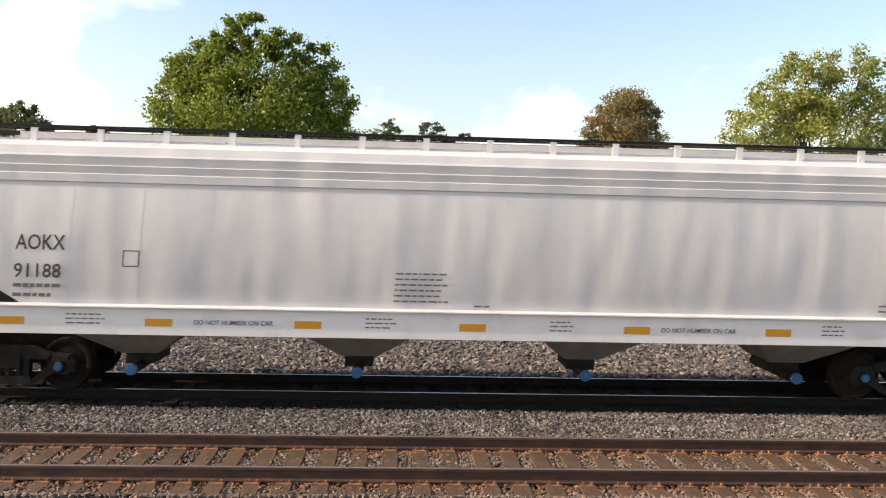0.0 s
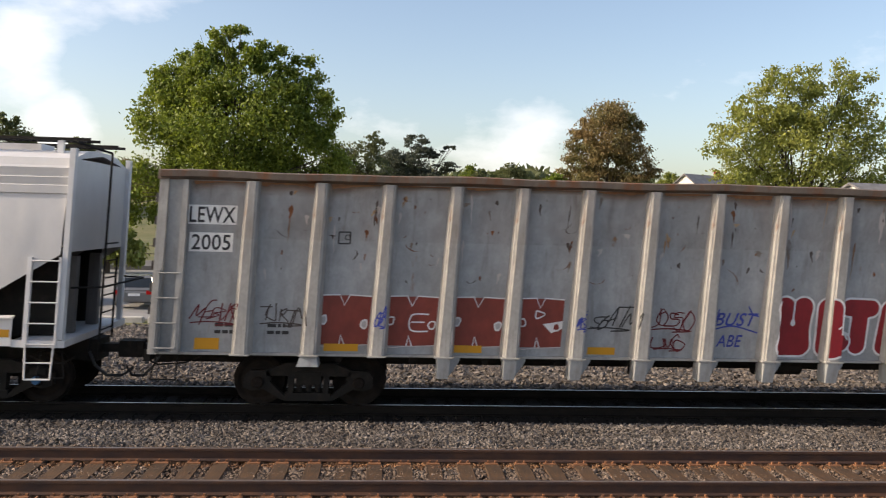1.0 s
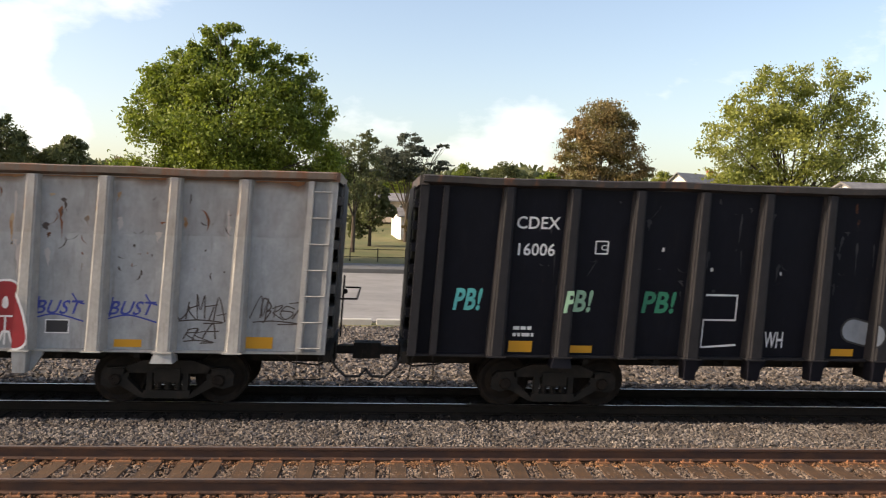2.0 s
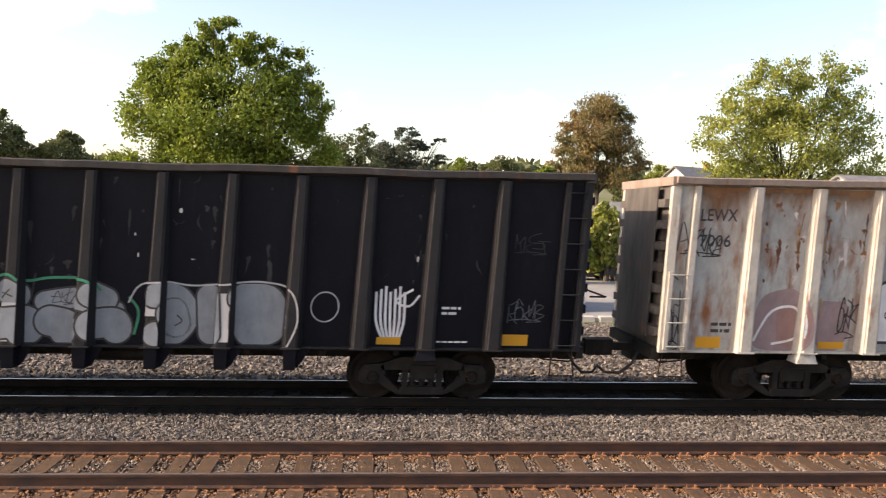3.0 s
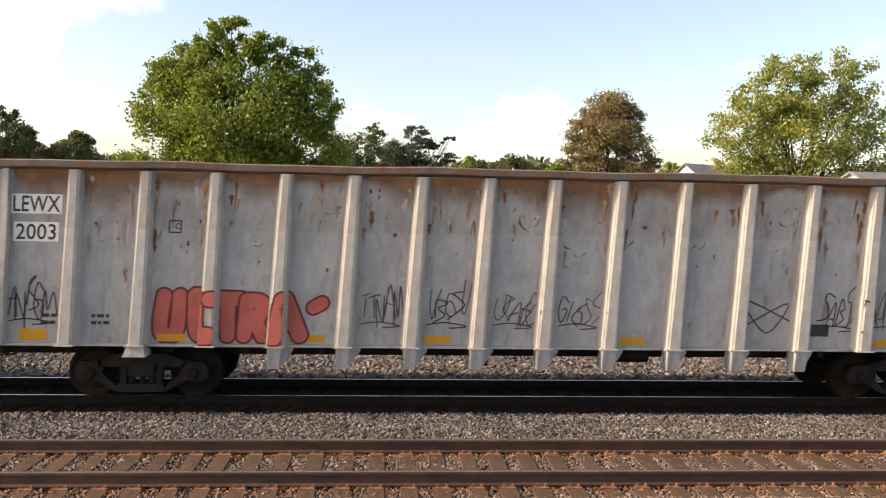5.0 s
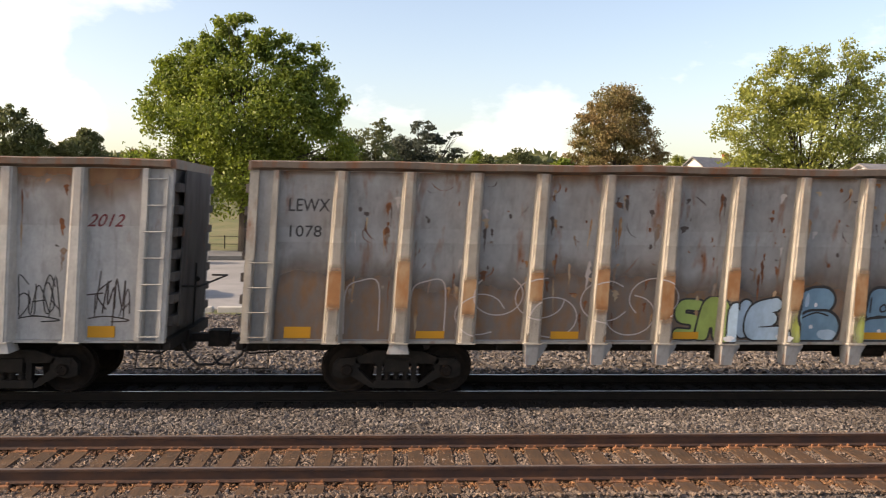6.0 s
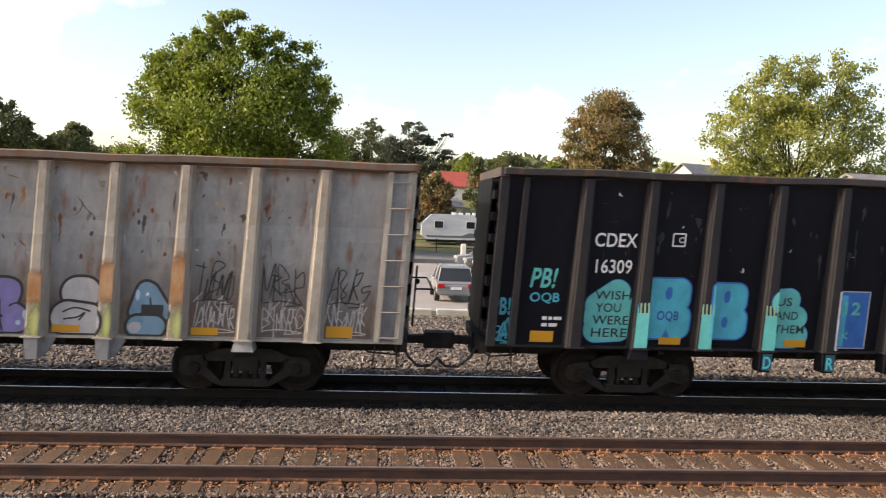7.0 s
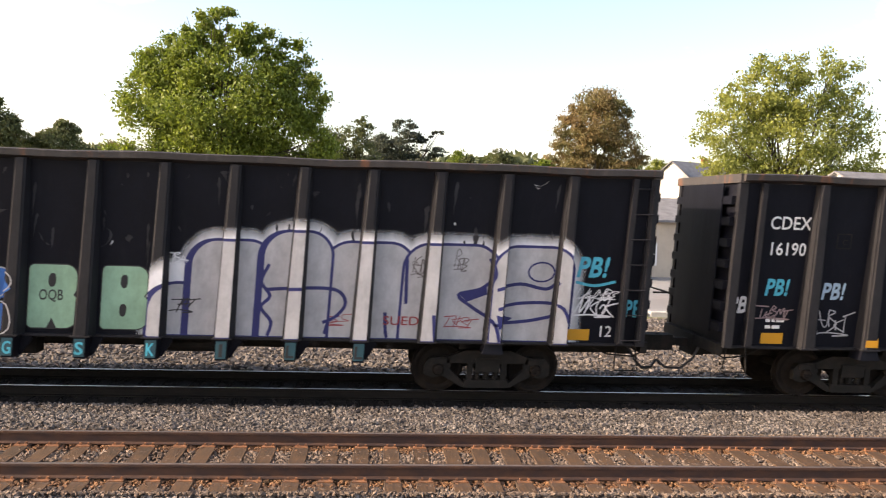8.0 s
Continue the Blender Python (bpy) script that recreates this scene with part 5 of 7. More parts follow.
# black gondolas
P_K, P_KP = car_paint("black_paint", (0.0060, 0.0064, 0.0105), 0.02, 4.0, (0.016, 0.015, 0.016), 0.12), car_paint("black_post_paint", (0.021, 0.0205, 0.0235), 0.03, 5.0, (0.036, 0.033, 0.033), 0.15)
P_KC = car_paint("dark_chord", (0.045, 0.04, 0.039), 0.15, 6.0)
S_SCUFF = material("pale_worn_tag", (0.11, 0.115, 0.13), 0.8, second=(0.05, 0.05, 0.06), scale=9, low=0.4, high=0.6)
S_DUST = material("grey_scuff_on_black", (0.030, 0.030, 0.034), 0.8, second=(0.014, 0.014, 0.017), scale=6, stretch=(1, 1, 0.5), low=0.4, high=0.6)
car = gondola(2, "black gondola car with silver graffiti bubble letters", P_K, P_KP, P_KC, False)
marks(car, U(0.16), "CDEX", "16006", M_WHITE, None, 0.22)
consist_box(car, 1.4, 2.85, M_WHITE, 0.22)
reflectors(car, [(0.2, 0.42), (1.15, 0.4), (5.3, 0.42), (12.25, 0.42), (14.15, 0.46)])
stencils(car, M_WHITE, 0.25, 3)
for u, w, m in ((-0.7, 0.4, G_TEAL), (0.95, 0.45, G_MINT), (2.2, 0.5, G_GREEN)):
    word("PB!", U(u), U(u + w), 1.8, 2.2, m, car, 0.03, 0.006, name="graffiti_word", slant=0.05)
BUB = dict(fill=G_DULLSILVER, line=G_BLACK, parent=car, edge=0.035, label="silver sprayed bubble letter")
bubble([[(5.62, 1.55), (5.85, 1.48)]], 0.20, lift=0.004, **BUB)
bubble([[(6.92, 1.92), (7.02, 1.85)]], 0.22, lift=0.004, **BUB)
bubble([[(7.42, 1.75), (7.95, 1.82), (8.4, 1.6)]], 0.17, lift=0.005, **BUB)
bubble([[(6.78, 1.38), (7.15, 1.42), (7.2, 1.28)]], 0.25, lift=0.007, **BUB)
bubble([[(7.5, 1.42), (7.72, 1.36), (7.72, 1.26)]], 0.25, lift=0.010, **BUB)
bubble([[(8.1, 1.9), (8.28, 1.80)]], 0.19, lift=0.010, **BUB)
bubble([[(8.15, 1.38), (8.4, 1.4), (8.45, 1.3)]], 0.25, lift=0.013, **BUB)
bubble([[(9.02, 1.9), (9.3, 1.85), (9.45, 1.55), (9.3, 1.25), (9.05, 1.25)]], 0.20, lift=0.007, **BUB)
bubble([[(9.25, 1.6), (9.3, 1.4)]], 0.22, lift=0.0085, **BUB)
bubble([[(9.75, 1.88), (9.8, 1.25)]], 0.20, lift=0.010, **BUB)
bubble([[(10.25, 1.88), (10.6, 1.86), (10.72, 1.6), (10.68, 1.3), (10.35, 1.26), (10.3, 1.6)], [(10.5, 1.6), (10.5, 1.4)]], 0.22, lift=0.013, **BUB)
for k, z0, z1 in ((7, 1.1, 1.75), (9, 1.55, 1.98), (10, 1.12, 1.95)):
    plate(U(k - 0.1), U(k + 0.1), z0, z1, G_SILVER, car, 0.006, name="graffiti_block", label="bright silver patch on a post")
lines_on(car, G_GREEN, 0.045, [(6.3, 1.5), (6.32, 2.0), (6.6, 2.08)], [(6.72, 2.16), (6.95, 2.22), (7.15, 2.1), (7.5, 2.16), (8.0, 2.14), (8.2, 1.95)], [(8.6, 1.85), (8.75, 1.6), (8.7, 1.2)], lift=0.012)
lines_on(car, G_SILVER, 0.03, [(8.6, 1.75), (8.75, 2.05), (9.1, 2.12), (9.5, 2.06), (10.0, 2.1), (10.5, 2.14), (10.95, 2.0), (11.08, 1.5), (10.95, 1.05)], lift=0.018)
lines_on(car, G_BLACK, 0.022, [(6.85, 1.95), (7.05, 1.85)], [(6.9, 1.82), (7.0, 1.98)], [(9.3, 1.55), (9.38, 1.45), (9.28, 1.36)], lift=0.020)
scrawl(U(7.5), U(7.8), 1.75, 1.95, G_BLACK, car, 61, 4, 0.018), scrawl(U(10.3), U(10.65), 1.66, 1.86, G_BLACK, car, 62, 5, 0.018), scrawl(U(10.45), U(10.65), 1.28, 1.36, G_BLACK, car, 63, 3, 0.015)
for k in range(7):
    stroke([(U(12.2 + k * 0.07), 2.0 + 0.05 * (k % 3)), (U(12.22 + k * 0.07), 1.5), (U(12.32 + k * 0.045), 1.2)], 0.045, G_WHITE, car, 0.008)
stroke([(U(12.75), 2.05), (U(12.5), 1.85), (U(12.7), 1.75), (U(12.85), 1.95)], 0.04, G_WHITE, car)
stroke([(U(11.45) + 0.24 * math.cos(a), 1.72 + 0.26 * math.sin(a)) for a in [i * 0.6 for i in range(12)]], 0.022, G_SILVER, car, 0.008)
stroke([(U(3.2), 2.15), (U(3.7), 2.15), (U(3.7), 1.7), (U(3.2), 1.7), (U(3.2), 1.2), (U(3.75), 1.25)], 0.04, G_WHITE, car, smooth=False)
word("WH", U(4.2), U(4.5), 1.2, 1.5, G_WHITE, car, 0.01, name="graffiti_word")
scrawl(U(14.2), U(14.7), 1.55, 1.8, S_SCUFF, car, 71, 6, 0.02), scrawl(U(14.2), U(14.7), 2.75, 3.0, S_DUST, car, 72, 5, 0.02)
bars(U(13.2), U(13.5), 1.75, 2, M_WHITE, car, 0.045, 0.05), bars(U(13.1), U(13.7), 1.14, 1, M_WHITE, car, 0.03)
scratches(car, S_PALE, 13, 21), rust_runs(car, 50, 22, (S_DUST,), 2.2, 3.9), scratches(car, S_DUST, 60, 23)

# rust-stained white gondola with four B throw-ups
P_C, P_CP = car_paint("rust_stained_white_paint", (0.345, 0.345, 0.335), 0.235, 12.0), car_paint("cream_post_paint", (0.41, 0.385, 0.35), 0.14, 13.0)
P_CC = car_paint("orange_rust_chord", (0.24, 0.19, 0.16), 0.18, 14.0)
car = gondola(3, "rust-stained white gondola car with black and white graffiti", P_C, P_CP, P_CC, True, 0.07)
rim_rust(car, M_WASH, 0.30, 0.8, 3, 0.75)
word("LEWX", U(-0.84), U(-0.26), 3.36, 3.58, M_BLACK, car, 0.012), word("7006", U(-0.82), U(-0.33), 2.90, 3.12, M_BLACK, car, 0.012)
reflectors(car, [(-0.72, 0.46), (1.25, 0.5), (3.2, 0.5), (8.2, 0.46), (10.2, 0.46), (12.2, 0.46), (14.18, 0.36)])
stencils(car, M_BLACK, -0.5, 5)
for k, (a, fill, line) in enumerate(((2.17, G_WHITE, G_BLACK), (3.15, G_WHITE, G_BLACK), (4.16, G_BLACK, G_WHITE), (5.17, G_BLACK, G_WHITE))):
    fat_letter("R" if k in (0, 2) else "B", U(a + 0.02), U(a + 0.64), 1.22, 2.28 - 0.03 * k, fill, line, car, 0.055)
    if k in (0, 2):
        word("OQB", U(a + 0.12), U(a + 0.5), 1.58, 1.80, line, car, 0.012, 0.012, name="graffiti_word")
blob(U(0.6), 1.55, 0.5, 0.62, G_MAUVE, car, 0.004, 2.4, 0.06, 3), blob(U(1.45), 1.5, 0.32, 0.5, G_MAUVE, car, 0.004, 2.6, 0.05, 4)
blob(U(0.78), 1.5, 0.26, 0.42, G_PINK, car, 0.005, 3.0, 0.06, 8)
stroke([(U(0.2), 1.2), (U(0.45), 1.75), (U(0.85), 1.8), (U(0.9), 1.3), (U(0.5), 1.15)], 0.045, G_WHITE, car)
scrawl(U(-1.15), U(-0.5), 2.8, 3.15, G_BLACK, car, 80, 7), scrawl(U(1.5), U(1.8), 1.4, 2.0, G_BLACK, car, 81, 3), scrawl(U(-1.2), U(-0.98), 1.2, 2.0, G_BLACK, car, 82, 3)
for u, m in ((2.9, G_PALELIME), (3.9, G_PALELIME), (4.9, G_PALEBLUE), (5.9, G_PALEBLUE)):
    plate(U(u), U(u + 0.2), 1.04, 1.55, m, car, 0.005, name="paint_patch", label="pastel paint roller patch")
blob(U(8.5), 1.6, 0.42, 0.5, G_MAUVE, car, 0.004, 3.0, 0.05, 6), blob(U(9.5), 1.5, 0.42, 0.4, S_FADE, car, 0.004, 3.0, 0.05, 5), blob(U(10.5), 1.45, 0.40, 0.36, S_FADE, car, 0.004, 3.0, 0.06, 8)
fat_letter("R", U(8.18), U(8.78), 1.22, 2.08, G_PINK, S_HALO, car, 0.025, "washed-out red letter"), outlined("R", U(8.24), U(8.6), 1.28, 2.0, G_BRICK, S_HALO, car, 0.07, 0.02, "faded red-brown letter")
fat_letter("R", U(12.17), U(12.78), 1.12, 2.2, G_MAUVE, S_HALO, car, 0.05, "faded mauve letter"), fat_letter("B", U(13.2), U(13.8), 1.12, 2.2, G_MAUVE, S_HALO, car, 0.08, "faded mauve letter")
word("OQB", U(12.3), U(12.65), 1.5, 1.72, G_WHITE, car, 0.015, 0.010, name="graffiti_word")
word("BELIEVE", U(11.12), U(11.86), 1.06, 1.20, G_BLACK, car, 0.01, 0.008, name="graffiti_word")
plate(U(14.15), U(14.52), 1.32, 1.52, sprays("fluorescent_label", (0.40, 0.58, 0.04)), car, 0.006, name="data_label", label="bright green and yellow label")
bars(U(14.2), U(14.48), 1.50, 3, M_BLACK, car, 0.03, 0.03)
stroke([(U(14.14), 1.31), (U(14.14), 1.53), (U(14.53), 1.53), (U(14.53), 1.31), (U(14.14), 1.31)], 0.02, M_BLACK, car, 0.010, "label_frame", False), bars(U(14.2), U(14.5), 1.18, 1, M_BLACK, car, 0.02)
plate(U(11.2), U(11.54), 1.29, 1.53, M_WHITE, car, 0.006, name="data_label"), plate(U(11.215), U(11.525), 1.31, 1.51, M_BLACK, car, 0.008, name="data_label"), bars(U(11.24), U(11.5), 1.49, 2, M_WHITE, car, 0.05, 0.04)
scrawl(U(15.0), U(15.25), 1.65, 2.0, G_NAVY, car, 87, 4, 0.04), scrawl(U(15.0), U(15.25), 1.15, 1.5, G_NAVY, car, 88, 4, 0.04), scrawl(U(12.15), U(12.5), 1.4, 2.4, S_DARK, car, 89, 4, 0.015)
scrawl(U(8.95), U(9.7), 1.06, 1.3, G_BLACK, car, 86, 7)
rust_runs(car, 170, 102, (S_RUST, S_RUST, S_ORANGE, S_BROWN, S_DARK), 2.8, 3.95), rust_runs(car, 60, 105, (S_RUST, S_ORANGE, S_BROWN), 1.9, 3.2), rust_runs(car, 60, 107, (S_PALE, S_HALO), 2.4, 3.9), scratches(car, S_RUST, 120, 31), scratches(car, S_DARK, 80, 32)

# white gondola with coral letters
P_D, P_DP = car_paint("dull_white_paint", (0.34, 0.345, 0.345), 0.12, 22.0), car_paint("off_white_post_paint", (0.385, 0.372, 0.348), 0.08, 23.0)
car = gondola(4, "dull white gondola car with coral graffiti letters", P_D, P_DP, P_CHORD)
rim_rust(car, M_WASH, 0.44, 0.6, 4, 0.8)
marks(car, U(-0.87), "LEWX", "2003", M_BLACK, M_WHITE)
consist_box(car, 1.35, 2.95, M_BLACK, 0.2)
reflectors(car, [(-0.72, 0.46), (1.25, 0.5), (3.2, 0.6), (5.2, 0.46), (8.2, 0.46), (12.25, 0.4), (14.18, 0.46)])
CORAL = dict(fill=G_CORAL, line=G_WINE, parent=car, edge=0.036, label="coral bubble letter with dark red outline", floor=1.06)
bubble([[(1.33, 1.86), (1.30, 1.25), (1.52, 1.22), (1.56, 1.86)]], 0.12, lift=0.004, **CORAL)
bubble([[(1.80, 1.86), (1.84, 1.25), (2.02, 1.2)]], 0.145, lift=0.007, **CORAL)
bubble([[(2.02, 1.83), (2.45, 1.82)], [(2.26, 1.8), (2.28, 1.18)]], 0.12, lift=0.010, **CORAL)
bubble([[(2.54, 1.80), (2.52, 1.18)], [(2.56, 1.80), (2.76, 1.76), (2.72, 1.5), (2.58, 1.46)], [(2.68, 1.42), (2.80, 1.16)]], 0.12, lift=0.013, **CORAL)
bubble([[(3.08, 1.82), (2.98, 1.18)], [(3.10, 1.82), (3.34, 1.2)], [(3.04, 1.42), (3.2, 1.4)]], 0.135, lift=0.016, **CORAL)
bubble([[(3.52, 1.68), (3.64, 1.76)]], 0.11, lift=0.004, **CORAL)
lines_on(car, G_WINE, 0.022, [(3.02, 1.68), (3.14, 1.66)], [(3.08, 1.76), (3.08, 1.56)], [(1.44, 1.6), (1.45, 1.46)], lift=0.020)
word("2012", U(14.12), U(14.62), 2.98, 3.2, G_WINE, car, 0.008, 0.007, name="graffiti_tag", slant=0.08, label="dark red scrawled date")
for k, (u, m) in enumerate(((-0.9, G_BLACK), (4.2, S_DARK), (5.2, G_BLACK), (6.2, S_DARK), (7.2, S_DARK), (11.3, G_BLACK), (12.1, S_DARK), (13.15, G_BLACK), (14.15, S_DARK))):
    scrawl(U(u), U(u + 0.6), 1.45, 1.95, m, car, k + 90)
scrawl(U(-1.2), U(-0.95), 1.6, 1.8, G_BLACK, car, 98, 3)
stroke([(U(10.1), 1.4), (U(10.8), 1.85), (U(10.5), 1.3), (U(10.1), 1.9), (U(10.9), 1.5)], 0.03, S_DARK, car)
plate(U(11.2), U(11.5), 1.25, 1.47, M_BLACK, car, 0.006, name="data_label")
rust_runs(car, 36, 203, (S_ORANGE, S_RUST, S_ORANGE), 3.5, 3.95)
rust_runs(car, 55, 103, (S_ORANGE, S_RUST, S_BROWN)), rust_runs(car, 40, 109, (S_FADED, S_GRIME), 2.3, 3.9), scratches(car, S_RUST, 60, 41), scratches(car, S_DARK, 60, 42), stencils(car, M_BLACK, -0.42, 6), stencils(car, M_BLACK, 0.3, 7)

# grey gondola with orange rust and a row of cartoonish bubble letters
P_E, P_EP = car_paint("rusty_grey_paint", (0.27, 0.275, 0.28), 0.16, 33.0), car_paint("rusty_cream_post_paint", (0.325, 0.30, 0.262), 0.15, 34.0)
car = gondola(5, "grey gondola car with orange rust and blue and green graffiti", P_E, P_EP, P_CHORD)
rim_rust(car, M_WASH, 0.14, 0.8, 5, 0.55)
word("LEWX", U(-0.75), U(-0.15), 3.28, 3.50, M_BLACK, car, 0.006), word("1078", U(-0.72), U(-0.25), 2.84, 3.04, M_BLACK, car, 0.006)
reflectors(car, [(-0.72, 0.46), (1.25, 0.5), (3.3, 0.5), (5.2, 0.46), (8.2, 0.46), (10.2, 0.46), (12.2, 0.46), (14.18, 0.46)])
lines_on(car, S_FADED, 0.022, *[[(u, 1.15), (u, 1.9), (u + 0.2, 2.08), (u + 0.48, 2.04), (u + 0.52, 1.2)] for u in (0.16, 1.15)],
         *[[(u + 0.38 * math.cos(a), z + 0.36 * math.sin(a)) for a in [0.3 + 0.55 * i + ph for i in range(10)]] for u, z, ph in ((2.2, 1.5, 0), (2.45, 1.85, 2), (3.1, 1.8, 1), (3.3, 1.45, 4), (4.1, 1.75, 0.5), (4.5, 1.5, 2.5), (4.85, 1.8, 5))], lift=0.009)
M_WATER = soft_paint("brown_water_stain", (0.15, 0.125, 0.11), (0.20, 0.11, 0.055), 5.0, 0.1, 0.95)
M_POSTRUST = soft_paint("orange_post_rust", (0.30, 0.135, 0.05), (0.38, 0.24, 0.13), 8.0)
M_LIMEDUST = soft_paint("lime_overspray", (0.36, 0.40, 0.08), (0.40, 0.42, 0.20), 8.0)
stain(car, U(-0.9), U(14.9), 1.05, 2.75, M_WATER, lambda x, z: (0.5 + (2.08 + 0.12 * np.sin(x * 1.3) + 0.08 * np.sin(x * 4.1) - z) / 0.7) * np.clip(1.05 - (x / POST + 2.5) * 0.12, 0.28, 1.0) * (np.abs(((x / POST) + 0.5) % 1 - 0.5) > 0.1),
      "water_stain", "brown stain along the lower sheets")
for k in range(0, 13):
    mid, tall = 1.95 + 0.12 * math.sin(k * 2.3), 0.42 + 0.1 * math.sin(k * 1.7)
    stain(car, U(k) - 0.112, U(k) + 0.112, 1.15, 2.75, M_POSTRUST, lambda x, z, mid=mid, tall=tall: 1.25 * (1 - ((z - mid) / tall) ** 2), "rust_stain", "", 0.003, 0.05)
    if k > 5:
        stain(car, U(k) - 0.112, U(k) + 0.112, 1.05, 1.75, M_LIMEDUST, lambda x, z: 0.95 * (1 - ((z - 1.25) / 0.4) ** 2) - 0.6 * np.abs(x - U(round(x[0] / POST + 7)) - 0.05) / 0.11, "paint_patch", "", 0.0036, 0.05)
LIME = dict(fill=G_LIME, line=G_BLACK, parent=car, edge=0.034, label="lime green bubble letter", floor=1.06)
bubble([[(5.56, 1.68), (5.32, 1.68), (5.30, 1.47), (5.52, 1.40), (5.52, 1.17), (5.27, 1.17)]], 0.088, lift=0.004, **LIME)
bubble([[(5.64, 1.15), (5.72, 1.66), (5.86, 1.66), (5.92, 1.15)], [(5.7, 1.4), (5.9, 1.4)]], 0.115, lift=0.007, **LIME)
LIME.update(fill=G_PALEBLUE, label="pale blue bubble letter")
bubble([[(6.04, 1.15), (6.06, 1.65), (6.28, 1.2), (6.30, 1.68)]], 0.10, lift=0.010, **LIME)
bubble([[(6.76, 1.70), (6.46, 1.58), (6.44, 1.2), (6.82, 1.18)], [(6.5, 1.42), (6.7, 1.44)]], 0.12, lift=0.013, **LIME)
for u in (5.82, 6.74):
    blob(U(u + 0.16), 1.12, 0.10, 0.05, G_WHITE, car, 0.017, 2.0, 0.08, 2, "graffiti_mark")
# five fat figures, each on a dark outline with pale highlights
FIG = dict(line=G_BLACK, parent=car, edge=0.05, floor=1.06)
bubble([[(7.38, 1.78), (7.50, 1.78)], [(7.30, 1.74), (7.26, 1.5)]], 0.22, G_STEEL, lift=0.004, label="steel blue bubble letter", **FIG)
bubble([[(7.38, 1.28), (7.54, 1.28)]], 0.30, G_STEEL, lift=0.007, label="steel blue bubble letter", **FIG)
bubble([[(8.40, 1.83), (8.38, 1.55)], [(8.44, 1.83), (8.62, 1.52)]], 0.17, G_STEEL, lift=0.004, label="steel blue bubble letter", **FIG)
bubble([[(8.34, 1.22), (8.56, 1.24)]], 0.22, G_STEEL, lift=0.007, label="steel blue bubble letter", **FIG)
bubble([[(9.28, 1.88), (9.34, 1.2), (9.72, 1.22)], [(9.34, 1.82), (9.60, 1.80), (9.55, 1.5), (9.7, 1.36)]], 0.15, G_PURPLE, lift=0.004, label="purple bubble letter", **FIG)
bubble([[(10.54, 1.76), (10.64, 1.76)]], 0.26, G_SILVER, lift=0.004, label="pale silver bubble letter", **FIG)
bubble([[(10.42, 1.32), (10.70, 1.28)]], 0.28, G_SILVER, lift=0.007, label="pale silver bubble letter", **FIG)
bubble([[(11.52, 1.82), (11.42, 1.45)], [(11.56, 1.80), (11.76, 1.45)]], 0.15, G_STEEL, lift=0.004, label="steel blue bubble letter", **FIG)
bubble([[(11.42, 1.2), (11.66, 1.2)]], 0.18, G_STEEL, lift=0.007, label="steel blue bubble letter", **FIG)
lines_on(car, G_BLACK, 0.03, [(7.2, 1.46), (7.42, 1.56), (7.62, 1.5)], [(8.26, 1.44), (8.45, 1.5), (8.72, 1.42)], [(8.28, 1.84), (8.28, 1.56)], [(8.5, 1.72), (8.44, 1.66), (8.46, 1.58), (8.54, 1.62), (8.5, 1.72)],
         [(9.45, 1.62), (9.46, 1.3), (9.5, 1.08)], [(9.58, 1.5), (9.68, 1.56), (9.78, 1.5)], [(10.34, 1.42), (10.52, 1.5), (10.74, 1.44)], [(10.36, 1.30), (10.56, 1.34), (10.66, 1.42), (10.58, 1.28)], [(11.58, 1.7), (11.60, 1.55)], lift=0.013)
for u, z, rx, rz, m in ((7.26, 1.78, 0.04, 0.13, G_PALEBLUE), (7.40, 1.70, 0.03, 0.04, G_WHITE), (7.62, 1.16, 0.17, 0.10, G_PALEBLUE), (7.36, 1.30, 0.035, 0.04, G_WHITE), (8.62, 1.66, 0.12, 0.13, G_PALEBLUE), (8.46, 1.22, 0.035, 0.04, G_WHITE), (8.28, 1.14, 0.10, 0.06, G_SILVER),
                        (9.26, 1.42, 0.10, 0.13, G_PALEBLUE), (9.32, 1.68, 0.04, 0.05, G_PALEBLUE), (9.72, 1.22, 0.04, 0.045, G_PALEBLUE), (9.82, 1.36, 0.05, 0.09, G_PALEBLUE), (11.40, 1.74, 0.035, 0.1, G_PALEBLUE), (11.54, 1.76, 0.025, 0.03, G_WHITE), (11.38, 1.18, 0.11, 0.10, G_SILVER)):
    blob(U(u), z, rx, rz, m, car, 0.0115, 2.0, 0.05, int(u * 10), "graffiti_mark")
for k, u in enumerate((12.2, 13.2, 14.15)):
    scrawl(U(u), U(u + 0.55), 1.7, 2.15, G_BLACK, car, k + 120)
    scrawl(U(u), U(u + 0.6), 1.2, 1.6, G_SILVER, car, k + 130, 9, 0.02)
plate(U(11.46), U(11.78), 1.38, 1.58, M_BLACK, car, 0.014, name="data_label"), bars(U(11.50), U(11.74), 1.55, 2, M_WHITE, car, 0.03, 0.05)
rust_runs(car, 60, 104, (S_ORANGE, S_RUST, S_DARK)), rust_runs(car, 40, 110, (S_FADED, S_GRIME), 2.3, 3.9), rust_runs(car, 50, 106, (S_ORANGE, S_RUST, S_BROWN), 1.5, 2.6, 0, 7), scratches(car, S_RUST, 90, 51), scratches(car, S_DARK, 80, 52)

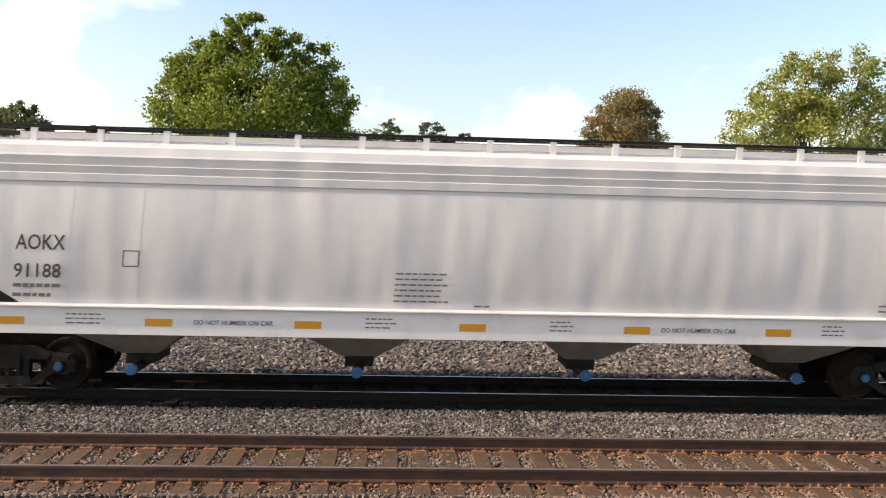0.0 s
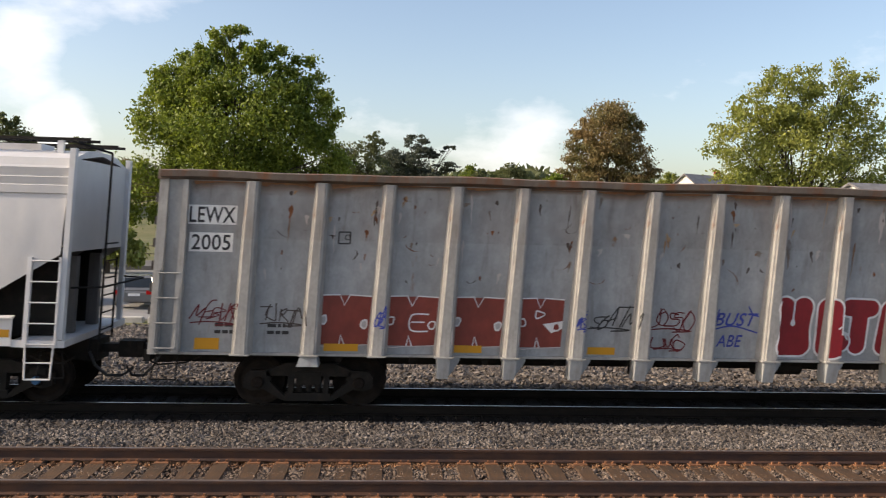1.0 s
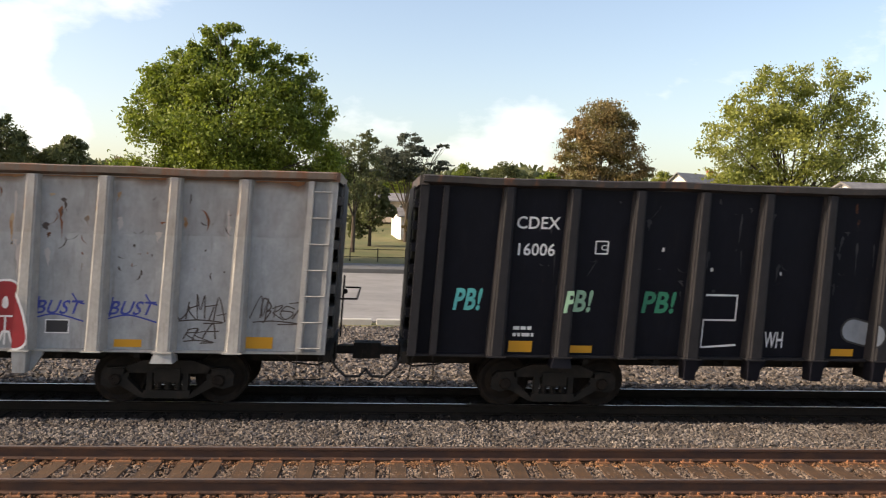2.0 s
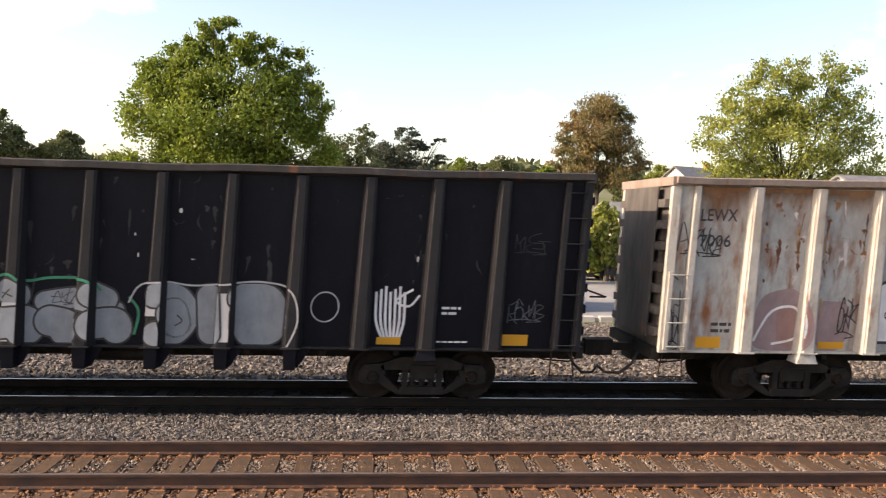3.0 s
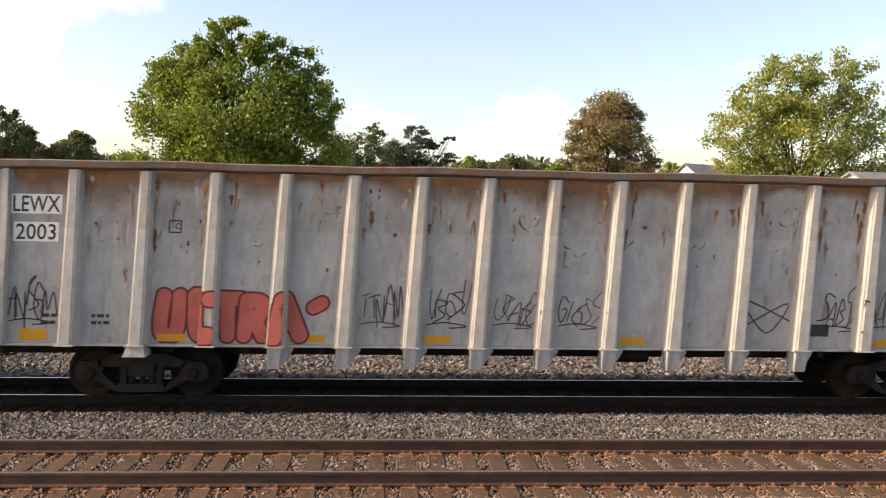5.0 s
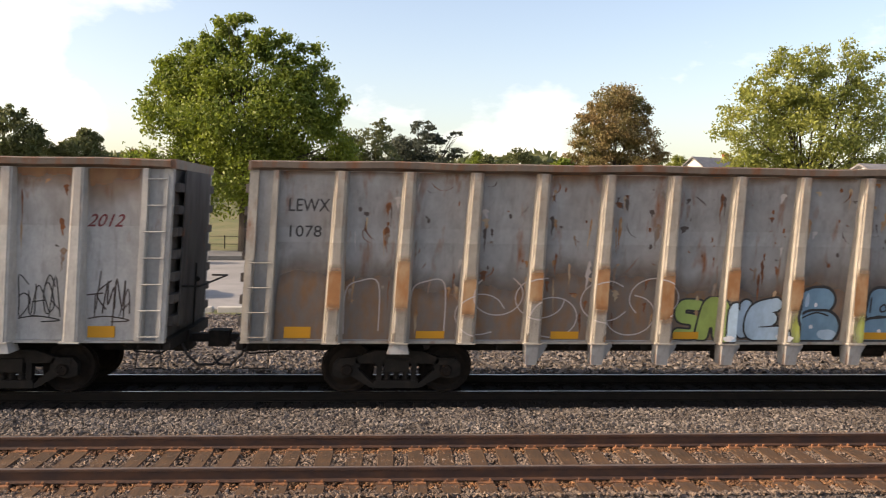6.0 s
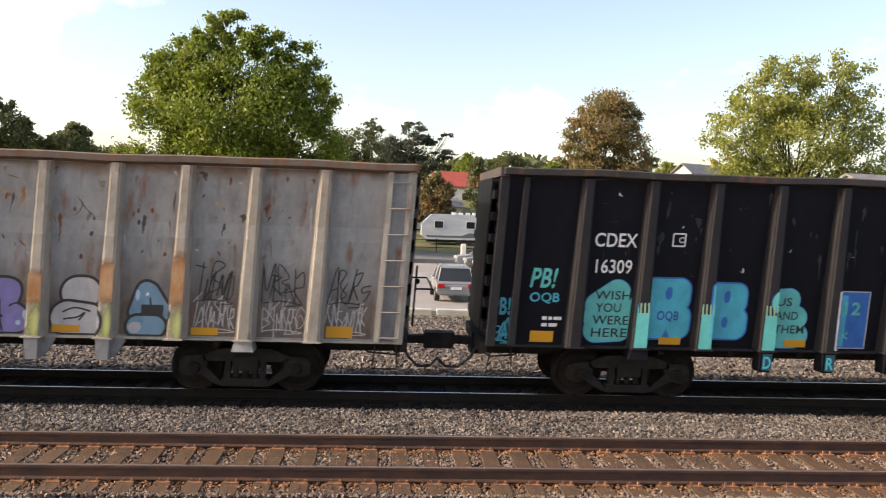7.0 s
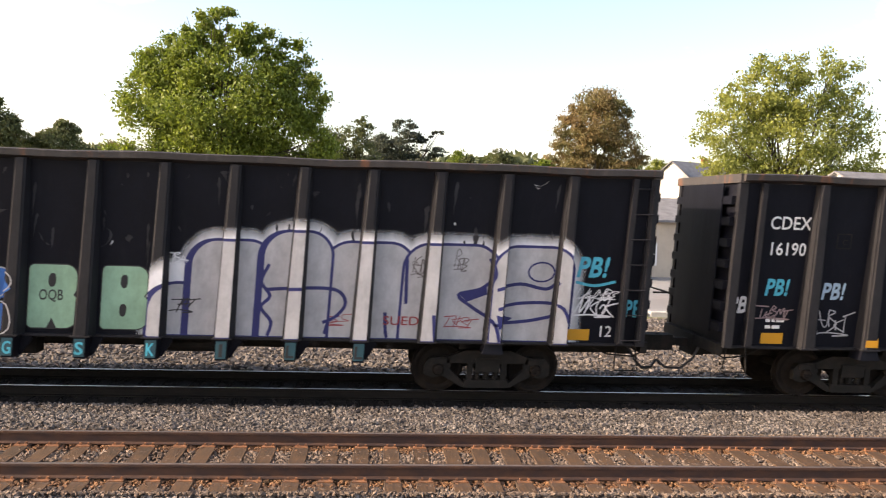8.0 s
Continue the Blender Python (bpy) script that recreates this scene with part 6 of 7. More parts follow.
# black gondola with cyan, mint and silver paint
car = gondola(6, "black gondola car with turquoise, mint and silver graffiti", P_K, P_KP, P_KC, False)
marks(car, U(0.19), "CDEX", "16309", M_WHITE, None, 0.25, 0.46)
consist_box(car, 1.4, 2.85, M_WHITE, 0.22)
reflectors(car, [(-0.66, 0.42), (1.35, 0.4), (3.35, 0.4), (14.1, 0.46)])
bubble([[(0.35, 1.75), (0.62, 1.98)], [(0.36, 1.32), (0.7, 1.35)], [(0.34, 1.55), (0.72, 1.7)]], 0.24, G_TEAL, G_SHOP, car, 0.012, 0.004, "turquoise sprayed cloud")
for k, w in enumerate(("WISH", "YOU", "WERE", "HERE")):
    word(w, U(0.28 + 0.03 * (k == 1)), U(0.30 + 0.135 * len(w)), 1.86 - 0.225 * k, 2.02 - 0.225 * k, G_BLACK, car, 0.008, 0.012, name="graffiti_word")
fat_letter("R", U(1.12), U(1.80), 1.18, 2.26, G_CYAN, G_SHOP, car, 0.03, "fat cyan letter")
word("OQB", U(1.28), U(1.62), 1.48, 1.68, G_BLUE, car, 0.015, 0.012, name="graffiti_word")
fat_letter("B", U(2.06), U(2.70), 1.2, 2.2, G_CYAN, G_SHOP, car, 0.03, "fat cyan letter")
bubble([[(3.18, 1.9), (3.34, 1.92)], [(3.2, 1.4), (3.48, 1.6)], [(3.2, 1.2), (3.52, 1.28)]], 0.22, G_TEAL, G_SHOP, car, 0.012, 0.004, "turquoise sprayed cloud")
for k, w in enumerate(("US", "AND", "THEM")):
    word(w, U(3.16), U(3.16 + 0.12 * len(w)), 1.82 - 0.25 * k, 1.97 - 0.25 * k, G_BLACK, car, 0.01, 0.012, name="graffiti_word")
for u in (0.86, 1.88, 2.88):
    plate(U(u), U(u + 0.27), 1.04, 1.66, G_TEAL, car, 0.006, name="paint_patch")
    for k in range(4):
        stroke([(U(u + 0.04 + k * 0.06), 1.64), (U(u + 0.03 + k * 0.06), 1.84)], 0.03, G_MINT, car, 0.009, smooth=False)
for u0, u1, z0, z1, m, l in ((4.05, 4.66, 1.06, 2.12, G_SILVER, 0.004), (4.08, 4.64, 1.08, 2.10, G_SHOP, 0.006), (4.14, 4.30, 1.10, 2.04, G_CYAN, 0.008)):
    plate(U(u0), U(u1), z0, z1, m, car, l, name="graffiti_block", label="blue painted figure with a pale edge")
word("12", U(4.26), U(4.52), 1.68, 1.92, G_TEAL, car, 0.03, 0.012, name="graffiti_word")
lines_on(car, G_TEAL, 0.026, [(4.2, 1.24), (4.36, 1.36)], [(4.2, 1.36), (4.36, 1.24)], [(4.28, 1.18), (4.28, 1.42)], lift=0.012)
for z0, z1, t in ((1.62, 2.12, "SAR"), (1.06, 1.52, "TMB")):
    plate(U(5.10), U(5.90), z0, z1, G_SHOP, car, 0.005, name="graffiti_block", label="blue painted figure with a pale edge")
    word(t, U(5.22), U(5.74), (z0 + z1) / 2 - 0.12, (z0 + z1) / 2 + 0.12, G_TEAL, car, 0.02, 0.010, name="graffiti_word")
lay("graffiti_block", [(U(5.3), 1.52), (U(5.7), 1.52), (U(6.0), 1.80), (U(5.9), 1.95), (U(5.6), 1.62)], [(0, 1, 2, 3, 4)], G_SHOP, car, 0.0065)
lines_on(car, G_SILVER, 0.022, [(5.1, 2.13), (5.8, 2.13), (6.0, 1.88), (5.7, 1.55), (5.95, 1.54), (5.95, 1.06), (5.1, 1.05)], lift=0.011)
fat_letter("R", U(6.17), U(6.88), 1.12, 2.2, G_MINT, G_BLACK, car, 0.02, "fat mint green letter")
word("OQB", U(6.32), U(6.66), 1.56, 1.78, G_BLACK, car, 0.012, 0.012, name="graffiti_word")
fat_letter("B", U(7.2), U(7.88), 1.12, 2.2, G_MINT, G_BLACK, car, 0.02, "fat mint green letter")
# long silver piece with blue outlines
LOBES = [(7.92, 8.66, 1.92), (8.46, 9.62, 2.68), (10.40, 11.70, 2.70), (11.58, 12.98, 2.70), (12.92, 14.14, 2.70), (9.50, 10.48, 2.86)]
fields = [arch(U(a), U(b), 0.4, top, 0.42) for a, b, top in LOBES]
whole = cut_at(joined(*fields), 1.045)
reach = (U(7.6), U(14.45), 1.0, 3.2)
# overspray: white mist that thins out away from the letters
M_MIST = soft_paint("white_overspray", (0.74, 0.73, 0.74), (0.70, 0.70, 0.72))
mist_field = cut_at(joined(*fields, arch(U(7.92), U(9.0), 0.4, 2.22, 0.5)), 1.045)
mist = fill_shape(mist_field, reach, M_MIST, car, 0.0025, "graffiti_glow", "white sprayed mist round the letters", grow=0.26, cell=0.035, whole=True)
set_cover(mist, lambda x, z: 1 - np.maximum(mist_field(x, z) - 0.03, 0) / 0.22)
for k, f in enumerate(fields):
    f = cut_at(f, 1.045)
    back = f if k in (2, 3, 4) else joined(f, cut_at(shifted(fields[k], -0.075, -0.01), 1.045))
    fill_shape(back, reach, G_NAVY, car, 0.004 + 0.0014 * k, "graffiti_outline", grow=0.05)
    fill_shape(f, reach, G_SILVER, car, 0.0047 + 0.0014 * k, "graffiti_letter", "silver sprayed bubble letter")
lines_on(car, G_NAVY, 0.06, [(9.58, 2.3), (9.48, 2.0), (9.62, 1.75), (9.5, 1.55), (9.66, 1.3), (9.62, 1.05)], [(9.55, 1.86), (10.1, 1.9), (10.58, 1.88), (10.74, 1.66), (10.62, 1.42), (10.42, 1.3)], [(10.46, 1.1), (10.5, 1.3)],
         [(11.34, 1.5), (11.36, 1.25), (11.39, 1.05)], [(11.6, 2.5), (11.64, 1.66)], [(12.06, 1.5), (12.11, 1.05)], [(12.86, 2.5), (12.94, 2.2), (12.76, 1.96), (12.42, 1.84), (12.68, 1.6), (12.97, 1.38), (13.08, 1.05)],
         [(12.98, 1.96), (13.35, 2.06), (13.75, 1.98), (13.92, 2.12)], [(13.02, 1.62), (13.4, 1.72), (13.95, 1.7), (14.12, 1.4)], [(12.98, 1.34), (13.5, 1.40), (13.9, 1.5)], lift=0.0155)
lay("graffiti_mark", [(U(12.42), 1.86), (U(12.56), 1.72), (U(12.86), 1.86), (U(12.84), 2.0)], [(0, 1, 2, 3)], G_NAVY, car, 0.0145)
lay("graffiti_mark", [(U(13.0), 1.52), (U(13.06), 1.26), (U(13.28), 1.45)], [(0, 1, 2)], G_NAVY, car, 0.0145)
word("SUED", U(11.32), U(11.86), 1.28, 1.44, G_REDTAG, car, 0.006, 0.018, name="graffiti_word", label="red hand-sprayed word")
for u, w, t in ((10.05, 0.66, 5), (12.22, 0.42, 7), (13.26, 0.66, 8)):
    scrawl(U(u), U(u + w), 1.28, 1.42, G_REDTAG, car, 140 + t, 5, 0.02)
scrawl(U(8.15), U(8.5), 1.48, 1.72, G_BLACK, car, 150, 4, 0.026), scrawl(U(8.1), U(8.35), 2.28, 2.42, G_WHITE, car, 154, 4, 0.02)
lines_on(car, G_NAVY, 0.03, [(13.66 + 0.2 * math.cos(a), 2.28 + 0.17 * math.sin(a)) for a in [0.62 * i for i in range(11)]], lift=0.018)
scrawl(U(13.56), U(13.78), 2.22, 2.34, G_NAVY, car, 151, 3, 0.024), scrawl(U(12.3), U(12.5), 2.3, 2.5, S_DARK, car, 155, 3, 0.016), scrawl(U(11.66), U(11.86), 2.2, 2.5, S_DARK, car, 156, 3, 0.016)
word("PB!", U(14.2), U(14.66), 2.2, 2.58, G_CYAN, car, 0.03, 0.006, name="graffiti_word", slant=0.06)
lines_on(car, G_CYAN, 0.05, [(14.2, 2.12), (14.5, 2.06), (14.82, 2.14)], lift=0.007)
scrawl(U(14.18), U(14.82), 1.84, 1.96, G_WHITE, car, 152, 7, 0.02), scrawl(U(14.18), U(14.78), 1.54, 1.76, G_WHITE, car, 153, 5, 0.034), word("12", U(14.66), U(14.84), 1.14, 1.34, G_WHITE, car, 0.01, 0.006, name="graffiti_word")
word("PB!", U(-0.74), U(-0.36), 2.04, 2.4, G_TEAL, car, 0.02, 0.006, name="graffiti_word", slant=0.05), word("OQB", U(-0.72), U(-0.26), 1.76, 1.96, G_CYAN, car, 0.02, 0.006, name="graffiti_word")
word("PB!", U(-1.28), U(-1.0), 1.54, 1.86, G_CYAN, car, 0.03, 0.006, name="graffiti_word"), scrawl(U(-1.28), U(-1.0), 1.1, 1.42, G_CYAN, car, 157, 4, 0.04)
word("PB!", U(15.02), U(15.32), 1.5, 1.82, G_CYAN, car, 0.03, 0.006, name="graffiti_word")
stencils(car, M_WHITE, -0.5, 9)
for k, ch in enumerate("DRUGSKILL"):
    u = 3 + k
    plate(U(u) - 0.09, U(u) + 0.09, 0.68, 0.98, G_FOOT, car, 0.008, FACE, "paint_patch", "dull teal painted foot")
    v, f = glyph(ch, 0.02)
    wd = 0.03 if ch == "I" else 0.07
    lay("graffiti_word", [(U(u) - wd + a * 2 * wd, 0.71 + b * 0.22) for a, b in v], f, G_CYAN if k < 6 else G_BLACK, car, 0.012, flat=FACE)
scratches(car, S_PALE, 20, 61), rust_runs(car, 50, 62, (S_DUST,), 2.6, 3.9), scratches(car, S_DUST, 60, 63)

# following black gondola
car = gondola(7, "black gondola car with small cyan and white tags", P_K, P_KP, P_KC, False)
marks(car, U(-0.76), "CDEX", "16190", M_WHITE, None, 0.24, 0.1)
consist_box(car, 0.35, 2.85, M_IRON, 0.26)
reflectors(car, [(-0.70, 0.42), (0.9, 0.4)])
for u, z, m in ((-0.72, 1.95, G_CYAN), (0.2, 1.9, G_PALEBLUE), (-1.28, 1.62, G_WHITE)):
    word("PB!", U(u), U(u + 0.36), z, z + 0.32, m, car, 0.03, 0.006, name="graffiti_word", slant=0.04)
stencils(car, M_WHITE, -0.65, 9), scrawl(U(-0.85), U(-0.3), 1.55, 1.72, G_MAUVE, car, 161), scrawl(U(0.1), U(0.7), 1.3, 1.6, G_SILVER, car, 162)


# ---- beyond the line: car park, houses, trees ----
def leaf_material(name, a, b):
    m = material(name, a, 0.6, second=b, scale=0.35, low=0.35, high=0.7, vary=0.35, island=True)
    n, l = m.node_tree.nodes, m.node_tree.links
    out, pb = n["Material Output"], n["Principled BSDF"]
    tl, mx = n.new("ShaderNodeBsdfTranslucent"), n.new("ShaderNodeMixShader")
    mx.inputs[0].default_value = 0.4
    l.new(pb.inputs["Base Color"].links[0].from_socket, tl.inputs[0])
    l.new(pb.outputs[0], mx.inputs[1])
    l.new(tl.outputs[0], mx.inputs[2])
    l.new(mx.outputs[0], out.inputs[0])
    return m


M_BARK = material("grey_brown_bark", (0.09, 0.07, 0.055), 0.95, second=(0.05, 0.04, 0.03), scale=3, stretch=(3, 3, 0.5), bump=0.6, bscale=8)


def tree(x, y, z, height, lobes, leaf, count, size, label, seed, trunk_r=0.35, name="tree"):
    """Trunk and limbs; a crown of many small leaf sprays gathered in uneven clumps. lobes: x, height, radius, thickness, relative to the foot."""
    rnd, rng = random.Random(seed), np.random.default_rng(seed)
    tr = tagged(new(name), label, "tree")
    tr.matrix_basis = pose(x, y, z)
    bm = B()
    tube(bm, (0, 0, -0.5), (0.1, 0, height * 0.3), trunk_r, 9, trunk_r * 0.7)
    for lx, lz, r, th in lobes:
        mid = (lx * 0.45, rnd.uniform(-1, 1), height * 0.3 + (lz - height * 0.3) * 0.5)
        tube(bm, (0.1, 0, height * 0.27), mid, trunk_r * 0.42, 6, trunk_r * 0.2)
        tube(bm, mid, (lx, rnd.uniform(-r, r) * 0.3, lz + r * 0.1), trunk_r * 0.2, 5, 0.02)
        for k in range(4):
            tube(bm, mid, (lx + rnd.uniform(-r, r) * 0.8, rnd.uniform(-r, r) * 0.7, lz + rnd.uniform(-0.6, 0.8) * th), trunk_r * 0.16, 4, 0.02)
    part("trunk", bm, M_BARK, tr)
    total = sum(l[2] * l[2] for l in lobes)
    pts = []
    for lx, lz, r, th in lobes:
        n_cl = max(9, int(95 * r * r / total * len(lobes) ** 0.5))
        k = int(count * r * r / total)
        d = rng.normal(0, 1, (n_cl, 3))
        d /= np.linalg.norm(d, axis=1)[:, None]
        cl = d * rng.uniform(0.55, 1.0, n_cl)[:, None] * np.array([r, r, th]) + np.array([lx, 0, lz])
        pick = rng.integers(0, n_cl, k)
        pts.append(cl[pick] + rng.normal(0, 1, (k, 3)) * np.array([r, r, th * 0.85]) * 0.15)
    p = np.concatenate(pts)
    k = len(p)
    a = rng.normal(0, 1, (k, 3))
    a /= np.linalg.norm(a, axis=1)[:, None]
    b = np.cross(a, rng.normal(0, 1, (k, 3)))
    b /= np.linalg.norm(b, axis=1)[:, None]
    s = size * rng.uniform(0.5, 1.3, k)[:, None]
    q = np.stack([p - a * s, p - b * s * 0.5 + a * s * 0.1, p + a * s, p + b * s * 0.55], 1)
    mesh_arrays("crown", q.reshape(-1, 3), np.arange(4 * k).reshape(-1, 4), leaf, tr)
    return tr


def round_lobes(w, h0, h1, n, seed, lean=0.0):
    """Lobes filling a rounded crown of width w between two heights."""
    r = random.Random(seed)
    out = [(0, (h0 + h1) / 2, w * 0.30, (h1 - h0) * 0.36)]
    for i in range(n):
        t = (i + 0.5) / n
        z = h0 + (h1 - h0) * (0.12 + 0.76 * t)
        room = w / 2 * math.sin(math.pi * (0.22 + 0.72 * t)) ** 0.7
        rr = w * r.uniform(0.12, 0.19)
        out.append((r.choice((-1, 1)) * max(0.0, room - rr) * r.uniform(0.45, 1.0) + lean * t, z, rr, rr * 0.85))
    return out


L_MAPLE = leaf_material("maple_leaf", (0.20, 0.245, 0.026), (0.105, 0.155, 0.020))
L_LIGHT = leaf_material("yellow_green_leaf", (0.29, 0.30, 0.06), (0.19, 0.23, 0.05))
L_BROWN = leaf_material("bronze_leaf", (0.25, 0.16, 0.07), (0.15, 0.155, 0.055))
L_PINE = leaf_material("pine_needle", (0.055, 0.07, 0.05), (0.075, 0.085, 0.055))
L_DARK = leaf_material("dark_leaf", (0.10, 0.12, 0.045), (0.13, 0.14, 0.055))


def at(px_yaw, d):
    """A place d metres off, so many degrees right of square-on to the line."""
    return d * math.tan(radians(px_yaw)), d


# main trees
tree(-12.9, 73.4, -0.5, 20.5, [(0, 11, 6, 5.6), (-5.6, 11.2, 3.1, 3.2), (-4.6, 14.0, 2.8, 2.4), (-3.2, 16.6, 2.3, 1.9), (-1.9, 18.0, 1.6, 1.4), (-0.5, 18.9, 1.6, 1.5), (0.6, 17.2, 2.2, 1.9), (3.0, 17.0, 2.1, 1.8), (5.4, 15.2, 2.3, 2.1), (7.2, 12.6, 2.3, 2.5), (7.2, 8.5, 2.9, 3),
     (-7, 8, 2.6, 3), (0, 6, 5, 3), (3.5, 12, 4, 4.5), (-3, 13, 4, 4), (-7.8, 5, 2.2, 2.4)], L_MAPLE, 90000, 0.175, "broad green maple tree behind the railway", 5, 0.5)
tree(-2.6, 85, -0.3, 13, [(0, 9.8, 2.0, 1.8), (1.3, 11.4, 1.2, 1.0), (-2.2, 9.0, 2.0, 2.2), (1.8, 8.6, 1.5, 1.2), (-1, 6.5, 2.6, 2)], L_DARK, 8000, 0.16, "dark-leaved small tree beside a maple", 6, 0.25)
tree(35.2, 70, -1.0, 19, [(0, 10.5, 4.6, 4.0), (-5.2, 11.0, 2.9, 2.7), (-3.2, 14.4, 2.6, 2.3), (-0.8, 16.6, 2.5, 2.2), (1.8, 14.8, 2.8, 2.4), (4.4, 16.8, 2.0, 2.3), (5.6, 13.0, 2.9, 2.8), (-1, 13, 3, 2.6), (2.6, 8.0, 3.4, 2.6), (-4.4, 7.4, 2.8, 2.2),
     (6.4, 9.4, 2.4, 2.6), (0, 6, 4, 2)], L_LIGHT, 44000, 0.155, "sparse yellow-green tree with open crown", 7, 0.35)
tree(29.2, 110, 1.4, 18, [(0, 13.4, 4.6, 3.6), (-2.8, 11.2, 3.2, 2.2), (3.0, 11.2, 3.4, 2.2), (0.2, 16.0, 3.6, 2.3), (-4.2, 8.4, 2.6, 1.4), (5.0, 8.8, 2.2, 1.1), (0, 7.6, 4.6, 2.0), (3.2, 14, 2, 1.8), (-3, 14, 2, 1.8)], L_BROWN, 36000, 0.18, "bronze-leaved tree turning to autumn colour", 8, 0.4)
tree(3.2, 100, 0.3, 13.4, [(-2.2, 10.2, 2.0, 1.0), (0.2, 12.4, 1.5, 0.9), (-0.6, 9.6, 2.6, 1.2), (2.8, 10.9, 1.2, 0.6), (4.0, 9.4, 1.5, 0.6), (-2.8, 8.2, 2.4, 1.0), (1.4, 8.2, 2.6, 1.0), (0.8, 11, 1.8, 0.7), (4.3, 11.6, 0.8, 0.4)], L_PINE, 15000, 0.15, "dark ragged pine tree in the distance", 9, 0.28)
tree(-53, 120, 3.5, 13.4, round_lobes(12, 4, 13.6, 9, 3), L_DARK, 14000, 0.24, "dark green deciduous tree in the distance", 10, 0.35)
tree(-45, 125, 4.4, 9.5, round_lobes(10, 2, 9.8, 8, 4), L_DARK, 11000, 0.24, "low dark green tree in the distance", 11, 0.3)
for k, (x, y, w, h, l) in enumerate(((-49.5, 124, 9, 9.6, L_DARK), (-43, 128, 8, 7.2, L_DARK), (-39, 130, 9, 7.4, L_BROWN), (-30, 140, 9, 6.0, L_DARK), (15, 150, 8, 7.0, L_MAPLE), (24, 160, 8, 7.6, L_DARK), (38.5, 125, 8, 8.2, L_DARK), (48, 140, 7, 7.2, L_LIGHT), (-8, 150, 12, 6.5, L_LIGHT), (4, 150, 9, 6.2, L_MAPLE),
                                      (5.5, 92, 6, 8.2, L_BROWN), (14.5, 95, 7, 8, L_BROWN), (18.5, 90, 6, 9.5, L_MAPLE), (-20, 62, 6, 4.0, L_LIGHT), (62, 110, 14, 9, L_DARK), (15.7, 56, 4, 6.2, L_LIGHT), (12.0, 54, 5, 6.6, L_MAPLE), (-1, 93, 6, 8.5, L_DARK), (12.5, 110, 5, 9.5, L_DARK), (22, 100, 6, 9, L_MAPLE))):
    tree(x, y, bed_height(y) - 0.3, h, round_lobes(w, 0.6, h, 8, 20 + k), l, 6500, 0.20, "leafy tree among houses in the distance", 30 + k, 0.22)


def far_wood():
    """Wooded rise along the skyline."""
    rng = np.random.default_rng(44)
    n = 9000
    x = rng.uniform(-260, 320, n)
    top = 16.5 + 1.6 * np.sin(x * 0.045) + 1.2 * np.sin(x * 0.17 + 1)
    y = rng.uniform(235, 262, n)
    z = 9.5 + (top - 9.5) * rng.uniform(0, 1, n) ** 0.6
    p = np.stack([x, y, z], -1)
    a = rng.normal(0, 1, (n, 3))
    b = rng.normal(0, 1, (n, 3))
    q = np.stack([p - a, p - b * 0.6, p + a, p + b * 0.6], 1)
    ob = mesh_arrays("far_wood", q.reshape(-1, 3), np.arange(4 * n).reshape(-1, 4), L_DARK)
    tagged(ob, "dark wooded ridge along the skyline", "woods", kind="stuff")


far_wood()

M_LOT = material("pale_worn_asphalt", (0.20, 0.195, 0.19), 0.9, second=(0.27, 0.26, 0.25), scale=0.25, third=(0.13, 0.13, 0.13), tscale=0.5, tlow=0.55, thigh=0.8, bump=0.3, bscale=20)
M_KERB = material("pale_concrete_kerb", (0.50, 0.48, 0.44), 0.85, second=(0.36, 0.34, 0.31), scale=1.2, bump=0.2, bscale=15)
bm = B()
box(bm, -70, 80, 35.6, 66, -1.3, -1.02)
tagged(part("car_park", bm, M_LOT), "pale worn asphalt car park below the tracks", "car park", kind="structure")
bm = B()
for k in range(-28, 32):
    box(bm, k * 2.4, k * 2.4 + 2.2, 34.9, 35.25, -1.3, -0.86)
bmesh.ops.bevel(bm, geom=bm.edges[:], offset=0.03, segments=1, affect="EDGES")
tagged(part("kerb", bm, M_KERB), "row of pale concrete wheel stops along the car park", "kerb", kind="structure")
bm = B()
box(bm, -90, 100, 66.2, 74, -1.6, -0.70)
tagged(part("road", bm, material("far_road_asphalt", (0.10, 0.10, 0.10), 0.9, second=(0.14, 0.14, 0.14), scale=0.4)), "grey road beyond the car park", "road", kind="structure")

M_GLASS = material("dark_car_glass", (0.02, 0.025, 0.03), 0.08)
M_TYRE = material("black_tyre", (0.02, 0.02, 0.02), 0.85)
M_RIM = material("alloy_rim", (0.5, 0.5, 0.5), 0.3, 0.8)
M_TAIL = material("red_tail_lamp", (0.45, 0.01, 0.01), 0.2)
M_LAMP = material("clear_headlamp", (0.75, 0.75, 0.75), 0.15)


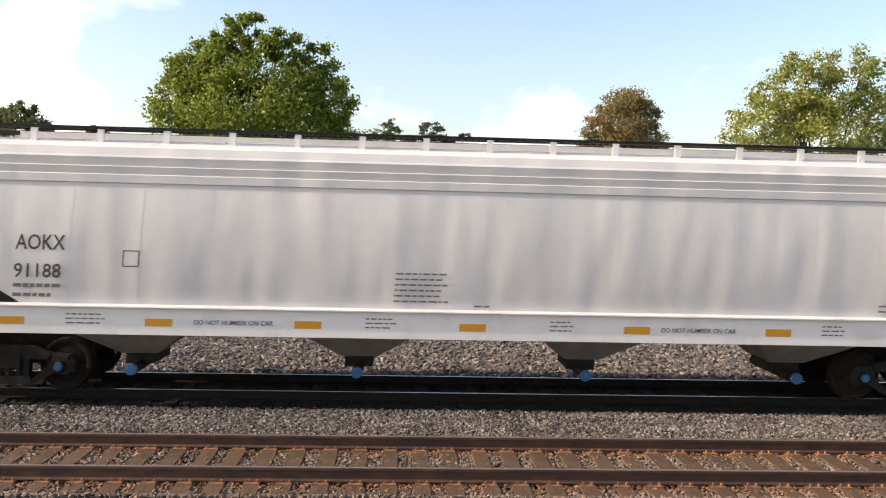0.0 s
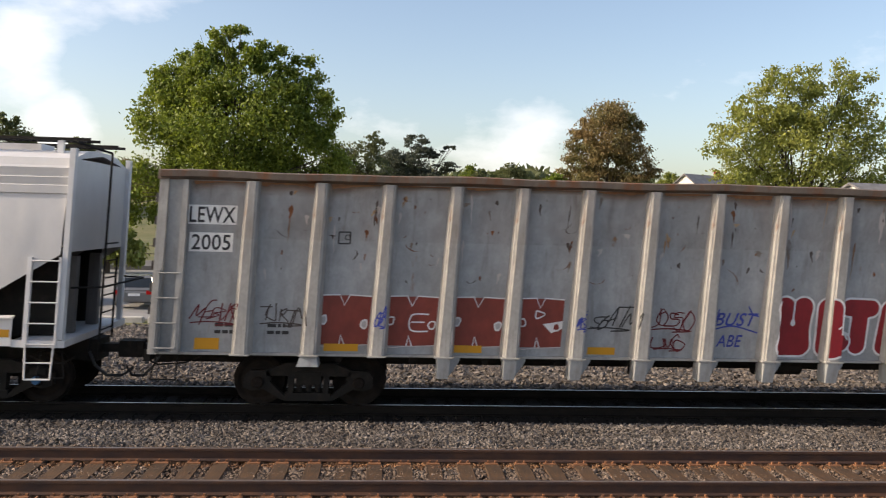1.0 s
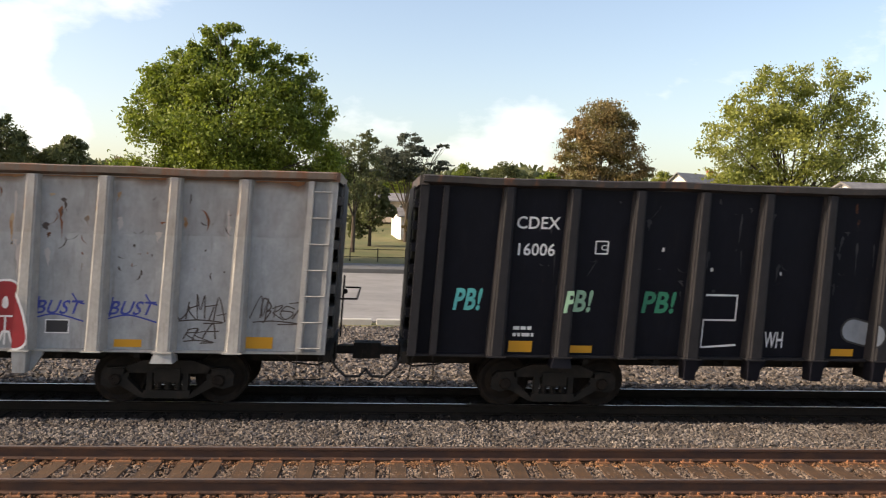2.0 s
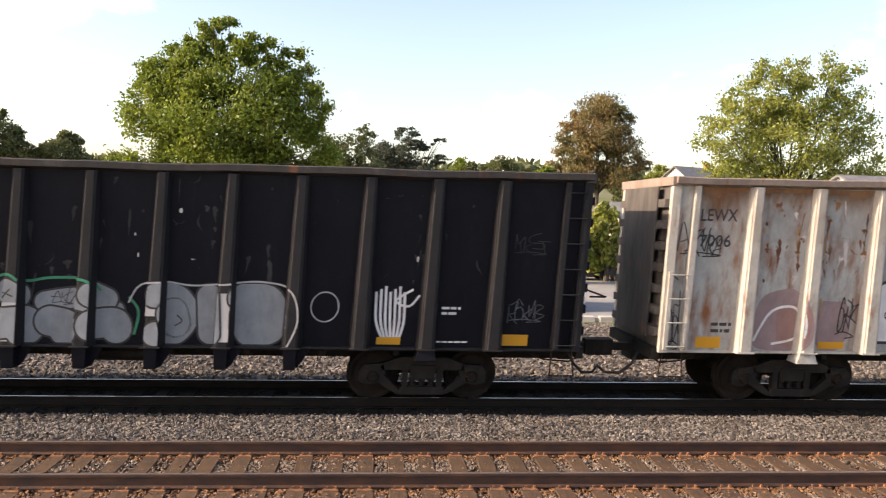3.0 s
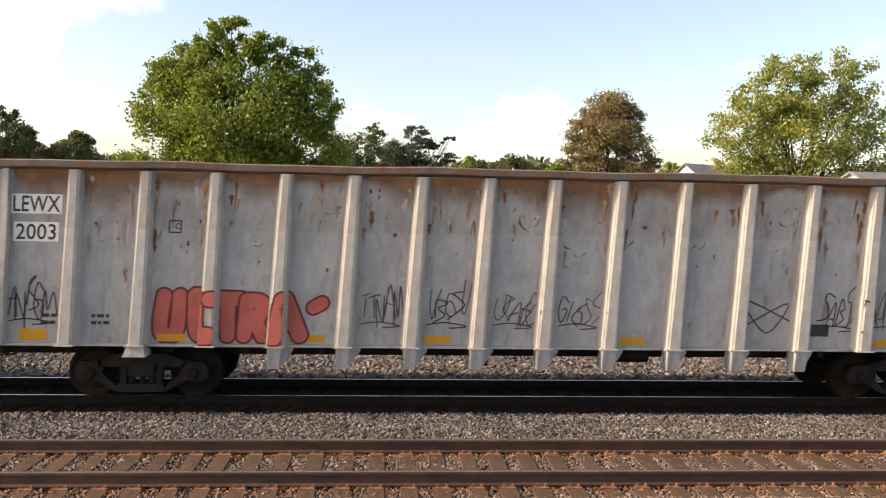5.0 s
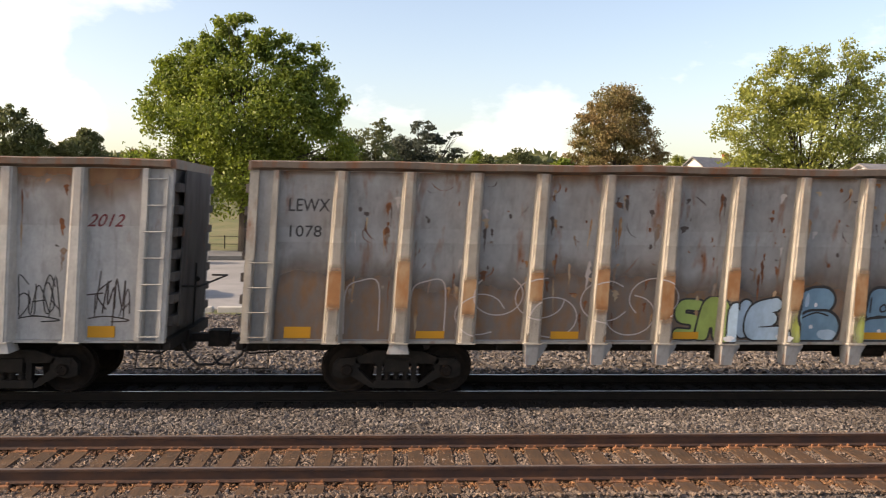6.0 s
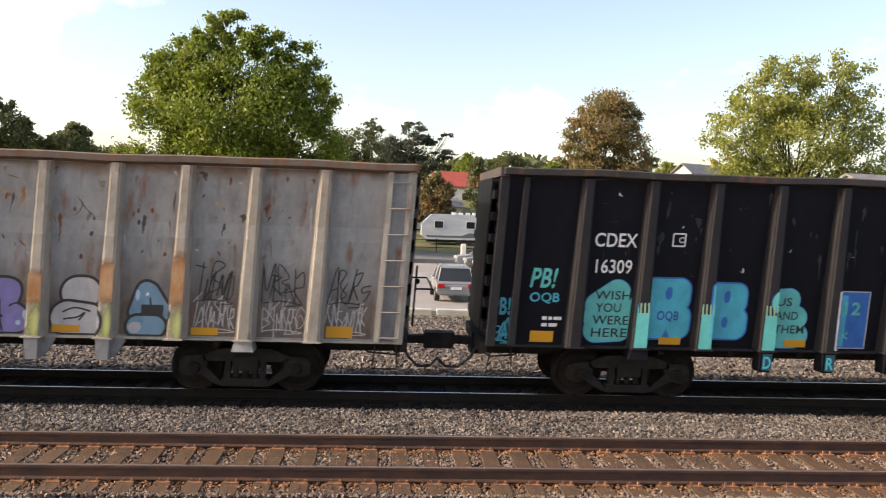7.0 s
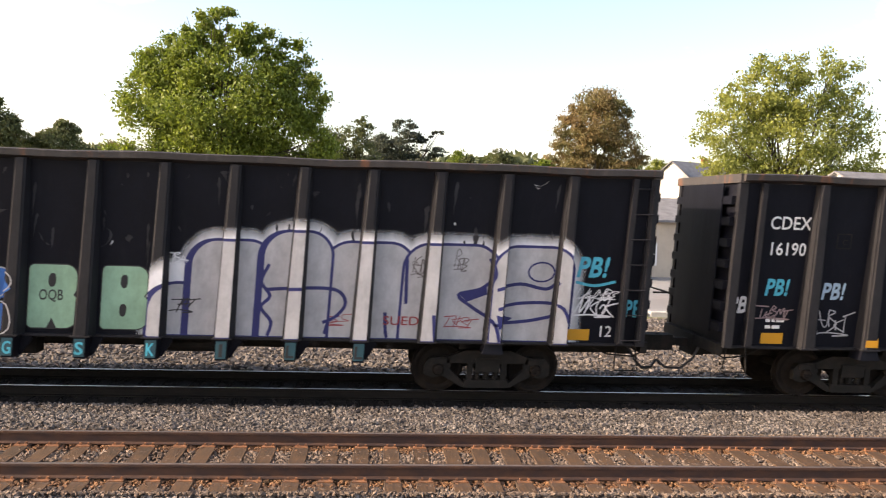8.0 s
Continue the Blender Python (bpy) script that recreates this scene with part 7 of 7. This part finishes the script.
def parked_car(x, y, turn, paint, label, tall=1.65, length=4.5):
    """Estate or off-road car: shaped body, glasshouse, lamps, four wheels."""
    z = -1.02
    car = tagged(new("parked_car"), label, "car", "cars in the car park")
    car.matrix_basis = pose(x, y, z, 0, 0, turn)
    h, L = tall, length / 2
    bm = B()
    o = [(-L, 0.35), (L, 0.35), (L, 0.72), (L - 0.12, 0.92), (L - 1.15, 1.02), (-L + 0.2, 1.04), (-L, 0.85)]
    prism(bm, o, "y", -0.90, 0.90)
    bmesh.ops.bevel(bm, geom=bm.edges[:], offset=0.07, segments=2, affect="EDGES")
    part("body", bm, paint, car)
    bm = B()
    hexa(bm, [(-L + 0.16, -0.84, 1.0), (L - 1.05, -0.84, 1.0), (L - 1.05, 0.84, 1.0), (-L + 0.16, 0.84, 1.0)],
         [(-L + 0.5, -0.68, h - 0.05), (L - 1.95, -0.68, h - 0.05), (L - 1.95, 0.68, h - 0.05), (-L + 0.5, 0.68, h - 0.05)])
    part("window_glass", bm, M_GLASS, car)
    bm = B()
    hexa(bm, [(-L + 0.44, -0.71, h - 0.09), (L - 1.9, -0.71, h - 0.09), (L - 1.9, 0.71, h - 0.09), (-L + 0.44, 0.71, h - 0.09)],
         [(-L + 0.55, -0.62, h), (L - 2.1, -0.62, h), (L - 2.1, 0.62, h), (-L + 0.55, 0.62, h)])
    for s in (-1, 1):
        for xa, xb in ((-L + 0.2, -L + 0.52), (-0.35, -0.33), (L - 1.1, L - 1.95)):
            tube(bm, (xa, s * 0.835, 1.0), (xb, s * 0.68, h - 0.05), 0.045, 5)
    part("roof", bm, paint, car)
    for s in (-1, 1):
        for e, m, nm in ((-1, M_TAIL, "tail_lamp"), (1, M_LAMP, "headlamp")):
            bm = B()
            box(bm, e * L - 0.06, e * L + 0.015 * e + 0.04, s * 0.70 - 0.16, s * 0.70 + 0.16, 0.70, 0.88)
            part(nm, bm, m, car)
        for e in (-1, 1):
            bm = B()
            lathe(bm, [(-0.11, 0.22), (-0.11, 0.33), (-0.08, 0.345), (0.08, 0.345), (0.11, 0.33), (0.11, 0.22)], 18, (e * (L - 0.85), s * 0.82, 0.345))
            wh = part("wheel", bm, M_TYRE, car)
            bm = B()
            lathe(bm, [(-0.115, 0.04), (-0.105, 0.21), (0.105, 0.21), (0.115, 0.04)], 14, (e * (L - 0.85), s * 0.82, 0.345))
            part("rim", bm, M_RIM, wh)
    bm = B()
    box(bm, -L - 0.025, -L + 0.02, -0.26, 0.26, 0.62, 0.74)
    part("number_plate", bm, M_WHITE, car)
    return car


def car_colour(name, c):
    return material(name, c, 0.25, 0.3, second=tuple(v * 0.9 for v in c), scale=1)


C_SILVER, C_DARK, C_WHITE = car_colour("silver_car_paint", (0.28, 0.29, 0.30)), car_colour("charcoal_car_paint", (0.05, 0.05, 0.055)), car_colour("white_car_paint", (0.75, 0.75, 0.74))
C_GREY, C_BLUE, C_RED = car_colour("grey_car_paint", (0.20, 0.205, 0.21)), car_colour("blue_car_paint", (0.04, 0.07, 0.13)), car_colour("red_car_paint", (0.4, 0.02, 0.02))
parked_car(3.5, 41.0, 91, C_SILVER, "silver off-road car seen from behind in the car park", 1.68)
parked_car(8.6, 40.0, -84, C_WHITE, "white off-road car facing the tracks", 1.66, 4.5)
parked_car(-11.5, 41.0, 95, C_GREY, "grey hatchback parked near the kerb", 1.5, 4.2)
parked_car(-16.0, 41.5, -90, C_SILVER, "silver saloon parked near the kerb", 1.5, 4.4)
parked_car(17.2, 41.0, 90, C_RED, "red car parked near the kerb", 1.5, 4.3)
for k, (x, y, c) in enumerate(((8.6, 56.5, C_DARK), (8.2, 59.2, C_GREY), (7.8, 62, C_SILVER), (14.4, 57.5, C_DARK), (14.2, 60.5, C_BLUE))):
    parked_car(x, y, 180, c, "%s car in a row in the car park" % ("dark", "grey", "silver", "charcoal", "dark blue")[k], 1.6)


def white_post(x, y):
    bm = B()
    prism(bm, [(-0.2, -0.15), (0.2, -0.15), (0.2, 0.15), (-0.2, 0.15)], "z", 0, 1.7)
    bmesh.ops.bevel(bm, geom=bm.edges[:], offset=0.05, segments=2, affect="EDGES")
    p = part("marker_post", bm, M_WHITE)
    p.matrix_basis = pose(x, y, -1.02)
    tagged(p, "white concrete marker post in the car park", "marker post")


white_post(6.3, 64.0)

M_RV = material("pale_trailer_panel", (0.55, 0.57, 0.60), 0.4, second=(0.46, 0.48, 0.52), scale=0.6, stretch=(1, 1, 4), bump=0.05, bscale=8)


def camper(x, y, length, label):
    c = tagged(new("camper_trailer"), label, "camper")
    c.matrix_basis = pose(x, y, bed_height(y) - 0.05)
    bm = B()
    prism(bm, [(-length / 2, 0.9), (-length / 2 + 0.5, 0.55), (length / 2, 0.55), (length / 2, 2.9), (length / 2 - 0.3, 3.05), (-length / 2 + 1.0, 3.05), (-length / 2, 2.1)], "y", -1.2, 1.2)
    part("body", bm, M_RV, c)
    bm = B()
    prism(bm, [(-length / 2 + 0.6, 0.75), (length / 2 - 0.1, 0.75), (length / 2 - 0.1, 1.0), (0.5, 1.25), (-0.3, 0.95), (-length / 2 + 0.4, 0.95)], "y", -1.215, -1.19)
    part("stripe", bm, C_GREY, c, "dark grey side stripe")
    for wx in (-length / 2 + 1.7, 0.6, length / 2 - 1.2):
        bm = B()
        box(bm, wx - 0.42, wx + 0.42, -1.23, -1.18, 1.7, 2.35)
        w = part("window", bm, M_GLASS, c)
        bm = B()
        for a, b, d, e in ((-0.47, 0.47, 2.35, 2.4), (-0.47, 0.47, 1.65, 1.7), (-0.47, -0.42, 1.7, 2.35), (0.42, 0.47, 1.7, 2.35)):
            box(bm, wx + a, wx + b, -1.24, -1.18, d, e)
        part("frame", bm, M_WHITE, w)
    for wx in (-0.5, 0.5):
        bm = B()
        lathe(bm, [(-0.12, 0.1), (-0.12, 0.34), (0.12, 0.34), (0.12, 0.1)], 16, (wx, -1.05, 0.34))
        part("wheel", bm, M_TYRE, c)
    bm = B()
    box(bm, -length / 2 + 0.5, length / 2 - 0.2, -1.1, 1.1, 0.3, 0.56)
    part("chassis", bm, M_IRON, c)
    bm = B()
    for k in range(5):
        box(bm, k * 0.7 - 1.2, k * 0.7 - 0.8, -0.3, 0.3, 3.05, 3.25)
    part("roof_vent", bm, M_WHITE, c)


camper(8.2, 84, 8.5, "pale grey camper trailer parked by the road")
camper(13.5, 91, 7.5, "white camper trailer with a grey stripe")

M_ROOFR = material("red_shingle_roof", (0.30, 0.055, 0.04), 0.9, second=(0.22, 0.045, 0.035), scale=1.5, bump=0.4, bscale=6)
M_ROOFG = material("grey_shingle_roof", (0.20, 0.195, 0.20), 0.9, second=(0.14, 0.14, 0.145), scale=1.5, bump=0.4, bscale=6)
M_SIDING = material("white_siding", (0.72, 0.71, 0.68), 0.7, second=(0.60, 0.59, 0.57), scale=0.5, stretch=(1, 1, 8), bump=0.2, bscale=3, bstretch=(0.1, 0.1, 4))
M_BEIGE = material("beige_render_wall", (0.50, 0.42, 0.33), 0.85, second=(0.42, 0.35, 0.28), scale=0.7)


def house(x, y, w, d, h, roof_h, wall, roof, label, turn=0, z=None):
    hs = tagged(new("house"), label, "house")
    hs.matrix_basis = pose(x, y, bed_height(y) - 0.2 if z is None else z, 0, 0, turn)
    bm = B()
    prism(bm, [(-d / 2, 0), (d / 2, 0), (d / 2, h), (0, h + roof_h), (-d / 2, h)], "x", -w / 2, w / 2)
    part("wall", bm, wall, hs)
    bm = B()
    e, t = 0.5, 0.18
    for s in (-1, 1):
        k = roof_h / (d / 2)
        o = [(s * (d / 2 + e), h - e * k + 0.02), (s * (d / 2 + e), h - e * k + t), (0, h + roof_h + t), (0, h + roof_h + 0.02)]
        prism(bm, o, "x", -w / 2 - 0.4, w / 2 + 0.4)
    rf = part("roof", bm, roof, hs)
    bm = B()
    box(bm, w * 0.2 - 0.35, w * 0.2 + 0.35, -0.3, 0.4, h + roof_h * 0.5, h + roof_h + 0.8)
    part("chimney", bm, M_ROOFR, rf)
    n = max(2, int(w / 3))
    for lev in range(2 if h > 4 else 1):
        for k in range(n):
            wx = -w / 2 + (k + 0.5) * w / n
            z0 = 1.0 + lev * 2.7
            if z0 + 1.3 > h:
                continue
            bm = B()
            box(bm, wx - 0.5, wx + 0.5, -d / 2 - 0.03, -d / 2 + 0.02, z0, z0 + 1.3)
            wi = part("window", bm, M_GLASS, hs)
            bm = B()
            for a, b, c, g in ((-0.6, 0.6, z0 + 1.3, z0 + 1.42), (-0.6, 0.6, z0 - 0.12, z0), (-0.6, -0.5, z0, z0 + 1.3), (0.5, 0.6, z0, z0 + 1.3), (-0.5, 0.5, z0 + 0.62, z0 + 0.68)):
                box(bm, wx + a, wx + b, -d / 2 - 0.07, -d / 2 + 0.02, c, g)
            part("frame", bm, M_WHITE, wi)
    return hs


house(12.8, 136, 9, 8, 3.4, 2.2, M_SIDING, M_ROOFR, "white house with red shingle roof", 4, 3.5)
house(3.8, 120, 9, 7, 3.0, 1.0, M_BEIGE, M_ROOFG, "beige low house behind the campers", -6)
house(5.6, 104, 7, 6, 2.8, 0.9, M_SIDING, M_ROOFG, "low pale outbuilding with shallow grey roof", 10)
house(21.5, 60, 10, 8, 4.0, 1.4, M_BEIGE, M_ROOFG, "tan house with grey roof beside the car park", 8, -1.1)
house(41.5, 64, 11, 9, 6.2, 2.0, M_SIDING, M_ROOFG, "pale two-storey house with a grey roof", 12)
house(47.0, 120, 10, 8, 6.0, 2.8, M_SIDING, M_ROOFG, "distant white house with grey gable roof", 30, 1.9)


def fence(x0, x1, y, label):
    f = tagged(new("fence"), label, "fence")
    bm = B()
    tube(bm, (0, 0, 0), (0, 0, 1.3), 0.05, 7)
    first = part("post", bm, M_IRON, f)
    n = int((x1 - x0) / 2.5)
    zf = bed_height(y) - 0.1
    for k in range(n + 1):
        m = pose(x0 + k * 2.5, y, zf)
        if k:
            twin(first, m, f)
        else:
            first.matrix_basis = m
    for z in (0.5, 1.2):
        bm = B()
        tube(bm, (x0, y, zf + z), (x1, y, zf + z), 0.03, 5)
        part("rail", bm, M_IRON, f)


fence(-40, 30, 76.0, "dark wire fence at the edge of the grass")


# ---- motion ----
def train_x(t):
    """How far the train has come at t seconds."""
    return -(16.322 * t + 0.00885 * t * t)


def motions():
    # slack in the couplings sets each car a little off the even pitch
    slack = (0.0, 0.04, 0.08, 0.135, 0.07, -0.03, 0.06, 0.15)
    start = {0: 1.47}
    for k in range(1, 8):
        start[k] = 22.142 + CAR_PITCH * (k - 1) + slack[k]
    for slot, c in CARS:
        walk(c, [(t * 0.5, pose(start[slot] + train_x(t * 0.5), TRACK_FAR, 0)) for t in range(17)])
    for slot, sets in WHEELS:
        for ws, k in sets:
            walk(ws, [(f / 30, pose(k, 0, 0.457, 0, math.degrees(train_x(f / 30) / 0.457), 0)) for f in range(241)])


motions()
